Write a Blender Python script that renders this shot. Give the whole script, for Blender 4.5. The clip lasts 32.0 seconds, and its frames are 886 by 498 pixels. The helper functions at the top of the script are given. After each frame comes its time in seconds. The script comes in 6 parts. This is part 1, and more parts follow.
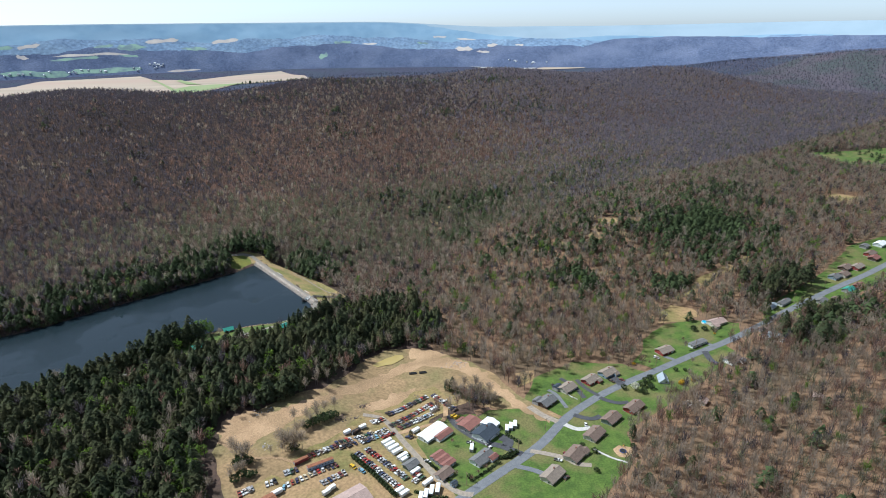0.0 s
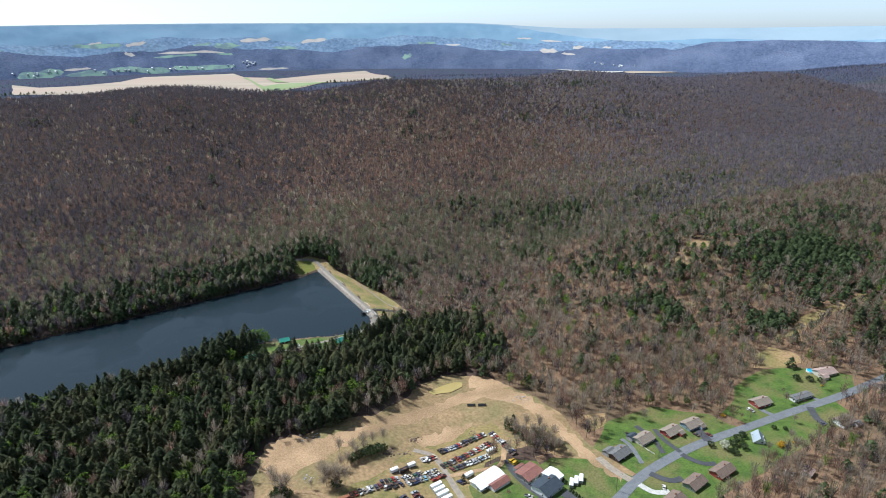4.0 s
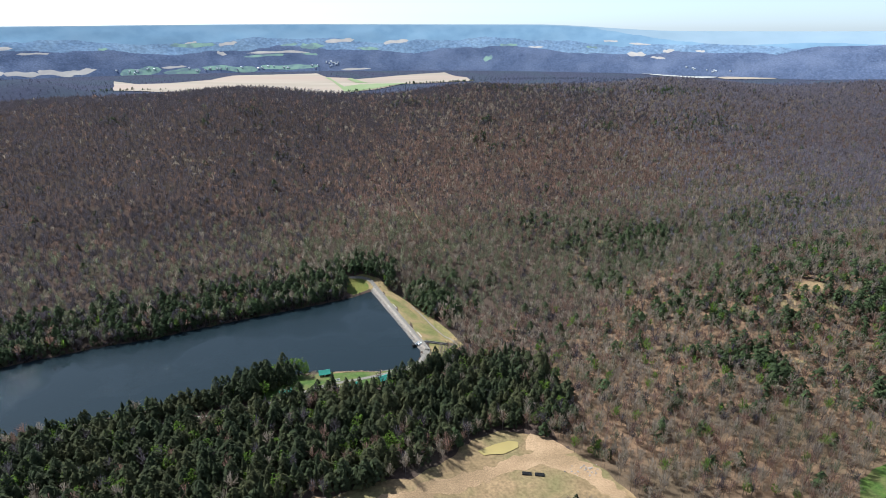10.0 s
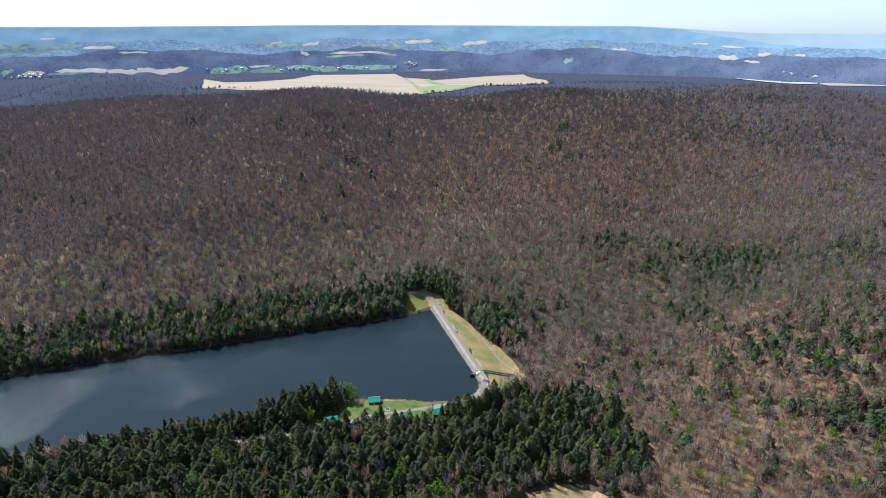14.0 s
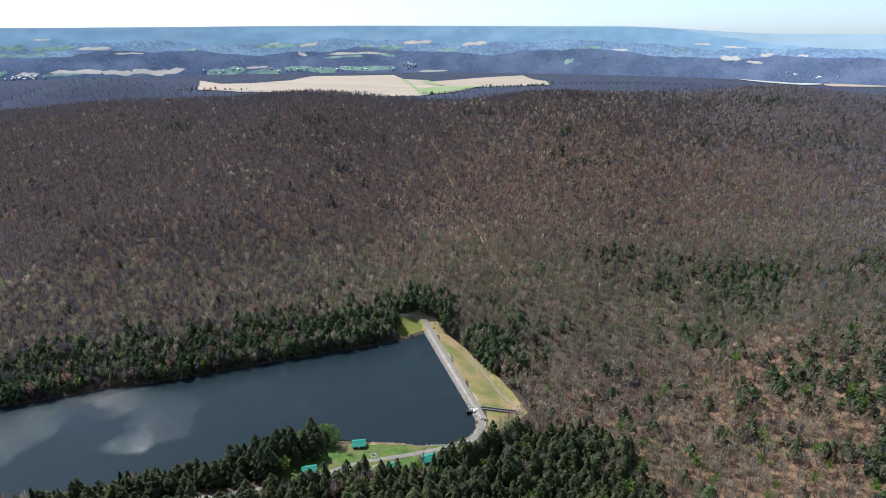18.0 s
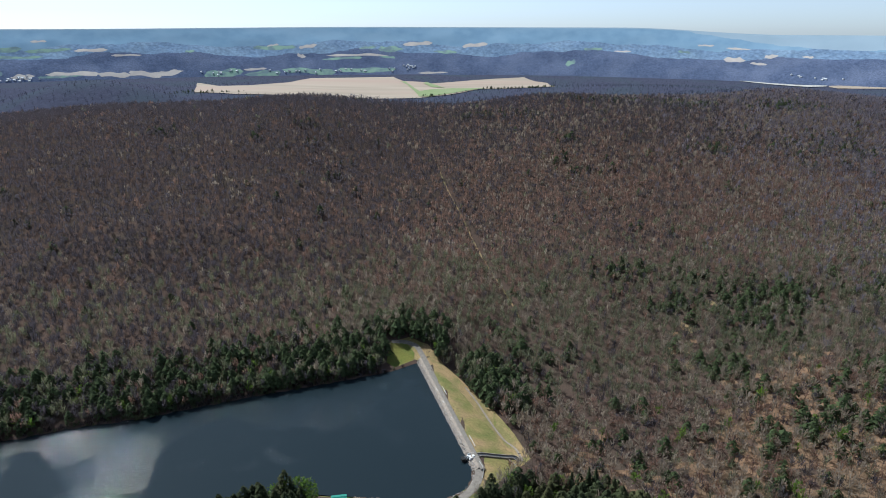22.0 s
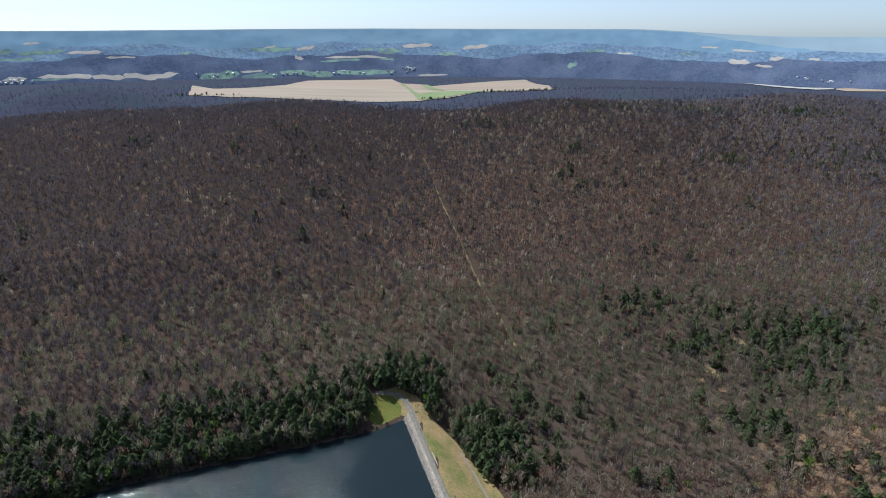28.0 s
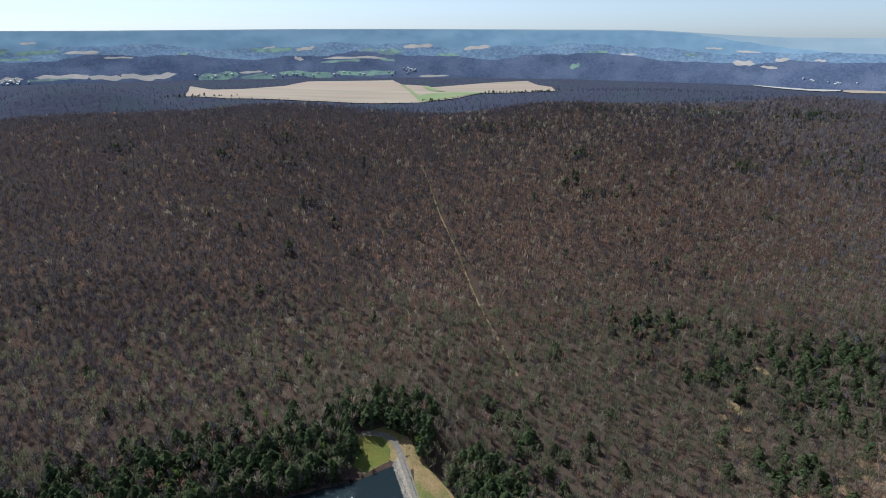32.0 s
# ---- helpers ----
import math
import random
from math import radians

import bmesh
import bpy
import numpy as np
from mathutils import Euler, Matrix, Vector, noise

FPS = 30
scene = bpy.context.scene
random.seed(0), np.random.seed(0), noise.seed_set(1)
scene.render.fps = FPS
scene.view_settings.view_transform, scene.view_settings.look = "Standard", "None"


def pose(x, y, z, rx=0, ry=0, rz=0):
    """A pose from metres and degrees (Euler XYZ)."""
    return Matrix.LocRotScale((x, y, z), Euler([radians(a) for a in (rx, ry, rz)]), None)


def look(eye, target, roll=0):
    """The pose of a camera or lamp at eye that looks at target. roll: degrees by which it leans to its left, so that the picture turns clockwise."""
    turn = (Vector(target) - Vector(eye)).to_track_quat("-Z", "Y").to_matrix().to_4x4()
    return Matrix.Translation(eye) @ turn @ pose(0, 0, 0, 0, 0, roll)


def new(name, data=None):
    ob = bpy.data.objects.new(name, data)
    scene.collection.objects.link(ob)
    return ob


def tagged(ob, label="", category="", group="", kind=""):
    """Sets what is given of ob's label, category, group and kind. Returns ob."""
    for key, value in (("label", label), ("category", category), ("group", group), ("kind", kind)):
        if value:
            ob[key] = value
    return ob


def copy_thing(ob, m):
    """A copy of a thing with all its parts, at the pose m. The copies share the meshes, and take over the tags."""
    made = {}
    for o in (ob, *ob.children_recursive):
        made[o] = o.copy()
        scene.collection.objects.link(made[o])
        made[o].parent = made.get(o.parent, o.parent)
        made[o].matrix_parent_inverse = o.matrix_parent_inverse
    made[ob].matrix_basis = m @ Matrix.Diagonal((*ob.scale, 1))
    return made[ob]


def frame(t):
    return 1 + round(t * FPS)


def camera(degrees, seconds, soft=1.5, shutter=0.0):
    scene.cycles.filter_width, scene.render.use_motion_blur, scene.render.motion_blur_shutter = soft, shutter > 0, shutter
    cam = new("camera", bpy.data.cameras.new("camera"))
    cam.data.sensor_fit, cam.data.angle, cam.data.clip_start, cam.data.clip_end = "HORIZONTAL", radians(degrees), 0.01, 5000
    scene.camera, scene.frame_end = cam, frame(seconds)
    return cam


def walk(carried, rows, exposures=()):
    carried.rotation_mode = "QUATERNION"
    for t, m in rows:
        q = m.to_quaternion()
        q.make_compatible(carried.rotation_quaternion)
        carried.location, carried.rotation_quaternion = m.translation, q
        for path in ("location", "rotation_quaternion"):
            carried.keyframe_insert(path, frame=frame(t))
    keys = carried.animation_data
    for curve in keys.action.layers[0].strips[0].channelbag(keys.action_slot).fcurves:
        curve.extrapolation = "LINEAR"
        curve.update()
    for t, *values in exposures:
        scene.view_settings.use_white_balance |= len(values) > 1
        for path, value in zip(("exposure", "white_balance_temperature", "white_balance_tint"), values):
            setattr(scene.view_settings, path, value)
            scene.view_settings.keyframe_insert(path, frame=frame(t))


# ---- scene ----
cam = camera(73.46, 32.0, soft=0.95)
# seconds, x, y, z, turn to the left, tilt, lean
PATH = [
    (0, -47.03, -138.49, 253.12, -21.085, -20.734, -0.574),
    (0.5, -44.84, -133.75, 253.27, -20.181, -20.706, -0.556),
    (1, -42.60, -129.05, 253.41, -19.400, -20.697, -0.530),
    (1.5, -40.34, -124.48, 253.51, -18.628, -20.716, -0.504),
    (2, -38.09, -120.03, 253.62, -18.020, -20.742, -0.467),
    (2.5, -35.88, -115.64, 253.71, -17.330, -20.713, -0.408),
    (3, -33.72, -111.24, 253.79, -16.416, -20.675, -0.360),
    (3.5, -31.54, -106.80, 253.84, -14.774, -20.638, -0.279),
    (4, -29.37, -102.22, 253.86, -13.514, -20.603, -0.215),
    (4.5, -27.23, -97.55, 253.86, -12.891, -20.580, -0.182),
    (6.5, -19.39, -76.83, 253.66, -12.770, -20.568, -0.203),
    (7, -17.57, -71.52, 253.50, -12.802, -20.553, -0.221),
    (7.5, -15.82, -66.19, 253.37, -12.766, -20.573, -0.301),
    (8, -14.13, -60.84, 253.32, -12.773, -20.561, -0.368),
    (8.5, -12.47, -55.60, 253.40, -12.665, -20.552, -0.367),
    (9, -10.76, -50.59, 253.60, -9.971, -20.531, -0.211),
    (9.5, -9.06, -45.84, 253.90, -7.442, -20.511, -0.049),
    (10, -7.44, -41.15, 254.24, -6.026, -20.472, 0.068),
    (10.5, -6.02, -36.34, 254.60, -4.619, -20.439, 0.108),
    (11, -4.72, -31.45, 254.93, -2.992, -20.427, 0.154),
    (11.5, -3.57, -26.48, 255.22, -1.998, -20.463, 0.200),
    (12, -2.58, -21.43, 255.46, -0.944, -20.439, 0.246),
    (12.5, -1.73, -16.25, 255.66, 0.011, -20.446, 0.281),
    (13, -1.07, -10.95, 255.82, 0.592, -20.434, 0.257),
    (13.5, -0.51, -5.53, 255.93, 1.017, -20.426, 0.242),
    (14, 0.00, 0.00, 256.00, 1.179, -20.409, 0.248),
    (14.5, 0.46, 5.64, 256.06, 1.174, -20.397, 0.230),
    (16.5, 2.03, 29.85, 256.04, 1.160, -20.404, 0.247),
    (17, 2.57, 35.91, 256.03, 1.130, -20.418, 0.213),
    (18, 3.76, 47.93, 255.97, 1.185, -20.368, 0.196),
    (19, 4.65, 59.86, 255.91, 1.164, -20.348, 0.131),
    (20, 5.92, 71.97, 255.81, 1.207, -20.317, 0.179),
    (21, 7.03, 84.21, 255.72, 1.228, -20.280, 0.195),
    (22, 8.07, 96.47, 255.71, 1.282, -20.245, 0.181),
    (23, 9.00, 108.54, 255.82, 1.284, -20.226, 0.170),
    (24, 9.74, 120.53, 256.09, 1.281, -20.227, 0.216),
    (24.5, 10.13, 126.51, 256.27, 1.314, -20.292, 0.215),
    (25, 10.52, 132.50, 256.48, 1.303, -20.207, 0.203),
    (25.5, 10.92, 138.49, 256.70, 1.309, -20.196, 0.174),
    (27.5, 12.59, 162.35, 257.39, 1.323, -20.160, 0.187),
    (28, 13.14, 168.33, 257.47, 1.353, -20.130, 0.161),
    (29, 14.16, 180.19, 257.51, 1.392, -20.142, 0.178),
    (29.5, 14.61, 186.09, 257.51, 1.357, -20.143, 0.165),
    (30, 15.05, 191.97, 257.50, 1.444, -20.101, 0.169),
    (30.5, 15.49, 197.84, 257.46, 1.395, -20.106, 0.203),
    (31, 15.92, 203.71, 257.40, 1.470, -20.097, 0.218),
    (32, 16.65, 215.51, 257.21, 1.501, -20.083, 0.232),
]
walk(cam, [(t, pose(x, y, z, 90 + tilt, 0, turn) @ pose(0, 0, 0, 0, 0, lean)) for t, x, y, z, turn, tilt, lean in PATH],
     [(0, 0.38, 5560, 5), (4, 0.44, 5560, 5), (13, 0.57, 5560, 5), (18.5, 0.46, 5560, 5), (22, 0.14, 5560, 5), (24, 0.06, 5560, 5), (28, 0.06, 5560, 5), (32, -0.02, 5560, 5)])

# ---- daylight: high spring sun ahead and to the left ----
SUN_EL, SUN_AZ = radians(50), radians(46)      # azimuth to the left of +y
world = bpy.data.worlds.new("sky")
scene.world = world
world.use_nodes = True
wn = world.node_tree.nodes
sky = wn.new("ShaderNodeTexSky")
sky.sky_type, sky.sun_disc = "NISHITA", False
sky.sun_elevation, sky.sun_rotation = SUN_EL, -SUN_AZ
sky.altitude, sky.air_density, sky.dust_density, sky.ozone_density = 400, 0.60, 0.6, 1.8
wn["Background"].inputs["Strength"].default_value = 0.122
haze = wn.new("ShaderNodeHueSaturation")
haze.inputs["Saturation"].default_value, haze.inputs["Value"].default_value = 0.5, 0.95
world.node_tree.links.new(sky.outputs["Color"], haze.inputs["Color"])
world.node_tree.links.new(haze.outputs["Color"], wn["Background"].inputs["Color"])
sun = new("sun", bpy.data.lights.new("sun", "SUN"))
sun.data.energy, sun.data.angle, sun.data.color = 4.75, radians(0.53), (1.0, 0.95, 0.87)
sun_dir = Vector((-math.sin(SUN_AZ) * math.cos(SUN_EL), math.cos(SUN_AZ) * math.cos(SUN_EL), math.sin(SUN_EL)))
sun.matrix_world = look(sun_dir * 900, (0, 0, 0))

# ---- materials ----
def mat(name, a, b=None, scale=1.0, rough=0.9, bump=0.0, fine=None, spec=0.25, metal=0.0, c=None, cscale=0.02, by_object=0.0, island=0.0, stretch=(1, 1, 1), thin=0.0, gaps=0.0):
    """A procedural surface: colours a and b mixed by a coarse noise, c in large patches, fine grain and relief."""
    m = bpy.data.materials.new(name)
    m.use_nodes = True
    nt = m.node_tree
    n, l = nt.nodes, nt.links
    sh = n["Principled BSDF"]
    sh.inputs["Roughness"].default_value, sh.inputs["Metallic"].default_value = rough, metal
    sh.inputs["Specular IOR Level"].default_value = spec
    b = b or tuple(v * 0.75 for v in a)
    geo = n.new("ShaderNodeNewGeometry")
    mp = n.new("ShaderNodeMapping")
    mp.inputs["Scale"].default_value = stretch
    l.new(geo.outputs["Position"], mp.inputs["Vector"])
    def noise_tex(sc, detail=4.0):
        t = n.new("ShaderNodeTexNoise")
        t.inputs["Scale"].default_value, t.inputs["Detail"].default_value = sc, detail
        l.new(mp.outputs["Vector"], t.inputs["Vector"])
        return t
    def ramp(src, lo, hi):
        r = n.new("ShaderNodeMapRange")
        r.inputs["From Min"].default_value, r.inputs["From Max"].default_value = lo, hi
        l.new(src, r.inputs["Value"])
        return r.outputs["Result"]
    def mix(f, x, y, mode="MIX"):
        k = n.new("ShaderNodeMix")
        k.data_type, k.blend_type = "RGBA", mode
        if isinstance(f, float):
            k.inputs["Factor"].default_value = f
        else:
            l.new(f, k.inputs["Factor"])
        for v, sk in ((x, k.inputs[6]), (y, k.inputs[7])):
            if isinstance(v, tuple):
                sk.default_value = (*v, 1)
            else:
                l.new(v, sk)
        return k.outputs[2]
    t1 = noise_tex(scale)
    col = mix(ramp(t1.outputs["Fac"], 0.35, 0.65), a, b)
    if c:
        t2 = noise_tex(cscale, 6.0)
        col = mix(ramp(t2.outputs["Fac"], 0.45, 0.62), col, c)
    if fine:
        t3 = noise_tex(fine, 3.0)
        col = mix(0.5, col, mix(ramp(t3.outputs["Fac"], 0.3, 0.7), (0.25, 0.25, 0.25), (0.75, 0.75, 0.75)), "OVERLAY")
    for on, src in ((by_object, "o"), (island, "i")):
        if on:
            if src == "o":
                rnd = n.new("ShaderNodeObjectInfo").outputs["Random"]
            else:
                rnd = geo.outputs["Random Per Island"]
            hsv = n.new("ShaderNodeHueSaturation")
            l.new(ramp_out(nt, rnd, 1 - on, 1 + on), hsv.inputs["Value"])
            l.new(col, hsv.inputs["Color"])
            col = hsv.outputs["Color"]
    l.new(col, sh.inputs["Base Color"])
    if bump:
        bm = n.new("ShaderNodeBump")
        bm.inputs["Strength"].default_value, bm.inputs["Distance"].default_value = min(bump, 1.0), bump
        l.new(t1.outputs["Fac"], bm.inputs["Height"])
        l.new(bm.outputs["Normal"], sh.inputs["Normal"])
    if thin:
        tr, mx = n.new("ShaderNodeBsdfTranslucent"), n.new("ShaderNodeMixShader")
        mx.inputs["Fac"].default_value = thin
        l.new(col, tr.inputs["Color"])
        l.new(sh.outputs["BSDF"], mx.inputs[1])
        l.new(tr.outputs["BSDF"], mx.inputs[2])
        out = mx.outputs["Shader"]
        if gaps:                                        # share of open air between fine twigs
            air, m2 = n.new("ShaderNodeBsdfTransparent"), n.new("ShaderNodeMixShader")
            m2.inputs["Fac"].default_value = gaps
            l.new(out, m2.inputs[1])
            l.new(air.outputs["BSDF"], m2.inputs[2])
            out = m2.outputs["Shader"]
        l.new(out, n["Material Output"].inputs["Surface"])
    return m


def ramp_out(nt, src, lo, hi):
    r = nt.nodes.new("ShaderNodeMapRange")
    r.inputs["To Min"].default_value, r.inputs["To Max"].default_value = lo, hi
    nt.links.new(src, r.inputs["Value"])
    return r.outputs["Result"]


# litter with the shade of the twigs above it put into its colour
M_SHADELITTER = mat("shaded_leaf_litter", (0.108, 0.073, 0.056), (0.072, 0.052, 0.044), 0.35, bump=0.3, fine=2.0, c=(0.084, 0.065, 0.050), cscale=0.03, spec=0.0)
# the same litter without that shade, brighter, for the woods near the houses
M_TANLITTER = mat("tan_leaf_litter", (0.245, 0.155, 0.095), (0.175, 0.112, 0.072), 0.35, bump=0.3, fine=2.0, c=(0.142, 0.102, 0.066), cscale=0.02, spec=0.0)
# haze is mixed into the base colours of the woods past the ridge
M_HILLWOODS = mat("hazed_hill_woods", (0.112, 0.096, 0.112), (0.088, 0.076, 0.092), 0.05, bump=1.0, fine=0.12, c=(0.072, 0.080, 0.082), cscale=0.006, spec=0.0)
M_MIDWOODS = mat("hazed_woods_beyond", (0.074, 0.078, 0.112), (0.056, 0.060, 0.090), 0.06, bump=1.0, fine=0.2, c=(0.064, 0.076, 0.100), cscale=0.004, spec=0.0)
M_HAZEWOODS = mat("haze_tinted_twigs", (0.120, 0.124, 0.175), (0.094, 0.098, 0.140), 0.06, thin=0.45, island=0.1, gaps=0.55, spec=0.0)
# blue distance haze is painted into these hill and ridge colours
M_FARWOODS = mat("hazed_distant_woods", (0.225, 0.310, 0.430), (0.180, 0.258, 0.375), 0.03, bump=0.2, fine=0.05, c=(0.25, 0.34, 0.45), cscale=0.005, spec=0.0)
M_FARRIDGE = mat("hazed_ridge", (0.250, 0.375, 0.495), (0.215, 0.335, 0.455), 0.012, c=(0.275, 0.40, 0.515), cscale=0.004, spec=0.0)
M_PALERIDGE = mat("hazed_farthest_ridge", (0.345, 0.435, 0.505), (0.325, 0.415, 0.485), 0.01, c=(0.355, 0.445, 0.515), cscale=0.003, spec=0.0)
M_NEARHILL = mat("hazed_wooded_hills", (0.135, 0.165, 0.255), (0.098, 0.126, 0.205), 0.05, bump=0.5, fine=0.12, c=(0.155, 0.185, 0.275), cscale=0.006, spec=0.0)
# crop and grass colours, paled here for the haze before them
M_FARFIELD = mat("hazed_field", (0.62, 0.56, 0.50), (0.52, 0.47, 0.43), 0.02, spec=0.0)
M_FARGREEN = mat("hazed_pasture", (0.30, 0.43, 0.34), (0.25, 0.36, 0.30), 0.01, c=(0.20, 0.27, 0.29), cscale=0.02, spec=0.0)
M_GRASS = mat("lawn", (0.092, 0.142, 0.026), (0.058, 0.098, 0.019), 0.16, bump=0.05, fine=0.9, c=(0.142, 0.132, 0.048), cscale=0.045)
M_ROUGH = mat("rough_grass", (0.275, 0.200, 0.085), (0.160, 0.148, 0.050), 0.07, bump=0.15, fine=0.6, c=(0.31, 0.205, 0.105), cscale=0.045)
M_DAMGRASS = mat("dam_grass", (0.265, 0.210, 0.080), (0.150, 0.162, 0.046), 0.07, bump=0.1, fine=0.8, c=(0.33, 0.225, 0.112), cscale=0.04)
M_DRYGRASS = mat("dry_grass", (0.37, 0.255, 0.125), (0.27, 0.195, 0.090), 0.15, bump=0.1, fine=1.0, c=(0.21, 0.185, 0.07), cscale=0.05)
M_HEADLAWN = mat("mossy_lawn", (0.150, 0.155, 0.030), (0.185, 0.165, 0.040), 0.10, bump=0.05, fine=1.2, c=(0.11, 0.14, 0.028), cscale=0.06)
M_DIRT = mat("bare_earth", (0.305, 0.205, 0.108), (0.225, 0.155, 0.078), 0.08, bump=0.3, fine=0.5, c=(0.195, 0.160, 0.070), cscale=0.03)
M_TRACK = mat("sandy_track", (0.42, 0.28, 0.160), (0.33, 0.215, 0.120), 0.06, bump=0.04, fine=1.2, c=(0.27, 0.18, 0.098), cscale=0.035)
M_ASPHALT = mat("worn_asphalt", (0.17, 0.175, 0.185), (0.14, 0.145, 0.155), 0.3, rough=0.85, fine=3.0)
M_DARKASPH = mat("dark_asphalt", (0.075, 0.075, 0.082), (0.06, 0.06, 0.065), 0.3, rough=0.85, fine=3.0)
M_GRAVEL = mat("pale_gravel", (0.335, 0.280, 0.222), (0.25, 0.212, 0.168), 0.5, fine=3.0, bump=0.05)
M_ROADGRAVEL = mat("rolled_gravel", (0.245, 0.215, 0.180), (0.185, 0.165, 0.140), 0.4, fine=2.0, bump=0.05)
M_CONCRETE = mat("concrete", (0.52, 0.50, 0.46), (0.42, 0.40, 0.37), 0.4, fine=3.0)
M_OLDCONCRETE = mat("weathered_concrete", (0.30, 0.265, 0.22), (0.22, 0.195, 0.165), 0.4, fine=3.0)
M_POND = mat("muddy_water", (0.43, 0.33, 0.12), (0.35, 0.27, 0.10), 0.03, rough=0.25, spec=0.4)
M_FIELD = mat("ploughed_field", (0.43, 0.35, 0.27), (0.33, 0.27, 0.205), 0.012, c=(0.40, 0.30, 0.235), cscale=0.004, stretch=(0.12, 1, 1))
M_FIELDGREEN = mat("green_field", (0.22, 0.28, 0.12), (0.26, 0.30, 0.15), 0.01)
M_BARK = mat("grey_bark", (0.22, 0.18, 0.15), (0.15, 0.12, 0.10), 0.2, thin=0.25)
# bark brightened to draw sunlit trunks on the ridge
M_LITBARK = mat("lit_bark", (0.42, 0.35, 0.29), (0.31, 0.255, 0.215), 0.2, thin=0.3)
M_TWIG = [mat("bare_twigs", (0.112, 0.096, 0.106), (0.082, 0.071, 0.080), 0.06, island=0.3, thin=0.6, gaps=0.38, spec=0.0),
          mat("reddish_buds", (0.300, 0.186, 0.140), (0.225, 0.144, 0.112), 0.06, island=0.3, thin=0.6, gaps=0.38, spec=0.0),
          mat("grey_twigs", (0.385, 0.315, 0.240), (0.290, 0.238, 0.184), 0.06, island=0.3, thin=0.6, gaps=0.38, spec=0.0),
          mat("green_buds", (0.218, 0.220, 0.132), (0.160, 0.164, 0.102), 0.06, island=0.3, thin=0.6, gaps=0.38, spec=0.0),
          mat("fresh_leaves", (0.17, 0.25, 0.04), (0.12, 0.19, 0.035), 0.06, island=0.3, thin=0.5)]
# twigs with air haze mixed into their colour, for far crowns
M_HAZETWIG = mat("far_hazed_twigs", (0.255, 0.225, 0.250), (0.205, 0.182, 0.207), 0.06, island=0.15, thin=0.6, gaps=0.38, spec=0.0)
M_NEEDLE = mat("conifer_needles", (0.054, 0.066, 0.026), (0.032, 0.043, 0.019), 0.3, c=(0.070, 0.072, 0.029), cscale=0.04, island=0.4, thin=0.25)
M_PINE = mat("pine_needles", (0.075, 0.100, 0.038), (0.046, 0.066, 0.027), 0.3, island=0.4, thin=0.3)

M_WATER = bpy.data.materials.new("reservoir_water")
M_WATER.use_nodes = True
_n, _l = M_WATER.node_tree.nodes, M_WATER.node_tree.links
_s = _n["Principled BSDF"]
_s.inputs["Base Color"].default_value = (0.014, 0.023, 0.028, 1)
_s.inputs["Roughness"].default_value, _s.inputs["IOR"].default_value = 0.06, 1.33
_g = _n.new("ShaderNodeNewGeometry")
_w1, _w2 = _n.new("ShaderNodeTexNoise"), _n.new("ShaderNodeTexNoise")
_w1.inputs["Scale"].default_value, _w1.inputs["Detail"].default_value = 1.4, 0.0
_w2.inputs["Scale"].default_value, _w2.inputs["Detail"].default_value = 0.022, 7.0
_b = _n.new("ShaderNodeBump")
_b.inputs["Distance"].default_value = 0.12
for _w in (_w1, _w2):
    _l.new(_g.outputs["Position"], _w.inputs["Vector"])
# sparse steep wavelets, each of which can catch the sun
_c = _n.new("ShaderNodeMapRange")
_c.inputs["From Min"].default_value, _c.inputs["From Max"].default_value = 0.42, 0.85
_l.new(_w1.outputs["Fac"], _c.inputs["Value"])
_l.new(_c.outputs["Result"], _b.inputs["Height"])
# the breeze ruffles the water in patches along the far shore
_d, _m, _a = _n.new("ShaderNodeVectorMath"), _n.new("ShaderNodeMapRange"), _n.new("ShaderNodeMath")
_d.operation, _a.operation, _a.use_clamp = "DOT_PRODUCT", "ADD", True
_d.inputs[1].default_value = (0.413, -1.0, 0.0)
_l.new(_g.outputs["Position"], _d.inputs[0])
_m.inputs["From Min"].default_value, _m.inputs["From Max"].default_value = -505, -395
_m.inputs["To Min"].default_value, _m.inputs["To Max"].default_value = 1.4, -0.7
_l.new(_d.outputs["Value"], _m.inputs["Value"])
_l.new(ramp_out(M_WATER.node_tree, _w2.outputs["Fac"], -3.8, 3.4), _a.inputs[0])
_l.new(_m.outputs["Result"], _a.inputs[1])
_l.new(_a.outputs["Value"], _b.inputs["Strength"])
_l.new(_b.outputs["Normal"], _s.inputs["Normal"])


# ---- terrain (numpy arrays or floats) ----
def sst(a, b, v):
    u = np.clip((v - a) / (b - a), 0, 1)
    return u * u * (3 - 2 * u)
def bump(x, y, cx, cy, sx, sy, rot=0.0):
    c, s = math.cos(rot), math.sin(rot)
    dx, dy = x - cx, y - cy
    u, v = (c * dx + s * dy) / sx, (-s * dx + c * dy) / sy
    return np.exp(-(u * u + v * v))
SHORE = [(-23, 518), (-45, 504), (-90, 486), (-132, 471), (-172, 455), (-209, 439), (-248, 428), (-290, 412), (-340, 392), (-430, 350), (-560, 300), (-600, 240), (-480, 240), (-380, 280), (-300, 300), (-220, 322), (-150, 343), (-110, 358), (-75, 372), (-54, 371), (-39, 370), (-17, 367), (4, 370), (17, 382), (18, 394)]
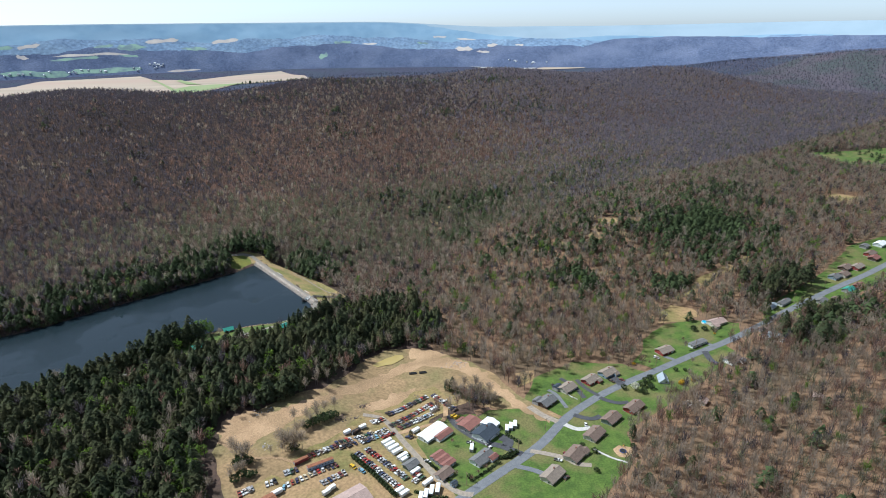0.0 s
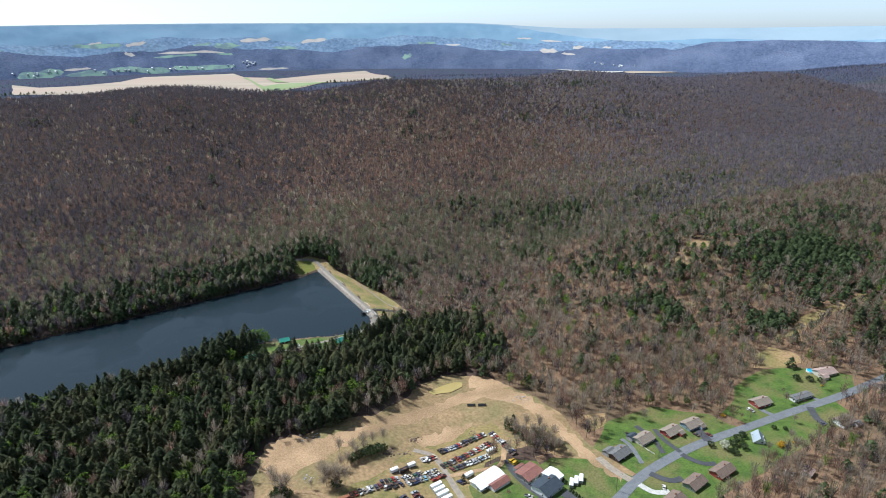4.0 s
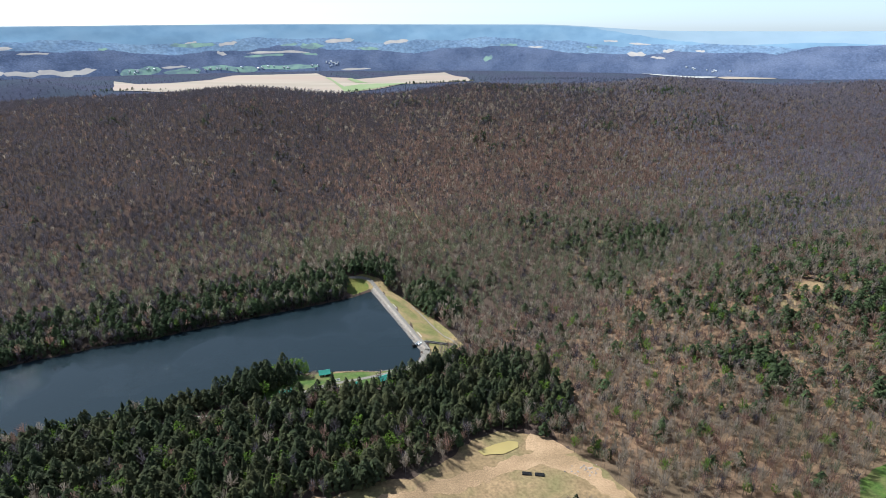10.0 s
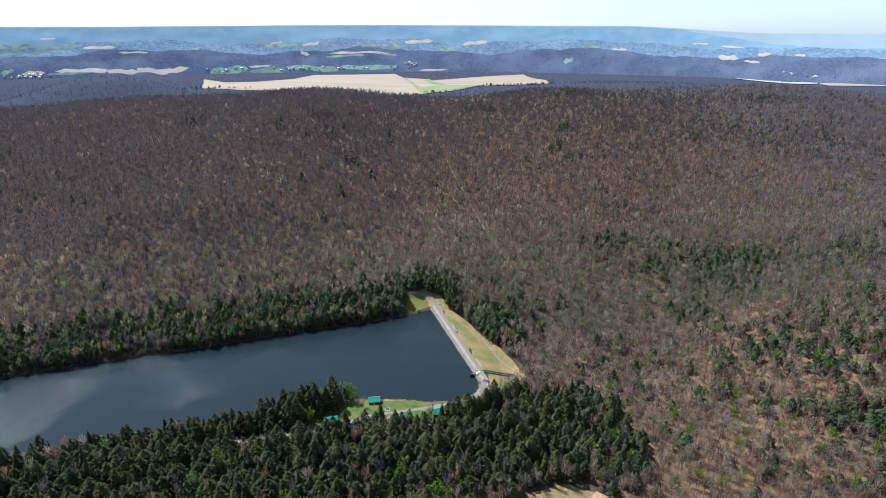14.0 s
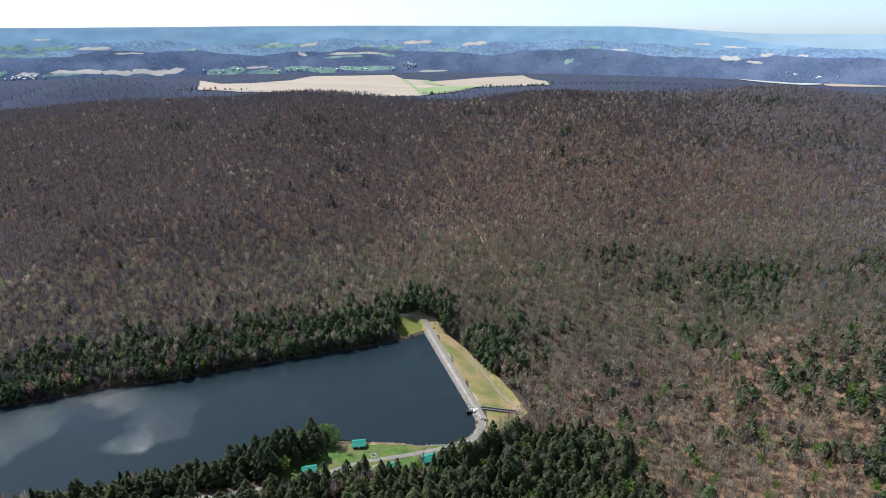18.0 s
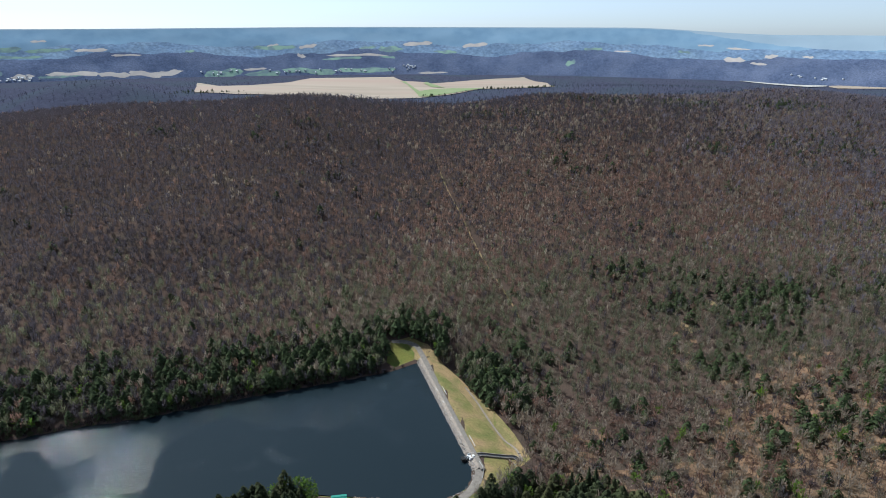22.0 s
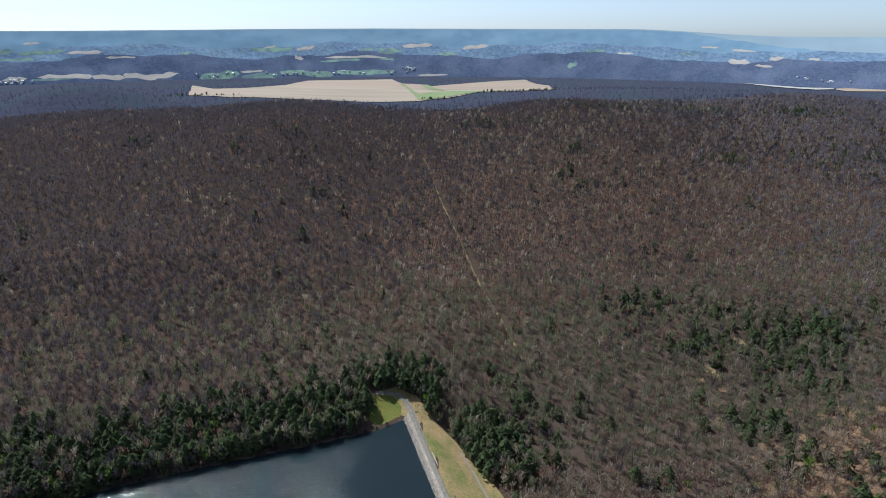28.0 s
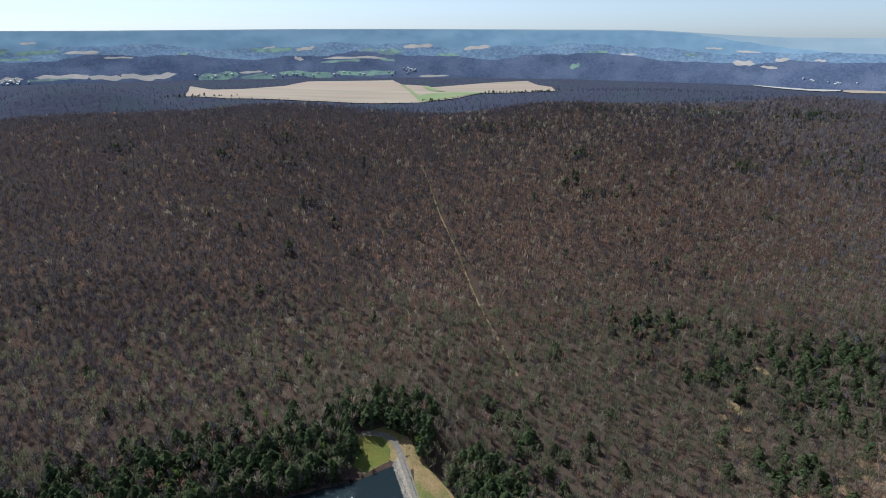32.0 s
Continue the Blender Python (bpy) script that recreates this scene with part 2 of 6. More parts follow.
def shore_dist(x, y):
    """Signed distance to the reservoir's shore, negative over the water."""
    x, y = np.asarray(x, float), np.asarray(y, float)
    best = np.full(np.broadcast(x, y).shape, 1e9)
    inside = np.zeros(best.shape, bool)
    n = len(SHORE)
    for i in range(n):
        (ax, ay), (bx, by) = SHORE[i], SHORE[(i + 1) % n]
        ex, ey = bx - ax, by - ay
        k = np.clip(((x - ax) * ex + (y - ay) * ey) / (ex * ex + ey * ey), 0, 1)
        best = np.minimum(best, np.hypot(x - ax - k * ex, y - ay - k * ey))
        if ay != by:
            hit = ((ay > y) != (by > y)) & (x < (bx - ax) * (y - ay) / (by - ay) + ax)
            inside ^= hit
    return np.where(inside, -best, best)
def height(x, y):
    x, y = np.asarray(x, float), np.asarray(y, float)
    s = y - 0.27 * x
    # main ridge
    crest = (114 - 24 * sst(700, 1150, x) - 16 * sst(1050, 1450, x)) * (1 - sst(1640, 1980, x)) - 8 * sst(-600, -950, x)
    crest = crest + 17 * np.exp(-((x + 270) / 120) ** 2) - 11 * np.exp(-((x - 10) / 140) ** 2)
    up = 0.10 * sst(480, 640, s) + 0.90 * sst(600, 1290, s)
    down = sst(1300, 2300, s)
    ridge = crest * up * (1 - 0.9 * down) - 95 * sst(1500, 2900, s)
    # valley floor, falling to the right of the dam and towards the pond
    floor = 6 + 0.0 * x
    floor = floor - 12 * sst(60, 260, y) * sst(-20, 60, x) * (1 - 0.5 * sst(150, 420, x)) 
    floor = floor - 6 * bump(x, y, 80, 430, 120, 90)
    floor = floor + 16 * sst(250, 800, x) * (1 - sst(500, 900, s))
    knoll = 24 * bump(x, y, 400, 430, 130, 110) + 14 * bump(x, y, 560, 520, 160, 120)
    near = 10 * sst(140, -60, y) + 14 * sst(180, 420, x) * sst(170, 20, y)
    z = floor * (1 - sst(560, 900, s)) + ridge + knoll + near
    z = z + 2.2 * np.sin(x / 61.0 + 1.3) * np.sin(y / 47.0) * sst(560, 760, s) * (1 - sst(1500, 2200, s))
    z = z + 5 * np.sin(x / 130.0 + y / 210.0) * sst(620, 900, s) * (1 - sst(1500, 2200, s))
    # the hill past the gap, and rolling country beyond the ridge
    gap = 135 * bump(x, y, 3050, 1500, 950, 330, -1.024)
    z = z + gap * (1 - 0.45 * bump(x, y, 2380, 1880, 130, 330, -0.75))
    z = z + 152 * bump(x, y, -1390, 2350, 470, 240, -0.2) + 50 * bump(x, y, 900, 3300, 700, 300)
    z = z + 48 * sst(3000, 4300, np.hypot(x, y)) + 22 * bump(x, y, -1150, 3250, 700, 350)
    z = z + 14 * np.sin(x / 190.0 + 1) * np.sin(y / 160.0) * sst(1700, 2300, s) * (1 - sst(3000, 3400, y))
    # reservoir basin and its banks
    d = shore_dist(x, y)
    bank = np.where(d > 0, 0.25 + 0.12 * d, 0.9 * d)
    bank = np.maximum(bank, -9)
    k = sst(45, 8, d)
    z = z * (1 - k) + np.where(d > 0, np.minimum(np.maximum(z, 0.4), bank + 0.0), bank) * k
    # dam: a bank with a flat crest and a grass slope down to the toe
    u, v = dam_uv(x, y)
    along = sst(-14, 4, u) * sst(150, 126, u)
    toe = -9 + 6 * sst(30, -20, u) + 3 * sst(100, 150, u)
    top = 2.2
    prof = np.where(v < 7, top, np.maximum(toe, top - (v - 7) / 2.6))
    z = np.where((v < 3.5) & (v > -7) & (u > 1) & (u < 131), np.minimum(z, 0.6 * v - 0.7), z)      # under the stone face
    w = along * sst(2.0, 5.0, v) * (1 - sst(38, 60, v))
    return z * (1 - w) + prof * w
DAM_A, DAM_B = (-22.0, 520.0), (20.0, 396.0)
DAM_L = math.hypot(DAM_B[0] - DAM_A[0], DAM_B[1] - DAM_A[1])
def dam_uv(x, y):
    ux, uy = (DAM_B[0] - DAM_A[0]) / DAM_L, (DAM_B[1] - DAM_A[1]) / DAM_L
    dx, dy = x - DAM_A[0], y - DAM_A[1]
    return ux * dx + uy * dy, -uy * dx + ux * dy


# ---- building helpers ----
def mesh_from(name, verts, faces, mats, index=None, smooth=False):
    """A mesh from arrays: faces all triangles or all quads."""
    verts, faces = np.asarray(verts, np.float32), np.asarray(faces, np.int32)
    me = bpy.data.meshes.new(name)
    k = faces.shape[1]
    me.vertices.add(len(verts))
    me.vertices.foreach_set("co", verts.ravel())
    me.loops.add(faces.size)
    me.loops.foreach_set("vertex_index", faces.ravel())
    me.polygons.add(len(faces))
    me.polygons.foreach_set("loop_start", np.arange(0, faces.size, k, dtype=np.int32))
    for m in mats:
        me.materials.append(m)
    if index is not None:
        me.polygons.foreach_set("material_index", np.asarray(index, np.int32))
    me.polygons.foreach_set("use_smooth", np.full(len(faces), smooth))
    me.update(calc_edges=True)
    return me


def part(name, bm, material, parent=None, label="", smooth=False):
    me = bpy.data.meshes.new(name)
    for f in bm.faces:
        f.smooth = smooth
    bm.to_mesh(me)
    bm.free()
    for m in material if isinstance(material, (list, tuple)) else [material]:
        me.materials.append(m)
    ob = new(name, me)
    ob.parent = parent
    if label:
        tagged(ob, label)
    return ob


def inside(poly, x, y):
    x, y = np.asarray(x, float), np.asarray(y, float)
    r = np.zeros(x.shape, bool)
    for i in range(len(poly)):
        (ax, ay), (bx, by) = poly[i], poly[(i + 1) % len(poly)]
        if ay != by:
            r ^= ((ay > y) != (by > y)) & (x < (bx - ax) * (y - ay) / (by - ay) + ax)
    return r


def rough_line(pts, step, amp, closed=True, seed=0.0):
    """The line through pts, cut into steps and shaken a little."""
    out = []
    n = len(pts)
    for i in range(n if closed else n - 1):
        a, b = Vector(pts[i]), Vector(pts[(i + 1) % n])
        k = max(1, int((b - a).length / step))
        for j in range(k):
            p = a.lerp(b, j / k)
            q = noise.noise_vector(Vector((p.x / step / 3, p.y / step / 3, seed)))
            out.append((p.x + amp * q.x, p.y + amp * q.y))
    if not closed:
        out.append(tuple(pts[-1]))
    return out


def smooth_line(pts, n=6):
    """A Catmull-Rom line through pts."""
    out = []
    for i in range(len(pts) - 1):
        p0, p1, p2, p3 = (Vector(pts[max(0, min(len(pts) - 1, i + k))]) for k in (-1, 0, 1, 2))
        for j in range(n):
            t = j / n
            q = 0.5 * (2 * p1 + (p2 - p0) * t + (2 * p0 - 5 * p1 + 4 * p2 - p3) * t * t + (3 * p1 - p0 - 3 * p2 + p3) * t ** 3)
            out.append((q.x, q.y))
    out.append(tuple(pts[-1]))
    return out


from mathutils.geometry import delaunay_2d_cdt


def drape(name, outline, material, lift, cell=8.0, label="", category="ground", amp=0.0, step=4.0, group=""):
    """A patch of ground cover laid over the terrain, with a ragged outline."""
    edge = rough_line(outline, step, amp, True, len(outline) * 1.7) if amp else rough_line(outline, step, 0)
    xs, ys = [p[0] for p in edge], [p[1] for p in edge]
    gx, gy = np.meshgrid(np.arange(min(xs) + cell / 2, max(xs), cell), np.arange(min(ys) + cell / 2, max(ys), cell))
    gx, gy = gx.ravel(), gy.ravel()
    ok = inside(edge, gx, gy)
    pts = [Vector(p) for p in edge] + [Vector((a, b)) for a, b in zip(gx[ok], gy[ok])]
    n = len(edge)
    v, _, f, *_ = delaunay_2d_cdt(pts, [(i, (i + 1) % n) for i in range(n)], [], 1, 1e-4)
    va = np.array([(p.x, p.y) for p in v])
    z = ground_z(va[:, 0], va[:, 1]) + lift
    me = mesh_from(name, np.column_stack([va, z]), np.array([t for t in f if len(t) == 3]), [material], smooth=True)
    flip_up(me)
    return tagged(new(name, me), label, category, group, "structure")


def flip_up(me):
    if len(me.polygons) and sum(p.normal.z for p in me.polygons[:50]) < 0:
        me.flip_normals()


def ribbon(name, line, width, material, lift, label="", category="road", n=6):
    """A strip of road along a line, following the terrain."""
    c = np.array(smooth_line(line, n))
    d = np.gradient(c, axis=0)
    d /= np.linalg.norm(d, axis=1)[:, None]
    nrm = np.column_stack([-d[:, 1], d[:, 0]])
    w = np.array(width if isinstance(width, (list, tuple)) else [width])
    wd = np.interp(np.linspace(0, 1, len(c)), np.linspace(0, 1, len(w)), w)[:, None]
    cols = [c + nrm * wd * k for k in (0.5, 0.17, -0.17, -0.5)]
    v = np.stack(cols, 1).reshape(-1, 2)
    z = ground_z(v[:, 0], v[:, 1]) + lift
    i = np.arange(len(c) - 1)[:, None] * 4 + np.arange(3)
    i = i.ravel()
    f = np.column_stack([i, i + 1, i + 5, i + 4])
    me = mesh_from(name, np.column_stack([v, z]), f, [material], smooth=True)
    flip_up(me)
    return tagged(new(name, me), label, category, "", "structure")


# ---- the ground: one sheet to the horizon ----
def steps(*spans):
    out = []
    for a, b, d in spans:
        out += list(np.arange(a, b - d * 0.01, d))
    return np.array(out + [spans[-1][1]])


GX = steps((-5200, -2600, 130), (-2600, -1100, 60), (-1100, -460, 20), (-460, 620, 6), (620, 1300, 17), (1300, 2600, 60), (2600, 5200, 130))
GY = steps((-5200, -1000, 300), (-1000, -100, 50), (-100, 640, 6), (640, 1500, 13), (1500, 4200, 45), (4200, 5200, 125))
_X, _Y = np.meshgrid(GX, GY)
GZ = height(_X, _Y)


def ground_z(x, y):
    """The height of the ground sheet itself (bilinear between its vertices)."""
    x, y = np.asarray(x, float), np.asarray(y, float)
    i = np.clip(np.searchsorted(GX, x) - 1, 0, len(GX) - 2)
    j = np.clip(np.searchsorted(GY, y) - 1, 0, len(GY) - 2)
    u, v = (x - GX[i]) / (GX[i + 1] - GX[i]), (y - GY[j]) / (GY[j + 1] - GY[j])
    return (GZ[j, i] * (1 - u) + GZ[j, i + 1] * u) * (1 - v) + (GZ[j + 1, i] * (1 - u) + GZ[j + 1, i + 1] * u) * v


def gz(x, y):
    return float(ground_z(x, y))


_i = (np.arange(len(GY) - 1)[:, None] * len(GX) + np.arange(len(GX) - 1)).ravel()
_f = np.column_stack([_i, _i + 1, _i + 1 + len(GX), _i + len(GX)])
_cx, _cy = _X.ravel()[_f].mean(1), _Y.ravel()[_f].mean(1)
_r = np.hypot(_cx, _cy)
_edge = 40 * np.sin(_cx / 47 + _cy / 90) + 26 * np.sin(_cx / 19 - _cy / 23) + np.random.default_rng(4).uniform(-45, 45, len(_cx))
# bright litter in the near right woods, shade-darkened litter elsewhere
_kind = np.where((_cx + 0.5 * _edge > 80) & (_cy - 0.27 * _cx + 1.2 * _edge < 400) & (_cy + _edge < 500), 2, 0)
# haze-tinted ground past the ridge's end and behind its crest
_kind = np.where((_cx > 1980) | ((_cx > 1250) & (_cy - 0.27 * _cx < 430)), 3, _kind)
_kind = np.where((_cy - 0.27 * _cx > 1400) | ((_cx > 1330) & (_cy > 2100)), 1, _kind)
ground = new("ground", mesh_from("ground", np.column_stack([_X.ravel(), _Y.ravel(), GZ.ravel()]), _f, [M_SHADELITTER, M_MIDWOODS, M_TANLITTER, M_HILLWOODS], _kind, True))
tagged(ground, "brown leaf-littered forest ground, tinted for shade and haze, rolling up to distant ridges", "ground", "", "structure")

# ---- the reservoir ----
_c = Vector((-180, 400))
_w = [(q[0] + 3.0 * (Vector(q) - _c).normalized().x, q[1] + 3.0 * (Vector(q) - _c).normalized().y) for q in rough_line(SHORE, 6, 0.8)]
wv, _, wf, *_ = delaunay_2d_cdt([Vector(p) for p in _w], [(i, (i + 1) % len(_w)) for i in range(len(_w))], [], 1, 1e-4)
_cxy = [((wv[a] + wv[b] + wv[c]) / 3) for a, b, c in wf]
water = new("water", mesh_from("water", [(p.x, p.y, 0.0) for p in wv], np.array(wf), [M_WATER]))
flip_up(water.data)
tagged(water, "dark blue still reservoir water with sun glitter", "water", "", "structure")


# ---- the distance: country and ridges behind the plain ----
def far_place(a, k):
    """A place on the rise of the distant country: azimuth in degrees to the right of +y, k from its foot (0) to the skyline (1)."""
    a, k = np.asarray(a, float), np.asarray(k, float)
    r = 4380 + 470 * k
    top = 47 + 6 * sst(-5, -38, a) + 11 * sst(14, 27, a) - 5 * sst(35, 58, a)
    drop = (135 - (135 - top) * k ** 0.9 - 52) / 1187
    z = 256 - drop * r
    z = z + (4 * np.sin(a * 0.35 + 9 * k) + 2.5 * np.sin(a * 0.8 - 13 * k + 1) + 1.2 * np.sin(a * 2.3 + 17 * k)) * np.sin(np.pi * np.clip(k * 1.06, 0, 1))
    t = np.radians(a)
    return np.stack([r * np.sin(t), r * np.cos(t), z], -1)


_a, _k = np.arange(-56, 70, 0.22), np.linspace(0, 1, 101)
_A, _K = np.meshgrid(_a, _k)
_v = far_place(_A, _K).reshape(-1, 3)
_i = (np.arange(len(_k) - 1)[:, None] * len(_a) + np.arange(len(_a) - 1)).ravel()
_f = np.column_stack([_i, _i + 1, _i + 1 + len(_a), _i + len(_a)])
_ka = _A.ravel()[_f].mean(1)
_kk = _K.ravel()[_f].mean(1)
# bands of haze-tinted material, mostly paler towards the skyline
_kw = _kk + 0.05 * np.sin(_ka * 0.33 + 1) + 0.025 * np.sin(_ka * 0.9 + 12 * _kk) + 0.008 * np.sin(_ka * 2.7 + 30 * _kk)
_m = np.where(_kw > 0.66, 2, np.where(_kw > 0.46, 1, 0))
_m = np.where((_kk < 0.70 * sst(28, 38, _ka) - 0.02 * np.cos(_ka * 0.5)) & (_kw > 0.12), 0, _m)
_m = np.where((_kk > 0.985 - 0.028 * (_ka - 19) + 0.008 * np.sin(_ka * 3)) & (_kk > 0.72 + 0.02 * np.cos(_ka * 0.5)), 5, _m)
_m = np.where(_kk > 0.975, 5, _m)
tagged(new("backdrop", mesh_from("backdrop", _v, _f, [M_NEARHILL, M_FARWOODS, M_FARRIDGE, M_FARFIELD, M_FARGREEN, M_PALERIDGE], _m, True)), "wooded hills, pale fields and long ridges in the distance, tinted blue for haze", "backdrop", "", "structure")


def far_field(name, material, label, a0, a1, k0, k1, seed):
    """A field on the distant rise, with an uneven outline, a little above its woods."""
    r = np.random.default_rng(seed)
    n = 48
    u = np.linspace(0, 1, n)
    lean, lump = r.uniform(-0.7, 0.7), r.uniform(0, 6)
    edge = np.minimum(1, np.minimum(u * r.uniform(3, 16), (1 - u) * r.uniform(3, 16)))
    lo = 0.5 - 0.5 * edge * (0.80 + 0.2 * np.sin(9 * u + lump))
    hi = 0.5 + 0.5 * edge * (0.80 + 0.2 * np.sin(13 * u + 2 * lump))
    v = []
    for w in (lo + (hi - lo) * j / 6 for j in range(7)):
        k = k0 + (k1 - k0) * (w + lean * (u - 0.5))
        v.append(far_place(a0 + (a1 - a0) * u, np.maximum(k, 0.004)) + (0, 0, 0.35))
    i = np.array([j * n + c for j in range(6) for c in range(n - 1)])
    me = mesh_from(name, np.concatenate(v), np.column_stack([i, i + 1, i + n + 1, i + n]), [material], smooth=True)
    flip_up(me)
    return tagged(new(name, me), label, "field", "distant fields", "structure")


FAR_TAN = ((-35.6, -34.0, 0.068, 0.162), (-33.4, -29.7, 0.09, 0.19), (-29.8, -27.3, 0.06, 0.157), (-27.6, -25.1, 0.057, 0.167), (-25.5, -23.5, 0.068, 0.177), (-18.7, -16.7, 0.13, 0.17), (-31.2, -28.8, 0.525, 0.593), (-33.9, -32.8, 0.728, 0.772),
           (-28.7, -26.5, 0.445, 0.48), (-16.6, -15.6, 0.603, 0.65), (-13.9, -12.3, 0.548, 0.62), (-14.1, -13.3, 0.372, 0.442), (-11.7, -6.1, 0.375, 0.425), (-4.8, -2.1, 0.605, 0.69), (0.5, 2.8, 0.573, 0.657), (-3.5, -0.7, 0.047, 0.088),
           (13.7, 15.2, 0.495, 0.54), (20.4, 21.7, 0.67, 0.708), (22.6, 24.5, 0.633, 0.683), (22.5, 24.2, 0.375, 0.482), (24.5, 25.8, 0.347, 0.395), (25.5, 26.5, 0.475, 0.55), (28.1, 28.9, 0.505, 0.555))
FAR_GREEN = ((-33.9, -30.8, 0.078, 0.125), (-36.9, -36.0, 0.11, 0.185), (-21.9, -18.7, 0.012, 0.16), (-18.7, -15.6, 0.01, 0.128), (-15.5, -10.8, 0.047, 0.16), (-10.8, -5.4, 0.068, 0.172), (-39.0, -34.5, 0.55, 0.647), (-34.4, -31.2, 0.55, 0.625), (-40, -33.2, 0.452, 0.515),
             (-17.8, -14.1, 0.53, 0.625), (-12.0, -8.4, 0.32, 0.367), (-8.7, -7.1, 0.518, 0.59), (-7.0, -4.7, 0.447, 0.59), (-7.0, -5.5, 0.342, 0.388), (-2.1, 0.1, 0.438, 0.522), (9.7, 10.6, 0.22, 0.332), (11.2, 12.8, 0.522, 0.58), (-23.2, -22.4, 0.482, 0.54), (18.9, 20.0, 0.528, 0.575))
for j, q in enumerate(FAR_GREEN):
    far_field("field", M_FARGREEN, "green pasture far off between woods, paled for haze", *q, j + 40)
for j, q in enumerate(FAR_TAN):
    far_field("field", M_FARFIELD, "ploughed field far off between woods, paled for haze", *q, j)


# ---- trees ----
rng = np.random.default_rng(7)


def bare_tree(r, tall, spread, limbs, twigs, wide, fan=1.0):
    """A leafless crown: tapered trunk, limbs and fans of twigs. Returns vertices, triangles, and which of them are twigs."""
    v, f, k = [], [], []
    lean = r.uniform(-0.04, 0.04, 2) * tall
    for i in range(3):
        a = 2.1 * i
        v += [(wide * 1.3 * math.cos(a), wide * 1.3 * math.sin(a), -0.8)]
    v += [(lean[0], lean[1], tall * 0.86)]
    for i in range(3):
        f.append((i, (i + 1) % 3, 3))
        k.append(0)
    ends = []
    for i in range(limbs):
        t = r.uniform(0.32, 0.75)
        a = r.uniform(0, 6.28)
        o = np.array([lean[0] * t, lean[1] * t, tall * t])
        e = np.array([math.cos(a) * spread * r.uniform(0.45, 0.9), math.sin(a) * spread * r.uniform(0.45, 0.9), tall * min(0.97, t + r.uniform(0.12, 0.3))])
        side = np.array([-math.sin(a), math.cos(a), 0.0]) * wide * 0.55
        n = len(v)
        v += [tuple(o - side), tuple(o + side), tuple(e)]
        f.append((n, n + 1, n + 2))
        k.append(0)
        ends.append((o, e))
    for i in range(twigs):
        a = r.uniform(0, 6.28)
        s = np.array([math.cos(a), math.sin(a), r.uniform(-0.5, 0.5)]) * wide * fan * r.uniform(0.6, 1.7)
        if i % 5 < 3:                                   # sprays that open outwards from the trunk
            t, b = r.uniform(0.28, 0.6), r.uniform(0, 6.28)
            q = spread * r.uniform(0.15, 0.85)
            g = np.array([lean[0] * t, lean[1] * t, tall * t])
            o = np.array([math.cos(b) * q, math.sin(b) * q, tall * (1.0 - 0.34 * (q / spread) ** 2 - r.uniform(0, 0.36))])
        else:                                           # twigs about the limbs
            o, e = ends[r.integers(len(ends))]
            o = o + (e - o) * r.uniform(0.2, 1.0) + r.normal(0, 0.08 * spread, 3)
            g = o + np.array([r.normal(0, 0.34) * spread, r.normal(0, 0.34) * spread, r.uniform(0.02, 0.22) * tall])
        n = len(v)
        v += [tuple(o - s), tuple(o + s), tuple(g)]
        f.append((n, n + 1, n + 2))
        k.append(1)
    return np.array(v), np.array(f), np.array(k)


def slim_tree(r, tall, spread, twigs, wide):
    """A leafless forest tree: a thin tapered trunk and steep slivers of branches."""
    v, f, k = [], [], []
    lean = r.uniform(-0.03, 0.03, 2) * tall
    v += [(0.14, 0.0, -0.8), (-0.07, 0.12, -0.8), (-0.07, -0.12, -0.8), (lean[0], lean[1], tall * 0.9)]
    f += [(0, 1, 3), (1, 2, 3), (2, 0, 3)]
    k += [0, 0, 0]
    for i in range(twigs):
        a, b = r.uniform(0, 6.283), r.uniform(0, 6.283)
        q = spread * r.uniform(0.1, 1.0) ** 0.6
        top = tall * (1.0 - 0.30 * (q / spread) ** 2 - r.uniform(0, 0.14))
        low = max(0.25 * tall, top - tall * r.uniform(0.28, 0.55))
        h = wide * r.uniform(0.6, 1.4)
        c = np.array([math.cos(a) * q, math.sin(a) * q, 0.0])
        side = np.array([math.cos(b), math.sin(b), r.uniform(-0.4, 0.4)]) * h
        n = len(v)
        if i % 2:                                       # opens upwards
            v += [tuple(c + side + (0, 0, top)), tuple(c - side + (0, 0, top)), tuple(c * 0.4 + (0, 0, low))]
        else:                                           # ends in a point
            m = low + 0.45 * (top - low)
            v += [tuple(c * 0.8 + side + (0, 0, m)), tuple(c * 0.8 - side + (0, 0, m)), tuple(c * 1.1 + (0, 0, top))]
        f.append((n, n + 1, n + 2))
        k.append(1)
    return np.array(v), np.array(f), np.array(k)


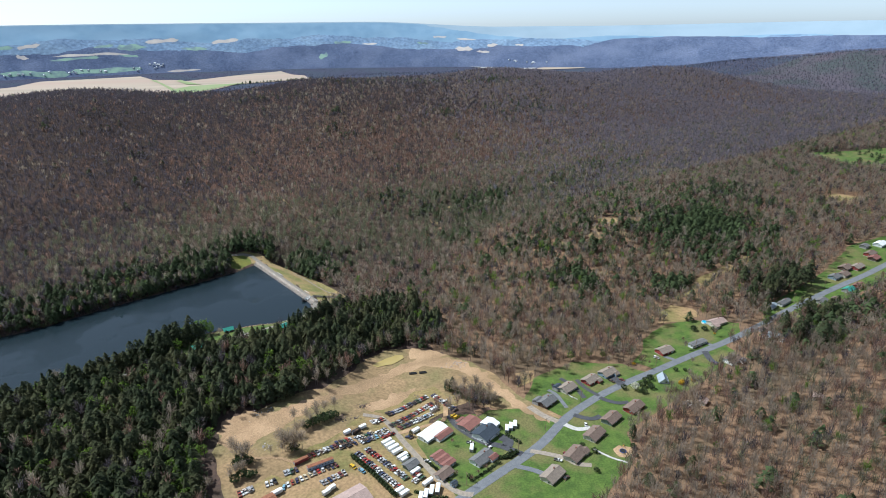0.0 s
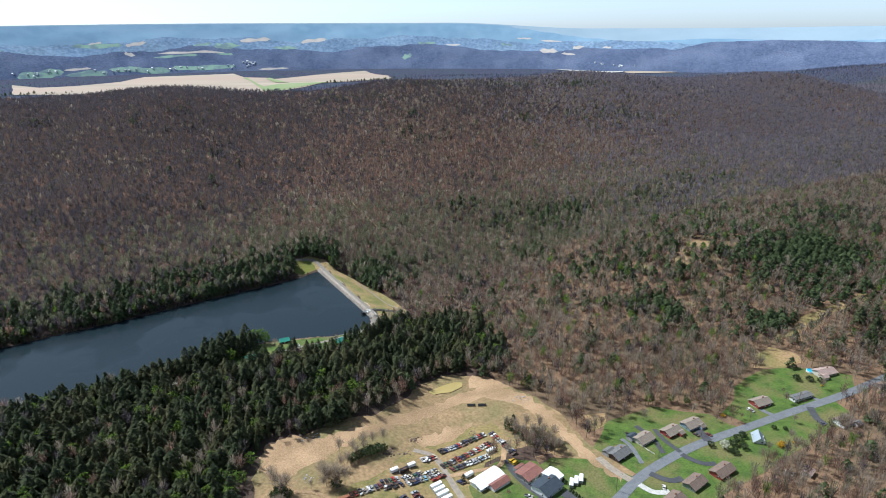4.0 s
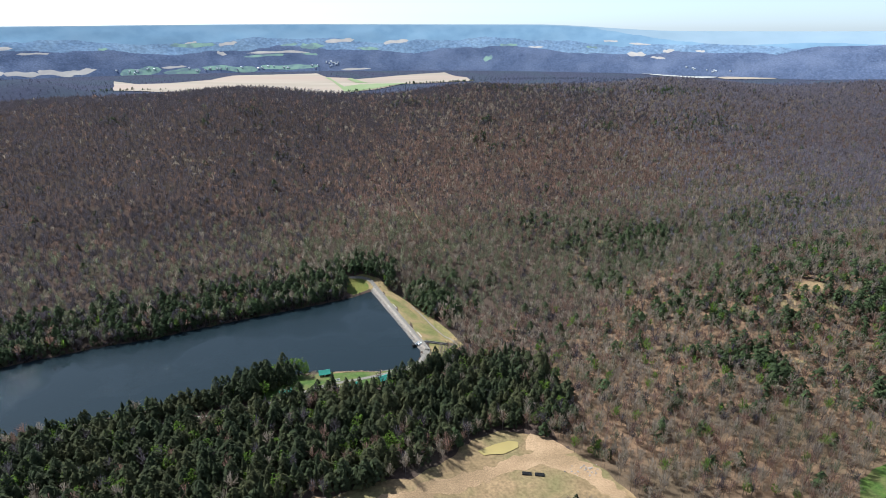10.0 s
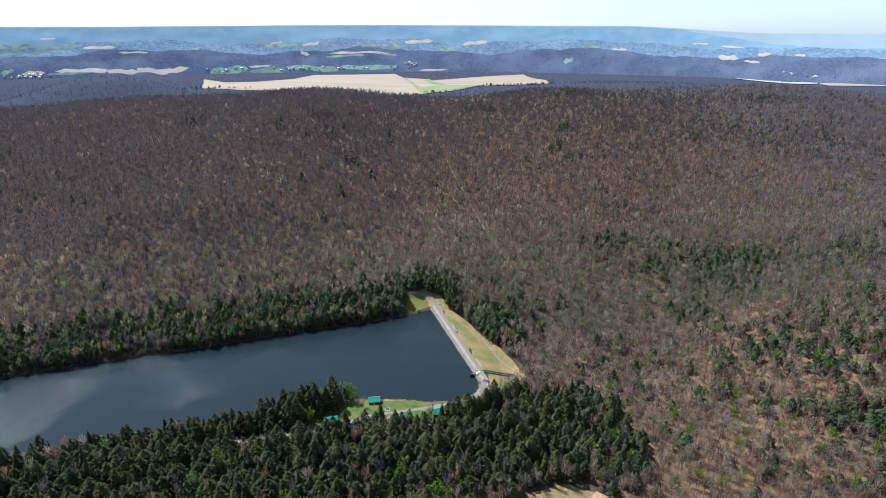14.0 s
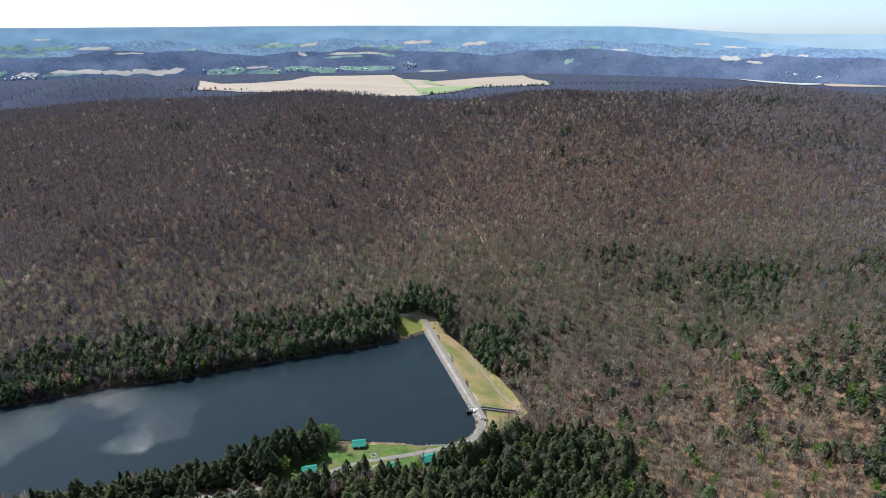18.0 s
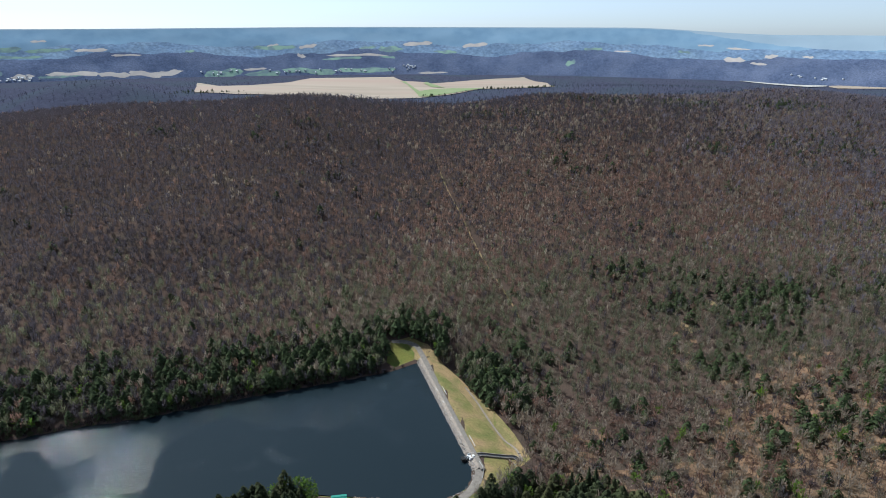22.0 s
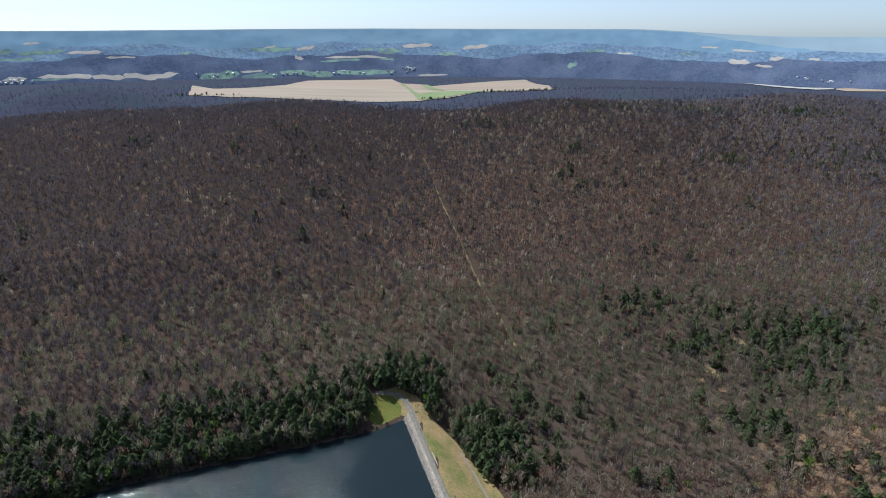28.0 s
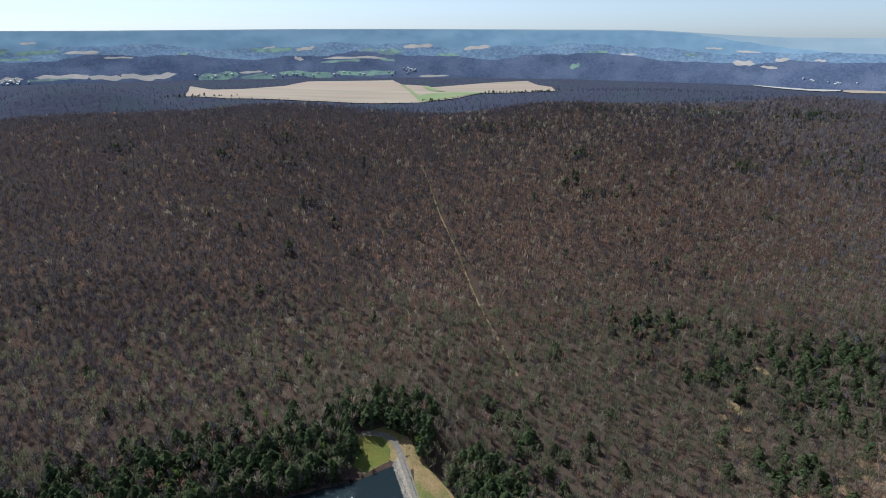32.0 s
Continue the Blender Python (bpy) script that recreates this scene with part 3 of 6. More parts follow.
def fir_tree(r, tall, spread, tiers, arms, full=0.55):
    """A conifer: trunk and tiers of drooping, ragged boughs."""
    v, f, k = [], [], []
    for i in range(3):
        v.append((0.22 * math.cos(2.1 * i), 0.22 * math.sin(2.1 * i), -0.8))
    v.append((0, 0, tall * 0.95))
    for i in range(3):
        f.append((i, (i + 1) % 3, 3))
        k.append(0)
    for t in range(tiers):
        u = t / (tiers - 1)
        z = tall * (0.16 + 0.80 * u)
        rad = spread * min(1.0, (1 - u) ** 0.62) * (0.8 + 0.2 * math.sin(3.0 * min(1, u * 3))) + 0.3
        a0 = r.uniform(0, 6.28)
        for i in range(arms):
            a = a0 + 6.283 * (i + r.uniform(-0.25, 0.25)) / arms
            q = rad * r.uniform(0.55, 1.2)
            w = full * 6.283 * q / arms
            c, s = math.cos(a), math.sin(a)
            n = len(v)
            top = z + tall * 0.075
            drop = z - tall * r.uniform(-0.01, 0.05)
            v += [(0.05 * c, 0.05 * s, top), (c * q * 0.55 - s * w, s * q * 0.55 + c * w, drop + 0.06 * tall * 0.4), (c * q * 0.55 + s * w, s * q * 0.55 - c * w, drop + 0.06 * tall * 0.4), (c * q, s * q, drop)]
            f += [(n, n + 1, n + 3), (n, n + 3, n + 2)]
            k += [1, 1]
    n = len(v)
    v += [(-0.2, -0.2, tall * 0.9), (0.2, 0, tall * 0.9), (0, 0, tall)]
    f.append((n, n + 1, n + 2))
    k.append(1)
    return np.array(v), np.array(f), np.array(k)


def tufted_pine(r, tall, spread, tufts):
    """A conifer of many drooping tufts round a straight trunk, uneven in outline."""
    v, f, k = [], [], []
    for i in range(3):
        v.append((0.22 * math.cos(2.1 * i), 0.22 * math.sin(2.1 * i), -0.8))
    v.append((0, 0, tall * 0.95))
    for i in range(3):
        f.append((i, (i + 1) % 3, 3))
        k.append(0)
    one_side = r.uniform(0, 6.28)
    blunt = r.uniform(1.7, 2.8)
    for i in range(tufts * 2):
        u = ((i + r.uniform(0, 1)) / (tufts * 2)) ** 0.85
        a = 2.4 * i + r.uniform(-0.6, 0.6)
        q = spread * max(0.02, 1 - u ** blunt) ** 0.85 * r.uniform(0.45, 1.05) ** 0.7 * (1 + 0.18 * math.cos(a - one_side))
        w = (0.75 + 0.55 * (1 - u)) * r.uniform(0.7, 1.35) * spread / 4.2 * (60 / tufts) ** 0.4
        ca, sa = math.cos(a), math.sin(a)
        c = np.array([ca * q, sa * q, tall * (0.16 + 0.82 * u)])
        out = np.array([ca * 0.84, sa * 0.84, -0.55])          # down along the bough
        side = np.array([-sa, ca, 0.0])
        p = np.stack([-out * w * r.uniform(0.8, 1.3), out * w * 0.7 + side * w * r.uniform(0.7, 1.1), out * w * r.uniform(0.5, 1.0) - side * w * r.uniform(0.7, 1.1)]) + r.normal(0, 0.22 * w, (3, 3))
        n = len(v)
        v += [tuple(c + e) for e in p]
        f.append((n, n + 1, n + 2))
        k.append(1)
    n = len(v)
    v += [(-0.5, -0.4, tall * 0.9), (0.5, 0.1, tall * 0.9), (0, 0, tall)]
    f.append((n, n + 1, n + 2))
    k.append(1)
    return np.array(v), np.array(f), np.array(k)


def leafy_tree(r, tall, spread, clumps, size):
    """A tree in young leaf or a bush: trunk, limbs and many small leaf tufts, uneven in outline."""
    v, f = (list(map(tuple, a)) for a in bare_tree(r, tall, spread, 6, 0, 0.25)[:2])
    k = [0] * len(f)
    for i in range(clumps):
        d = r.normal(0, 1, 3)
        d = d / np.linalg.norm(d) * r.uniform(0.5, 1.0) ** 0.5
        c = np.array([d[0] * spread, d[1] * spread, tall * 0.62 + d[2] * tall * 0.34])
        for j in range(2):
            p = r.normal(0, size, (3, 3))
            n = len(v)
            v += [tuple(c + q) for q in p]
            f.append((n, n + 1, n + 2))
            k.append(1)
    return np.array(v), np.array(f), np.array(k)


def plant(name, kinds, x, y, size, which, twig, mats, label, category):
    """One mesh of many trees: kind `which` at each place, turned by chance; twig: the material of its crown."""
    n = len(x)
    turn = rng.uniform(0, 6.283, n)
    z = ground_z(x, y)
    V, F, K, base = [], [], [], 0
    for t, (tv, tf, tk) in enumerate(kinds):
        sel = np.where(which == t)[0]
        if not len(sel):
            continue
        c, s = np.cos(turn[sel])[:, None], np.sin(turn[sel])[:, None]
        sc = size[sel][:, None]
        wx = (tv[:, 0] * c - tv[:, 1] * s) * sc + x[sel][:, None]
        wy = (tv[:, 0] * s + tv[:, 1] * c) * sc + y[sel][:, None]
        wz = tv[:, 2] * sc + z[sel][:, None]
        V.append(np.stack([wx, wy, wz], 2).reshape(-1, 3))
        F.append((tf[None] + (np.arange(len(sel)) * len(tv))[:, None, None] + base).reshape(-1, 3))
        K.append(np.where(tk[None] == 0, 0, twig[sel][:, None]).ravel())
        base += len(sel) * len(tv)
    me = mesh_from(name, np.concatenate(V), np.concatenate(F), mats, np.concatenate(K))
    return tagged(new(name, me), label, category, "", "stuff")


def scatter(x0, x1, y0, y1, gap, keep):
    """Places on a shaken grid for which keep(x, y) holds."""
    gx, gy = np.meshgrid(np.arange(x0, x1, gap), np.arange(y0, y1, gap))
    x = gx.ravel() + rng.uniform(-0.55, 0.55, gx.size) * gap
    y = gy.ravel() + rng.uniform(-0.55, 0.55, gx.size) * gap
    ok = keep(x, y)
    return x[ok], y[ok]


def patchy(x, y, scale, seed):
    """Smooth chance pattern between about -1 and 1."""
    s = seed * 1.37
    return (np.sin(x / scale + s) * np.cos(y / scale * 1.3 - s * 2) + 0.6 * np.sin(x / scale * 2.3 - y / scale * 1.1 + s * 3) + 0.4 * np.cos(x / scale * 4.1 + y / scale * 3.7 + s)) / 1.6


def in_view(x, y):
    a = np.degrees(np.arctan2(x - (-20), y + 200))
    return (a > -42) & (a < 60)


OPEN = []          # outlines kept free of forest


def is_open(x, y):
    r = np.zeros(np.shape(x), bool)
    for p in OPEN:
        r |= inside(p, x, y)
    return r


# ---- ground cover, roads, dam ----
DIRT = [(-69, 150), (-74, 193), (-66, 222), (-46, 226), (-26, 236), (2, 240), (29, 263), (46, 284), (69, 293), (93, 287), (111, 266), (124, 249), (134, 224), (136, 190), (150, 150), (138, 142), (117, 175), (98, 195), (85, 190), (60, 186), (34, 192), (8, 182), (-12, 172), (-34, 160), (-52, 140)]
JUNK = [(-60, 150), (-34, 165), (5, 189), (48, 220), (84, 224), (92, 195), (66, 184), (56, 160), (58, 118), (52, 98), (20, 60), (-60, 60)]
GROVE = [(-330, 262), (-230, 308), (-150, 332), (-112, 348), (-98, 335), (-85, 316), (-40, 333), (-5, 344), (18, 358), (32, 372), (52, 392), (100, 394), (122, 372), (130, 310), (110, 290), (90, 294), (66, 296), (40, 286), (20, 264), (-5, 242), (-40, 230), (-68, 228), (-78, 190), (-78, 140), (-62, 60), (-300, 20), (-420, 200)]
LAWN_N = [(108, 178), (134, 169), (147, 146), (120, 127), (100, 120), (100, 147), (98, 172)]
LAWN_NW = [(146, 188), (160, 204), (202, 212), (232, 194), (242, 171), (183, 158), (151, 145), (138, 181)]
LAWN_NE = [(275, 220), (310, 232), (335, 226), (365, 205), (350, 188), (250, 172), (243, 193), (262, 205)]
LAWN_S = [(288, 181), (250, 175), (213, 169), (183, 161), (151, 148), (118, 128), (78, 112), (50, 100), (60, 60), (119, 64), (160, 88), (178, 116), (208, 126), (250, 140), (296, 154), (322, 166), (330, 186)]
LAWN_W = [(50, 165), (73, 184), (98, 178), (100, 147), (106, 122), (85, 111), (55, 100), (50, 117)]
LAWN_LAKE = [(-112, 352), (-74, 372), (-54, 370), (-39, 369), (-17, 366), (4, 368), (16, 378), (24, 374), (18, 360), (-5, 346), (-40, 330), (-85, 314), (-100, 330)]
DAM = [(-50, 538), (-30, 548), (-15, 541), (10, 510), (35, 475), (51, 442), (59, 416), (46, 400), (26, 372), (21, 383), (22.5, 396), (-18, 520), (-24, 523), (-40, 511)]
MAIN_ROAD = [(-40, 62), (0, 80), (33, 92), (55, 101), (78, 110), (118, 126), (151, 146), (183, 159), (213, 167), (250, 173), (288, 179), (329, 184), (370, 191), (410, 200), (462, 210), (502, 217), (550, 224), (592, 232), (680, 250), (800, 275)]
LANE = [(62, 101), (55.1, 107.0), (49.9, 120.4), (45.5, 142.7), (42.2, 161.0), (40.0, 175.0), (37.5, 190.8), (34, 198), (24, 203)]
DAM_ROAD = [(-170, 305), (-120, 316), (-85, 326), (-56, 343), (-30, 353), (1, 365), (15, 372), (23, 386), (22, 401), (3, 460), (-18, 527), (-29, 541), (-45, 540)]
FAR_YARDS = [(395, 190), (450, 188), (560, 208), (680, 245), (690, 290), (610, 285), (560, 262), (500, 240), (440, 225), (400, 215)]
OPEN += [DIRT, JUNK, LAWN_N, LAWN_NW, LAWN_NE, LAWN_S, LAWN_W, LAWN_LAKE, DAM, FAR_YARDS]

drape("yard_ground", DIRT, M_DIRT, 0.10, 6, "bare tan earth of a graded clearing", "ground", 2.5)
drape("salvage_ground", JUNK, M_ROUGH, 0.14, 6, "worn yellow-green grass under parked old cars", "ground", 1.5)
for p in (LAWN_N, LAWN_NW, LAWN_NE, LAWN_S, LAWN_W, LAWN_LAKE, FAR_YARDS):
    drape("lawn", p, M_GRASS, 0.16, 6, "bright green spring lawn with worn dry patches", "lawn", 2.0)
DAM_CLEAR = [(-50, 538), (-30, 548), (-15, 541), (10, 510), (35, 475), (51, 442), (59, 416), (46, 400), (26, 372), (12, 382), (14, 394), (-28, 516), (-48, 505)]
OPEN.append(DAM_CLEAR)
drape("lawn", [(-46, 538), (-33, 541), (-25, 531), (-25, 524), (-40, 512), (-47, 516)], M_HEADLAWN, 0.2, 4, "round yellow-green lawn at the dam's head", "lawn", 0.8)
drape("dam_grass", DAM, M_DAMGRASS, 0.12, 4, "mown yellow-green grass on the dam's slope", "grass", 0.8)
drape("dam_grass", [(-15, 540), (9, 509), (34, 474), (50, 441), (58, 417), (50, 416), (33, 446), (16, 480), (-4, 508), (-15, 528)], M_DRYGRASS, 0.22, 3, "dry tan grass along the dam's toe", "grass", 1.2, 3)
drape("pond", [(49, 272), (55, 276), (62, 279), (71, 281), (77, 279), (76, 274), (71, 271), (64, 268), (58, 269), (52, 268)], M_POND, 0.5, 4, "shallow mud-yellow settling pond", "pond", 0.8, 2.0)
TRACK = [(-70, 205), (-66, 224), (-50, 228), (-34, 222), (-20, 225), (0, 231), (15, 240), (36, 250), (54, 257), (76, 267), (92, 272), (106, 266), (118, 252), (128, 232), (130, 205), (134, 176), (144, 150), (138, 146), (128, 170), (121, 200), (117, 224), (108, 242), (95, 253), (80, 254), (62, 249), (46, 241), (31, 234), (12, 226), (-5, 217), (-20, 209), (-32, 203), (-44, 197), (-56, 190), (-66, 192)]
drape("track", TRACK, M_TRACK, 0.18, 5, "pale sandy haul track across the clearing", "road", 4.5, 2.0)
drape("track", [(88, 287), (100, 281), (112, 266), (100, 262), (90, 268), (80, 270), (82, 280)], M_TRACK, 0.20, 4, "freshly graded pale earth beside the pond", "ground", 2.0, 2.5)
drape("bare_patch", [(-40, 186), (-26, 183), (-16, 176), (-2, 180), (10, 190), (2, 196), (-16, 190), (-30, 194), (-44, 195)], M_DIRT, 0.20, 4, "worn bare earth between dry grass", "ground", 2.0, 2.5)
drape("bare_patch", [(28, 214), (44, 222), (60, 230), (70, 226), (58, 216), (40, 208), (30, 206)], M_TRACK, 0.20, 4, "pale scraped earth above the car rows", "ground", 6.0, 2.0)
drape("bare_patch", [(-62, 176), (-46, 176), (-34, 168), (-28, 158), (-34, 155), (-46, 162), (-60, 160)], M_DIRT, 0.20, 4, "bare brown earth beside a grove of trees", "ground", 2.0, 2.5)
ribbon("road", MAIN_ROAD, 6.6, M_ASPHALT, 0.28, "grey two-lane asphalt road", n=8)
ribbon("lane", LANE, 4.0, M_GRAVEL, 0.30, "pale gravel lane through the salvage yard")
ribbon("lane", [(80.0, 210), (82.5, 200), (80.5, 190), (73.5, 178.6), (58, 177.5), (41.4, 175.7)], 3.4, M_TRACK, 0.31, "sandy loop lane round the car rows")
ribbon("dam_road", DAM_ROAD, [3.5, 3.5, 3.5, 4, 4, 6, 5, 4.5, 4, 3.5], M_ROADGRAVEL, 0.30, "grey gravel road along the dam crest")

# farmland beyond the ridge
FIELD = [(-1510, 3650), (-1319, 3491), (-1179, 3562), (-1003, 3776), (-936, 4022), (-409, 4140), (-336, 3906), (-180, 3864), (-165, 3790), (99, 3977), (445, 4156), (492, 3918), (551, 3825), (560, 3560), (299, 3526), (138, 3541), (-23, 3324), (-185, 3200), (-329, 3200), (-644, 3200), (-1100, 3130), (-1338, 3200)]
drape("field", FIELD, M_FIELD, 3.0, 60, "wide tan ploughed field beyond the wooded ridge", "field", 12, 60)
drape("field", [(-341, 3877), (-283, 3717), (-210, 3370), (-187, 3240), (-142, 3237), (-54, 3328), (105, 3518), (172, 3566), (-25, 3592), (-123, 3558), (-198, 3450), (-242, 3618), (-310, 3870)], M_FIELDGREEN, 4.5, 60, "green strip across the ploughed field", "field", 6, 40)
drape("field", [(-180, 3860), (-195, 3807), (-143, 3634), (-60, 3615), (-92, 3660), (-150, 3800)], M_FIELDGREEN, 5.0, 50, "green meadow along the field's lower edge", "field", 6, 40)
drape("quarry", [(1774, 4114), (1826, 4087), (1901, 3932), (2020, 3790), (2176, 3745), (2130, 3680), (2018, 3650), (1860, 3800), (1780, 3990)], M_CONCRETE, 4.0, 60, "long white bare quarry strip in the valley", "quarry", 10, 40)
drape("field", [(2185, 3745), (2655, 3859), (2560, 3650), (2459, 3566), (2142, 3570), (2135, 3670)], M_FIELD, 3.0, 60, "pale dry meadow beside the quarry", "field", 12, 40)
drape("field", [(470, 1404), (560, 1450), (575, 1425), (470, 1380)], M_FIELDGREEN, 1.0, 15, "small light green meadow on the ridge top", "field", 3, 10)
drape("meadow", [(1003, 660), (1095, 641), (1193, 634), (1110, 560), (1010, 511), (963, 555), (970, 610)], M_GRASS, 0.8, 15, "bright green fairway meadow in the valley", "meadow", 6, 15)
drape("meadow", [(735, 430), (783, 432), (812, 395), (746, 386)], M_ROUGH, 0.8, 12, "yellow-green clearing in the valley woods", "meadow", 5, 12)
KNOLL_BARE = [[(372, 418), (380, 440), (398, 436), (404, 420), (390, 412)], [(345, 404), (350, 416), (362, 412), (356, 402)], [(410, 412), (414, 424), (428, 420), (424, 410)]]
_kr = random.Random(41)
for kx, ky in ((383, 455), (397, 451), (364, 421), (350, 400), (423, 402), (381, 395), (315, 409), (279, 412), (397, 342), (328, 362), (313, 339), (262, 636), (222, 590)):
    turn, long = _kr.uniform(0, 3.14), _kr.uniform(6, 12)
    ring = [(i * 0.898, _kr.uniform(0.7, 1.2)) for i in range(7)]
    KNOLL_BARE.append([(kx + q * (long * math.cos(a) * math.cos(turn) - 4 * math.sin(a) * math.sin(turn)), ky + q * (long * math.cos(a) * math.sin(turn) + 4 * math.sin(a) * math.cos(turn))) for a, q in ring])
SCRUB = [[(305, 236), (318, 252), (338, 258), (350, 244), (346, 230), (325, 228)], [(350, 264), (376, 268), (406, 280), (444, 289), (490, 301), (488, 310), (442, 298), (402, 289), (372, 277), (350, 273)], [(140, 196), (150, 216), (166, 214), (158, 202)]]
for q in KNOLL_BARE:
    drape("bare_patch", q, M_DIRT, 0.3, 6, "bare tan earth on the wooded knoll", "ground", 2.0)
for q in SCRUB:
    drape("scrub_ground", q, M_ROUGH, 0.15, 6, "dry brownish grass at the edge of the woods", "ground", 2.5)
OPEN += KNOLL_BARE + SCRUB + [[(1003, 660), (1095, 641), (1193, 634), (1110, 560), (1010, 511), (963, 555), (970, 610)], [(735, 430), (783, 432), (812, 395), (746, 386)], [(470, 1404), (560, 1450), (575, 1425), (470, 1380)]]

# driveways
for line, w, m, lab in (([(146.6, 140.1), (150, 133), (155, 130.5), (160, 130)], 4.0, M_CONCRETE, "pale concrete driveway"), ([(158.2, 147.6), (163, 141), (168, 138), (174, 138.5)], 4.5, M_DARKASPH, "dark asphalt driveway"),
                       ([(187.7, 159), (190, 153), (195, 147), (202, 145)], 4.0, M_DARKASPH, "dark asphalt driveway"), ([(111.2, 124), (118, 118), (126.5, 109), (130, 101), (137, 96)], 4.0, M_GRAVEL, "gravel driveway"),
                       ([(96, 114), (103, 107), (107, 101)], 4.0, M_ASPHALT, "grey driveway"), ([(158.9, 157.3), (161.7, 175.1), (160, 184)], 3.0, M_ASPHALT, "grey driveway"), ([(177.3, 163), (180, 180), (177, 195)], 3.5, M_DARKASPH, "dark driveway"),
                       ([(188.3, 161), (186, 176), (187, 188)], 3.2, M_DARKASPH, "dark asphalt driveway"), ([(212.7, 166.4), (214, 180)], 6.0, M_DARKASPH, "dark asphalt driveway"), ([(275, 174), (270, 188)], 3.5, M_ASPHALT, "grey driveway"),
                       ([(105, 123), (97.1, 136), (88, 146), (80.6, 168), (80.6, 183)], 5.0, M_DARKASPH, "dark asphalt yard drive"), ([(318, 182), (314, 192)], 3.0, M_ASPHALT, "grey driveway"), ([(304, 180), (298, 168), (297, 160)], 5.0, M_DARKASPH, "paved yard"),
                       ([(147.6, 109.5), (151.7, 98), (158.2, 88.8)], 1.6, M_CONCRETE, "pale concrete garden path"), ([(144, 145), (139, 156), (136, 170)], 5.0, M_GRAVEL, "pale gravel entrance to the clearing"),
                       ([(99, 133), (104, 140), (101, 145)], 7.0, M_DARKASPH, "dark paved yard"), ([(17, 494), (25, 477), (34, 453), (42, 435), (50, 425), (53, 412)], 1.8, M_GRAVEL, "stony drain path at the dam's toe"),
                       ([(-50, 178), (-35, 172), (-24, 160)], 2.0, M_TRACK, "worn footpath")):
    ribbon("driveway" if "path" not in lab else "path", line, w, m, 0.34, lab, "driveway" if "path" not in lab else "path")
ribbon("cut_line", [(66 - 0.232 * (y - 610) + 1.5 * math.sin(y / 31.0), y) for y in range(600, 1071, 20)], 1.9, M_DIRT, 0.3, "narrow tan cut line climbing the wooded ridge", "path", n=3)


# ---- forests ----
def road_clear(x, y):
    best = np.full(np.shape(x), 1e9)
    for line in (MAIN_ROAD, LANE, DAM_ROAD):
        for (ax, ay), (bx, by) in zip(line, line[1:]):
            ex, ey = bx - ax, by - ay
            k = np.clip(((x - ax) * ex + (y - ay) * ey) / (ex * ex + ey * ey), 0, 1)
            best = np.minimum(best, np.hypot(x - ax - k * ex, y - ay - k * ey))
    return best > 6.5


def strip_clear(x, y):
    """The cut line that climbs the ridge."""
    c = 66 - 0.232 * (y - 610) + 1.5 * np.sin(y / 31.0)
    wide = 1.4 + 1.6 * (np.sin(y / 23.0) > -0.3) * sst(600, 640, y)
    return (np.abs(x - c) > wide) | (y > 1075)


def free(x, y):
    return in_view(x, y) & ~is_open(x, y) & road_clear(x, y) & (shore_dist(x, y) > 2.5) & strip_clear(x, y)


CROWNS = [M_BARK] + M_TWIG
PALE_CROWNS = [M_LITBARK] + M_TWIG + [M_HAZETWIG]
r0 = np.random.default_rng(3)
FAR_BARE = [slim_tree(r0, r0.uniform(13, 17), r0.uniform(3.2, 4.4), 11, 0.76) for _ in range(8)]
MID_BARE = [bare_tree(r0, r0.uniform(12, 16), r0.uniform(4.0, 5.4), 5, 34, 0.13, 3.0) for _ in range(8)]
SLOPE_BARE = [bare_tree(r0, r0.uniform(12, 16), r0.uniform(3.8, 5.0), 5, 52, 0.12, 2.1) for _ in range(8)]
NEAR_BARE = [bare_tree(r0, r0.uniform(14, 19), r0.uniform(3.8, 5.2), 10, 84, 0.13, 1.15) for _ in range(6)]
FIRS = [fir_tree(r0, r0.uniform(16, 21), r0.uniform(3.2, 4.4), 12, 9) for _ in range(6)]
PINES = [tufted_pine(r0, r0.uniform(13, 19), r0.uniform(4.2, 6.0), 50) for _ in range(8)]
SMALL_FIRS = [tufted_pine(r0, r0.uniform(8, 12), r0.uniform(3.0, 4.2), 26) for _ in range(4)]
LEAFY = [leafy_tree(r0, r0.uniform(9, 13), r0.uniform(3, 4.2), 70, 0.55) for _ in range(4)]


def s_of(x, y):
    return y - 0.27 * x


def far_side(x, y):
    """Beyond the reservoir's far shore."""
    return (y > 510 + 0.413 * (x + 23)) & (x < 0)


def far_keep(x, y):
    s = s_of(x, y)
    return free(x, y) & ((y > 480) | far_side(x, y)) & (s > 430) & (s < 1385) & (shore_dist(x, y) > 3)


x, y = scatter(-1000, 1300, 400, 1760, 5.9, far_keep)
x2, y2 = scatter(1300, 2080, 700, 1960, 9.5, far_keep)
x, y = np.append(x, x2), np.append(y, y2)
s = s_of(x, y)
p = rng.uniform(0, 1, len(x))
g, g2 = patchy(x, y, 130, 1), patchy(x, y, 45, 2)
low = sst(820, 600, s)                                  # grey-green foot of the slope
red = np.exp(-((s - 830) / 170) ** 2) * sst(-420, 60, x)     # maples in bud across the middle
pale = sst(200, 600, x)
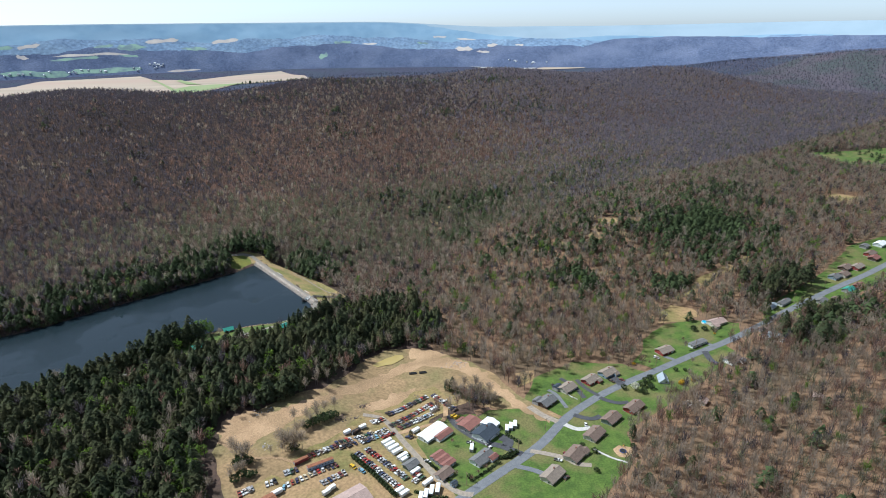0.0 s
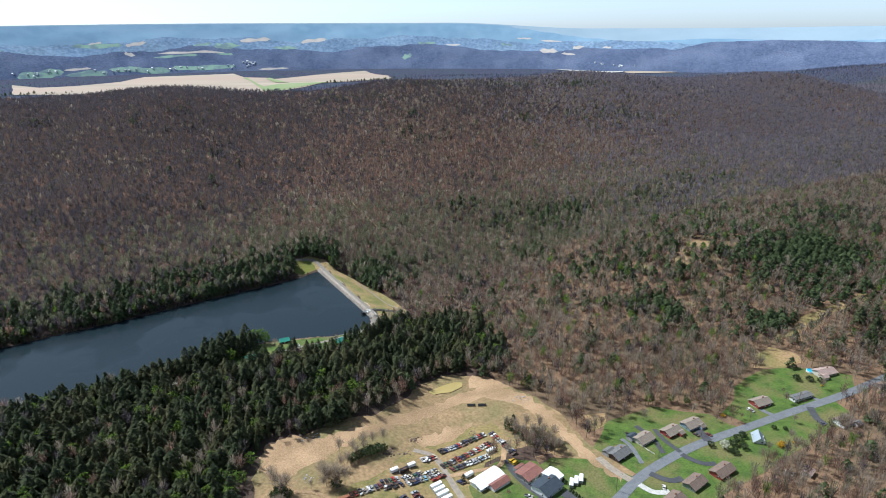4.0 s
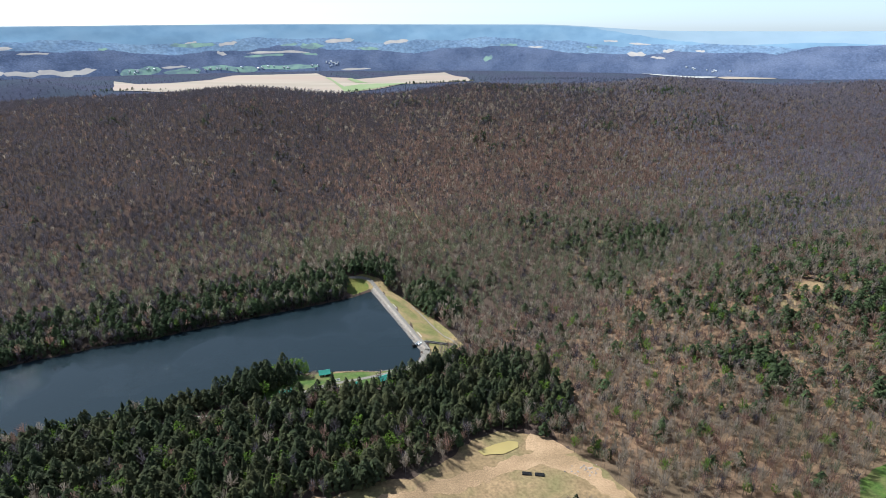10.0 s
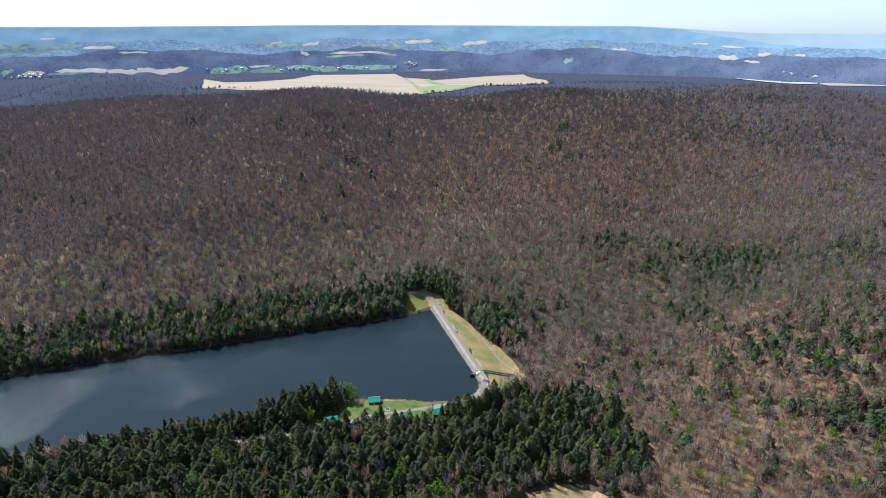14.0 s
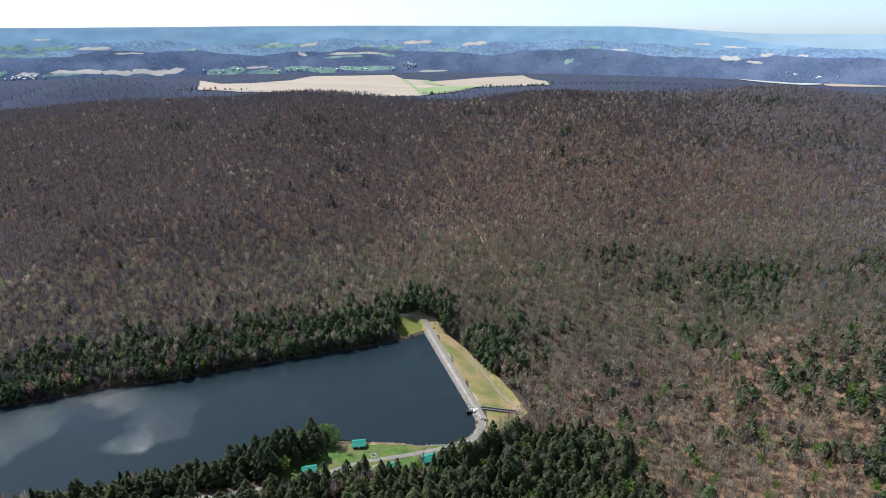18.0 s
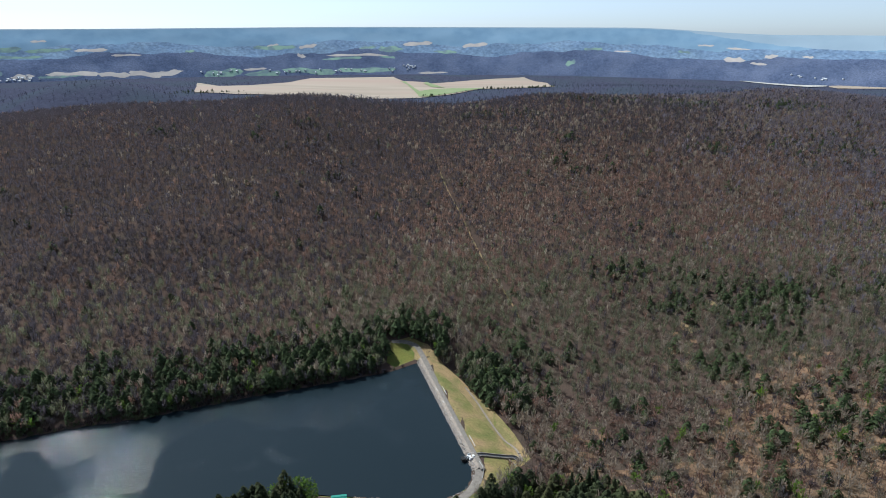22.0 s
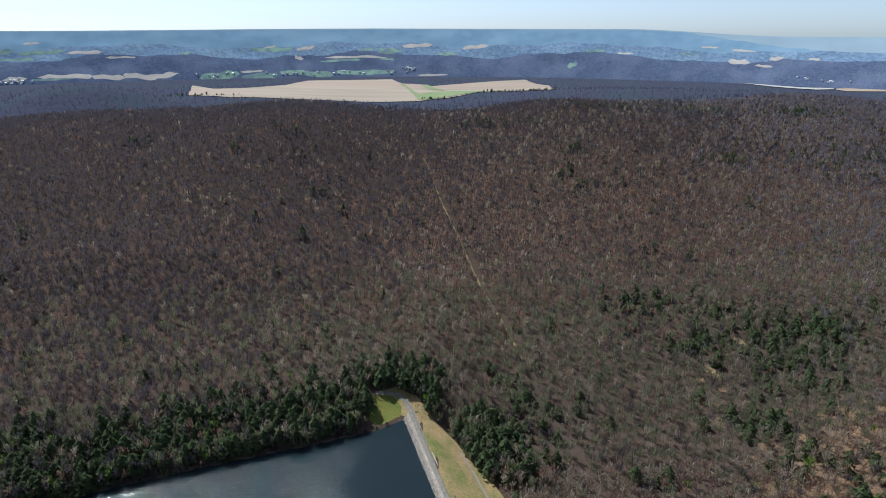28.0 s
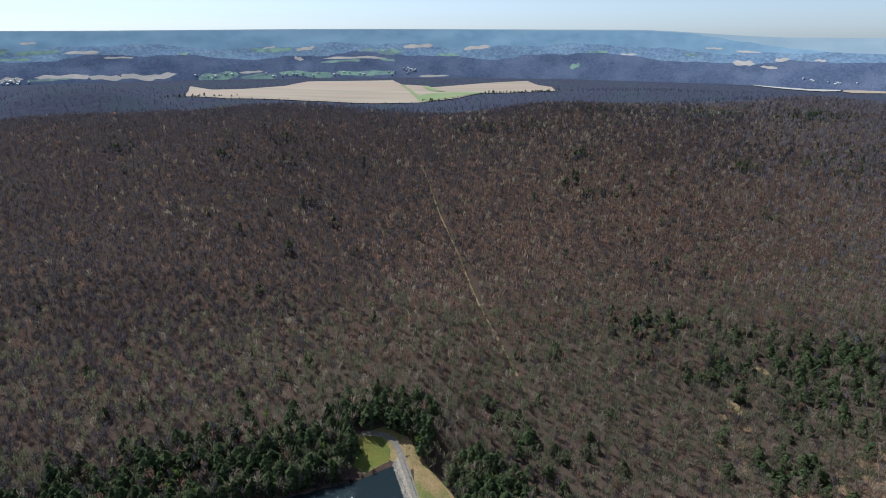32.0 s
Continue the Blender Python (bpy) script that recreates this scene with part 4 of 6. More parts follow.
# more dark twigs to the left, in place of cloud shade on that slope
w_dark = np.maximum(0.03, 0.55 - 0.45 * low - 0.30 * pale + 0.40 * g + 0.3 * g2 + 2.8 * sst(80, -250, x) * sst(640, 860, s) + 0.8 * sst(0, -240, x) + 0.6 * sst(930, 1050, s) + 0.9 * bump(x, y, 540, 1085, 220, 70))
w_red = np.maximum(0.02, 0.12 + 0.9 * red + 0.25 * g2 - 0.15 * low)
w_grey = (1 - 0.6 * sst(1050, 1250, s)) * np.maximum(0.04, 0.22 - 0.18 * sst(100, -300, x) * sst(650, 800, s) - 0.08 * low + 0.55 * pale - 0.2 * g)
w_green = np.maximum(0.01, 0.02 + (0.75 * low + 0.25 * g2 * low) * (1 - 0.25 * sst(-60, -260, x)))
w = np.stack([w_dark, w_red, w_grey, w_green])
w = np.cumsum(w / w.sum(0), 0)
twig = 1 + (p[None] > w).sum(0)
twig = np.minimum(twig, 4)
# the farther right, the more crowns take the haze-tinted twigs
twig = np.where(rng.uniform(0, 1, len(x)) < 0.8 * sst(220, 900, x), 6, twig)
# stands of evergreens: x, y, half-lengths along x and y, share of the trees
STANDS = ((650, 535, 60, 26, .8), (730, 462, 45, 24, .7), (546, 520, 50, 30, .6), (577, 717, 70, 30, .25), (240, 690, 50, 20, .35), (230, 632, 42, 16, .5), (325, 656, 55, 18, .5), (464, 660, 50, 30, .35), (282, 610, 38, 26, .4),
          (331, 636, 30, 22, .5), (285, 575, 40, 24, .35), (221, 520, 25, 20, .5), (184, 704, 20, 14, .5), (540, 1085, 140, 45, .10), (690, 1150, 90, 50, .16))
CLUMPS = ((-442, 997, 17), (-283, 974, 12), (-224, 1060, 14), (-214, 994, 13), (-254, 831, 10), (-218, 812, 12), (-155, 892, 9), (-131, 856, 9), (442, 1085, 22), (168, 1014, 16), (184, 973, 16), (191, 1085, 15), (60, 1225, 30), (148, 1223, 24), (462, 1372, 60), (685, 1380, 60), (300, 1360, 50))
chance = 0.004 + 0.06 * np.maximum(0, patchy(x, y, 75, 5) - 0.6) + 0.25 * bump(x, y, 60, 480, 40, 90) * (x > 30) + sum(q[4] * bump(x, y, *q[:4]) for q in STANDS) + sum(0.5 * bump(x, y, a, b, c, c * 0.7) for a, b, c in CLUMPS)
ever = rng.uniform(0, 1, len(x)) < chance
near = ~ever & (y < 720) & (np.abs(x) < 420)
for nm, kinds, sel, lab in (("ridge_forest", FAR_BARE, ~ever & ~near, "leafless brown hardwood forest covering the long ridge"), ("slope_forest", SLOPE_BARE, near, "leafless budding hardwoods on the slope above the dam")):
    n = sel.sum()
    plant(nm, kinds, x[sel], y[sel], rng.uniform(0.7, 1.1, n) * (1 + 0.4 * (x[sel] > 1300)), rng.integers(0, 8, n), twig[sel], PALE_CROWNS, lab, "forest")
plant("ridge_conifers", SMALL_FIRS, x[ever], y[ever], rng.uniform(0.7, 1.2, ever.sum()), rng.integers(0, 4, ever.sum()), np.ones(ever.sum(), int), [M_BARK, M_PINE], "scattered dark evergreen trees among bare woods", "forest")


def near_keep(x, y):
    thin = (rng.uniform(0, 1, np.shape(x)) < 0.86) | (x < 190) | (y > 165)
    return thin & free(x, y) & ~inside(GROVE, x, y) & ((y <= 480) | (s_of(x, y) <= 430)) & (x > -60)


x, y = scatter(-60, 1500, -60, 900, 5.3, near_keep)
d = np.hypot(x, y + 100)
p = rng.uniform(0, 1, len(x))
knoll = bump(x, y, 420, 430, 170, 120)
STANDS = ((490, 378, 62, 36, 1.2), (287, 338, 16, 22, .9), (352, 287, 14, 12, .9), (372, 280, 12, 10, .8), (460, 172, 50, 30, .4), (400, 160, 34, 20, .35), (470, 318, 50, 24, .3), (600, 470, 60, 40, .4))
ever = rng.uniform(0, 1, len(x)) < 0.02 + 0.26 * knoll + 0.35 * np.maximum(0, patchy(x, y, 60, 9) - 0.3) * sst(200, 420, y) + sum(q[4] * bump(x, y, *q[:4]) for q in STANDS)
twig = np.where(p < 0.10, 1, np.where(p < 0.34, 2, np.where(p < 0.84, 3, np.where(p < 0.975, 4, 5))))
close = d < 480
for nm, kinds, sel, lab in (("valley_forest", NEAR_BARE, close & ~ever, "leafless grey-brown woods round the houses"), ("knoll_forest", MID_BARE, ~close & ~ever, "leafless mixed woods on the low knoll")):
    n = sel.sum()
    plant(nm, kinds, x[sel], y[sel], rng.uniform(0.7, 1.1, n), rng.integers(0, 6, n), twig[sel], CROWNS, lab, "forest")
n = ever.sum()
plant("knoll_pines", SMALL_FIRS, x[ever], y[ever], rng.uniform(0.75, 1.35, n), rng.integers(0, 4, n), np.ones(n, int), [M_BARK, M_PINE], "green pines scattered over the knoll", "forest")

x, y = scatter(-420, 140, 20, 400, 5.2, lambda x, y: inside(GROVE, x, y) & in_view(x, y) & road_clear(x, y) & (shore_dist(x, y) > 3))
p = rng.uniform(0, 1, len(x))
south = sst(260, 190, y) * 0.14 + 0.3 * np.exp(-((x - 10) / 60) ** 2 - ((y - 262) / 16) ** 2)
hard = p < 0.11 + south + 0.2 * np.maximum(0, patchy(x, y, 28, 3))
n = (~hard).sum()
plant("conifer_grove", FIRS + PINES, x[~hard], y[~hard], rng.uniform(0.55, 1.12, n), rng.choice(14, n, p=[0.03] * 6 + [0.82 / 8] * 8), np.ones(n, int), [M_BARK, M_NEEDLE], "dense dark green conifer grove beside the reservoir", "forest")
n = hard.sum()
tw = np.where(rng.uniform(0, 1, n) < 0.45, 5, rng.integers(1, 4, n))
lf = tw == 5
plant("grove_hardwoods", NEAR_BARE, x[hard][~lf], y[hard][~lf], rng.uniform(0.8, 1.1, (~lf).sum()), rng.integers(0, 6, (~lf).sum()), tw[~lf], CROWNS, "grey leafless trees among the conifers", "forest")
plant("grove_young_leaves", LEAFY, x[hard][lf], y[hard][lf], rng.uniform(0.8, 1.1, lf.sum()), rng.integers(0, 4, lf.sum()), tw[lf], CROWNS, "trees in bright young leaf among the conifers", "forest")

# evergreens and hardwoods along the far shore and round the dam's abutment
x, y = scatter(-560, 90, 360, 640, 4.2, lambda x, y: free(x, y) & (shore_dist(x, y) > 0.6) & (((shore_dist(x, y) + 22 * rng.uniform(-1, 1, np.shape(x)) < 44) & far_side(x, y)) | (bump(x, y, 40, 500, 28, 42, 0.4) > 0.5) | (bump(x, y, -15, 562, 24, 12) > 0.5)))
n = len(x)
ev = rng.uniform(0, 1, n) < (0.56 + 0.25 * patchy(x, y, 35, 4)) * sst(1.5, 8, shore_dist(x, y))
n = ev.sum()
plant("shore_conifers", PINES, x[ev], y[ev], rng.uniform(0.6, 1.0, n), rng.integers(0, 6, n), np.ones(n, int), [M_BARK, M_PINE], "dark evergreens along the far shore", "forest")
n = (~ev).sum()
plant("shore_hardwoods", MID_BARE, x[~ev], y[~ev], rng.uniform(0.6, 0.95, n), rng.integers(0, 8, n), rng.choice([1, 2, 4, 5], n, p=[0.56, 0.14, 0.22, 0.08]), CROWNS, "grey budding hardwoods along the far shore", "forest")

x, y = scatter(-560, 10, 380, 540, 2.4, lambda x, y: in_view(x, y) & ~is_open(x, y) & far_side(x, y + 4) & (shore_dist(x, y) > 0.8) & (shore_dist(x, y) < 4.5))
n = len(x)
plant("shore_shrubs", SMALL_FIRS, x, y, rng.uniform(0.22, 0.45, n), rng.integers(0, 4, n), rng.choice([1, 2], n), [M_BARK, M_NEEDLE, M_TWIG[0]], "dark shrubs overhanging the far shore's water", "shrubs")

# canopy of the woods beyond the ridge, haze put into its twig colours
x, y = scatter(-2300, 3200, 700, 4330, 34, lambda x, y: ((s_of(x, y) > 1390) | (x > 2080) | ((x > 1400) & (s_of(x, y) < 430))) & (np.hypot(x, y) < 4370) & (np.abs(np.degrees(np.arctan2(x, y)) - 8) < 56) & ~inside(FIELD, x, y))
x2, y2 = scatter(1990, 3300, 700, 2500, 19, lambda x, y: (np.hypot(x, y) < 4300) & (np.degrees(np.arctan2(x, y)) < 62))
x, y = np.append(x, x2), np.append(y, y2)
r1 = np.random.default_rng(9)
CLUMP = [bare_tree(r1, 14, 9.0, 1, 6, 1.7) for _ in range(4)]
n = len(x)
plant("far_forest", CLUMP, x, y, rng.uniform(0.6, 1.0, n) * (1 - 0.55 * sst(3700, 4100, np.hypot(x, y))), rng.integers(0, 4, n), np.where((x > 1150) & (y < 2300), 3, 1), [M_HAZEWOODS, M_HAZEWOODS, M_TWIG[2], M_HAZETWIG], "leafless woods beyond the ridge, tinted for haze", "forest")

# trees along the ploughed field's hedges
_t = np.random.default_rng(23)
x = np.concatenate([_t.uniform(150, 560, 46), _t.uniform(-185, -20, 14), _t.uniform(-1480, -1080, 20)])
y = np.concatenate([3545 + _t.normal(0, 9, 46), 3262 + _t.normal(0, 12, 14), 3190 + _t.normal(0, 16, 20)])
n = len(x)
plant("hedge_trees", SMALL_FIRS, x, y, _t.uniform(0.8, 1.6, n), _t.integers(0, 4, n), np.ones(n, int), [M_BARK, M_PINE], "hedge trees along the far ploughed field", "forest")

# conifers on the valley meadow
x, y = scatter(965, 1190, 515, 660, 15, lambda x, y: inside([(1003, 660), (1095, 641), (1193, 634), (1110, 560), (1010, 511), (963, 555), (970, 610)], x, y) & (patchy(x, y, 22, 6) > 0.1))
n = len(x)
plant("meadow_trees", SMALL_FIRS, x, y, rng.uniform(0.7, 1.0, n), rng.integers(0, 4, n), np.ones(n, int), [M_BARK, M_PINE], "dark conifers dotted over the green meadow", "forest")


# ---- building parts ----
def cube(bm, x, y, z, sx, sy, sz, rot=0.0, taper=1.0):
    """A box with its base centre at x, y, z; taper narrows its top."""
    c, s = math.cos(rot), math.sin(rot)
    vs = []
    for k, t in ((0, 1.0), (1, taper)):
        for a, b in ((-1, -1), (1, -1), (1, 1), (-1, 1)):
            px, py = a * sx / 2 * t, b * sy / 2 * t
            vs.append(bm.verts.new((x + c * px - s * py, y + s * px + c * py, z + k * sz)))
    for f in ((3, 2, 1, 0), (4, 5, 6, 7), (0, 1, 5, 4), (1, 2, 6, 5), (2, 3, 7, 6), (3, 0, 4, 7)):
        bm.faces.new([vs[i] for i in f])
    return bm


def box(x, y, z, sx, sy, sz, rot=0.0, taper=1.0):
    return cube(bmesh.new(), x, y, z, sx, sy, sz, rot, taper)


def prism(profile, x0, x1):
    """The outline (y, z) drawn out along x."""
    bm = bmesh.new()
    a = [bm.verts.new((x0, p, q)) for p, q in profile]
    b = [bm.verts.new((x1, p, q)) for p, q in profile]
    n = len(profile)
    bm.faces.new(a[::-1])
    bm.faces.new(b)
    for i in range(n):
        bm.faces.new((a[i], a[(i + 1) % n], b[(i + 1) % n], b[i]))
    bmesh.ops.recalc_face_normals(bm, faces=bm.faces)
    return bm


def disc(x, y, z, r, h, n=10, axis="z"):
    bm = bmesh.new()
    lo, hi = [], []
    for i in range(n):
        a = 6.28318 * i / n
        for k, lst in ((0, lo), (h, hi)):
            if axis == "z":
                p = (x + r * math.cos(a), y + r * math.sin(a), z + k)
            else:
                p = (x + r * math.cos(a), y + k, z + r * math.sin(a))
            lst.append(bm.verts.new(p))
    bm.faces.new(lo[::-1])
    bm.faces.new(hi)
    for i in range(n):
        bm.faces.new((lo[i], lo[(i + 1) % n], hi[(i + 1) % n], hi[i]))
    bmesh.ops.recalc_face_normals(bm, faces=bm.faces)
    return bm


def thing(name, label, category, x=0.0, y=0.0, turn=0.0, z=None, group=""):
    e = new(name)
    e.matrix_world = pose(x, y, gz(x, y) if z is None else z, 0, 0, turn)
    return tagged(e, label, category, group)


M_GLASS = mat("window_glass", (0.035, 0.04, 0.045), (0.025, 0.03, 0.035), 1.0, rough=0.08, spec=0.5)
M_CHROME = mat("metal_fittings", (0.45, 0.45, 0.46), (0.35, 0.35, 0.36), 2.0, rough=0.35, metal=0.9)
M_WHITE = mat("white_paint", (0.78, 0.78, 0.76), (0.70, 0.70, 0.68), 0.8, rough=0.6, fine=4)
M_CREAM = mat("cream_siding", (0.58, 0.54, 0.44), (0.52, 0.48, 0.39), 0.6, rough=0.7, fine=4)
M_REDWALL = mat("red_siding", (0.34, 0.07, 0.055), (0.27, 0.06, 0.05), 0.6, rough=0.75, fine=4)
M_BLUEWALL = mat("blue_grey_siding", (0.25, 0.32, 0.38), (0.21, 0.27, 0.33), 0.6, rough=0.7, fine=4)
M_GREENWALL = mat("grey_green_siding", (0.20, 0.24, 0.19), (0.16, 0.20, 0.16), 0.6, rough=0.7, fine=4)
M_GREYWALL = mat("grey_siding", (0.34, 0.33, 0.31), (0.28, 0.27, 0.26), 0.6, rough=0.7, fine=4)
M_LOG = mat("dark_stained_boards", (0.10, 0.065, 0.045), (0.07, 0.045, 0.035), 0.8, rough=0.8, fine=4)
M_WOOD = mat("weathered_wood", (0.26, 0.18, 0.12), (0.20, 0.14, 0.095), 0.8, rough=0.85, fine=4)
M_DRIFT = mat("driftwood", (0.42, 0.30, 0.20), (0.30, 0.21, 0.145), 0.8, rough=0.9, island=0.3)
M_BRICK = mat("brick", (0.28, 0.13, 0.09), (0.22, 0.10, 0.075), 1.5, rough=0.85, fine=6)
M_ROOFS = {"brown": mat("brown_shingles", (0.20, 0.145, 0.115), (0.155, 0.112, 0.09), 0.6, rough=0.9, fine=3),
           "tan": mat("tan_shingles", (0.27, 0.22, 0.175), (0.22, 0.18, 0.145), 0.6, rough=0.9, fine=3),
           "grey": mat("grey_shingles", (0.17, 0.165, 0.16), (0.13, 0.127, 0.125), 0.6, rough=0.9, fine=3),
           "slate": mat("blue_black_shingles", (0.055, 0.068, 0.085), (0.042, 0.052, 0.066), 0.6, rough=0.85, fine=3),
           "white": mat("white_metal_roof", (0.80, 0.81, 0.82), (0.74, 0.75, 0.76), 0.4, rough=0.45),
           "red": mat("red_brown_metal_roof", (0.25, 0.115, 0.09), (0.20, 0.09, 0.075), 0.4, rough=0.7, fine=3),
           "pink": mat("faded_tan_roof", (0.40, 0.29, 0.25), (0.34, 0.25, 0.215), 0.4, rough=0.8, fine=3),
           "teal": mat("green_metal_roof", (0.055, 0.27, 0.205), (0.045, 0.225, 0.17), 0.5, rough=0.4),
           "blue": mat("pale_blue_metal_roof", (0.31, 0.35, 0.38), (0.27, 0.31, 0.34), 0.4, rough=0.5),
           "rust": mat("rusty_roof", (0.28, 0.12, 0.065), (0.20, 0.085, 0.05), 0.8, rough=0.9, fine=3)}


def window(parent, x, y, z, w, h, side):
    """A framed window on a wall whose outside faces along side."""
    ax = side in ("+y", "-y")
    s = 1 if side[0] == "+" else -1
    if ax:
        fr = part("window", box(x, y + s * 0.03, z, w, 0.08, h), M_WHITE, parent)
        part("pane", box(x, y + s * 0.085, z + 0.08, w - 0.16, 0.03, h - 0.16), M_GLASS, fr)
    else:
        fr = part("window", box(x + s * 0.03, y, z, 0.08, w, h), M_WHITE, parent)
        part("pane", box(x + s * 0.085, y, z + 0.08, 0.03, w - 0.16, h - 0.16), M_GLASS, fr)


def house(label, x, y, turn, L, D, wall, roof, wall_h=2.3, pitch=0.40, chimney=True, deck=None, garage=False, name="house", windows=3, category="house", over=0.65, wing=None, group="houses along the road"):
    """A gabled building: walls, two roof planes, door, windows, chimney."""
    e = thing(name, label, category, x, y, turn, group=group)
    lo = min(gz(x + dx, y + dy) for dx in (-L / 2, L / 2) for dy in (-D / 2, D / 2)) - e.location.z
    b = 0.35
    peak = b + wall_h + pitch * D / 2
    part("foundation", box(0, 0, lo - 0.6, L - 0.1, D - 0.1, b - lo + 0.6), M_CONCRETE, e)
    part("wall", prism([(-D / 2, b), (D / 2, b), (D / 2, b + wall_h), (0, peak - 0.05), (-D / 2, b + wall_h)], -L / 2, L / 2), wall, e)
    for s in (-1, 1):
        y0, z0 = s * (D / 2 + over), b + wall_h - pitch * over + 0.05
        part("roof", prism([(0, peak + 0.05), (y0, z0), (y0, z0 + 0.2), (0, peak + 0.25)], -L / 2 - over, L / 2 + over), M_ROOFS[roof], e)
    part("ridge_cap", prism([(-0.25, peak + 0.15), (0.25, peak + 0.15), (0, peak + 0.34)], -L / 2 - over, L / 2 + over), M_ROOFS[roof], e)
    for s in (-1, 1):
        side = "+y" if s > 0 else "-y"
        for i in range(windows):
            wx = (i - (windows - 1) / 2) * L / (windows + 0.4)
            if i == windows // 2 and s < 0:
                d = part("door", box(wx, s * D / 2 + s * 0.03, b, 1.0, 0.09, 2.05), M_WHITE, e)
                part("door_handle", box(wx + 0.38, s * D / 2 + s * 0.11, b + 1.0, 0.05, 0.06, 0.12), M_CHROME, d)
            else:
                window(e, wx, s * D / 2, b + 0.9, 1.3, 1.2, side)
    for s in (-1, 1):
        window(e, s * L / 2, -D / 5, b + 0.9, 1.1, 1.2, "+x" if s > 0 else "-x")
    if chimney:
        part("chimney", box(L * 0.22, D * 0.12, peak - 0.9, 0.8, 0.6, 1.7), M_BRICK, e)
    if garage:
        part("garage_door", box(L / 2 - 2.0, -D / 2 - 0.04, b - 0.2, 2.6, 0.09, 2.2), M_WHITE, e)
    if deck:
        dk = part("deck", box(deck[0], deck[1], b - 0.1, deck[2], deck[3], 0.18), M_WOOD, e)
        for sx in (-1, 1):
            for sy in (-1, 1):
                part("post", box(deck[0] + sx * (deck[2] / 2 - 0.15), deck[1] + sy * (deck[3] / 2 - 0.15), lo - 0.3, 0.16, 0.16, b - lo + 1.2), M_WOOD, dk)
        for sy in (-1, 1):
            part("rail", box(deck[0], deck[1] + sy * (deck[3] / 2 - 0.1), b + 0.85, deck[2], 0.08, 0.1), M_WOOD, dk)
    if wing:
        wx, wy, wl, wd, wr, wm = wing
        part("wing", box(wx, wy, lo - 0.5, wl, wd, b - lo + 0.5 + wall_h - 0.3), wm, e)
        for s in (-1, 1):
            yo = wy + s * (wd / 2 + 0.3)
            part("wing_roof", prism([(wy, b + wall_h + 0.9), (yo, b + wall_h - 0.35), (yo, b + wall_h - 0.17), (wy, b + wall_h + 1.1)], wx - wl / 2 - 0.3, wx + wl / 2 + 0.3), M_ROOFS[wr], e)
    return e


# houses north of the road
house("brown ranch house with grey shingle roof and rear deck", 149.5, 168.5, 24, 13, 8.5, M_LOG, "grey", wing=(-3.5, 5.2, 7, 5, "grey", M_GREYWALL), deck=(4.2, 5.6, 4.5, 3))
house("beige house with grey-tan shingle roof and dark carport", 172.8, 178.6, 20, 12, 8.5, M_CREAM, "tan", wing=(-4.5, 5.5, 6, 5, "slate", M_GREYWALL), garage=True)
house("red-sided house with tan shingle roof", 194.7, 181.1, 18, 12, 8, M_REDWALL, "tan", wing=(4, -4.8, 4, 4, "tan", M_REDWALL))
house("blue-grey house with tan shingle roof beside parked cars", 212.6, 184.5, 14, 12.5, 8.5, M_BLUEWALL, "tan", wing=(4, -5, 4, 4, "tan", M_BLUEWALL), garage=True)
house("red brick house with tan shingle roof on a wide lawn", 274.9, 193.7, 8, 13, 8.5, M_REDWALL, "tan", garage=True)
house("white mobile home with grey roof", 306.6, 191, 8, 17, 5, M_WHITE, "grey", pitch=0.2, chimney=False, name="mobile_home", windows=5, deck=(0, -3.6, 3, 2.4))
house("tan stone house beside a round pool", 347.8, 212.4, 4, 15, 9, M_CREAM, "pink", wing=(-6, -5, 5, 5, "pink", M_CREAM))
# south of the road
house("white house with brown roof and paved yard", 310.3, 157.8, 9, 13, 8, M_WHITE, "brown", garage=True, wing=(5, -5, 5, 4.5, "grey", M_WHITE))
house("red-walled ranch house with brown shingle roof", 199.4, 136.5, 20, 14, 8, M_REDWALL, "brown", deck=(3, -5.4, 5, 3))
house("grey-green ranch house with brown shingle roof", 177.0, 131.4, 24, 12.5, 8, M_GREENWALL, "brown", deck=(2.5, -5.4, 5, 3))
house("cream ranch house with brown roof and terrace chairs", 156.0, 120.7, 26, 13, 8.5, M_CREAM, "brown", deck=(2.5, -5.6, 6, 3))
house("cream two-part house with brown roof and large wooden deck", 132.8, 107.4, 28, 13, 9, M_CREAM, "brown", deck=(3, -6.6, 7, 5), wing=(6.5, -3, 4.5, 5, "brown", M_CREAM))
house("cream house with tan-brown roof and dark carport", 110.1, 96.1, 26, 13, 8.5, M_CREAM, "tan", deck=(3, -6, 6, 3.5))
house("small white gabled cottage with pale blue-grey roof", 243.6, 158.6, 60, 9, 6.5, M_WHITE, "blue", pitch=0.95, wall_h=1.2, chimney=False, windows=2)
house("long white house with grey roof and brown porch roof", 80.0, 128.0, 24, 14, 8, M_WHITE, "grey", wing=(5.0, -4.2, 6, 4.5, "red", M_WHITE))
house("large white house with blue-black roof and metal-roofed annex", 93.0, 150.5, 28, 14, 12, M_WHITE, "slate", wall_h=3.2, pitch=0.3, wing=(9.5, 3.5, 8, 10, "white", M_WHITE))
house("long workshop with red-brown metal roof", 87.5, 164.5, 28, 13, 10, M_GREYWALL, "red", wall_h=3.2, pitch=0.2, chimney=False, name="workshop", category="workshop")
house("white metal workshop with half brown roof", 61.8, 166.0, 26, 19, 9, M_WHITE, "white", wall_h=2.8, pitch=0.22, chimney=False, name="workshop", category="workshop", wing=(3.0, -6.6, 13, 6, "red", M_WHITE))
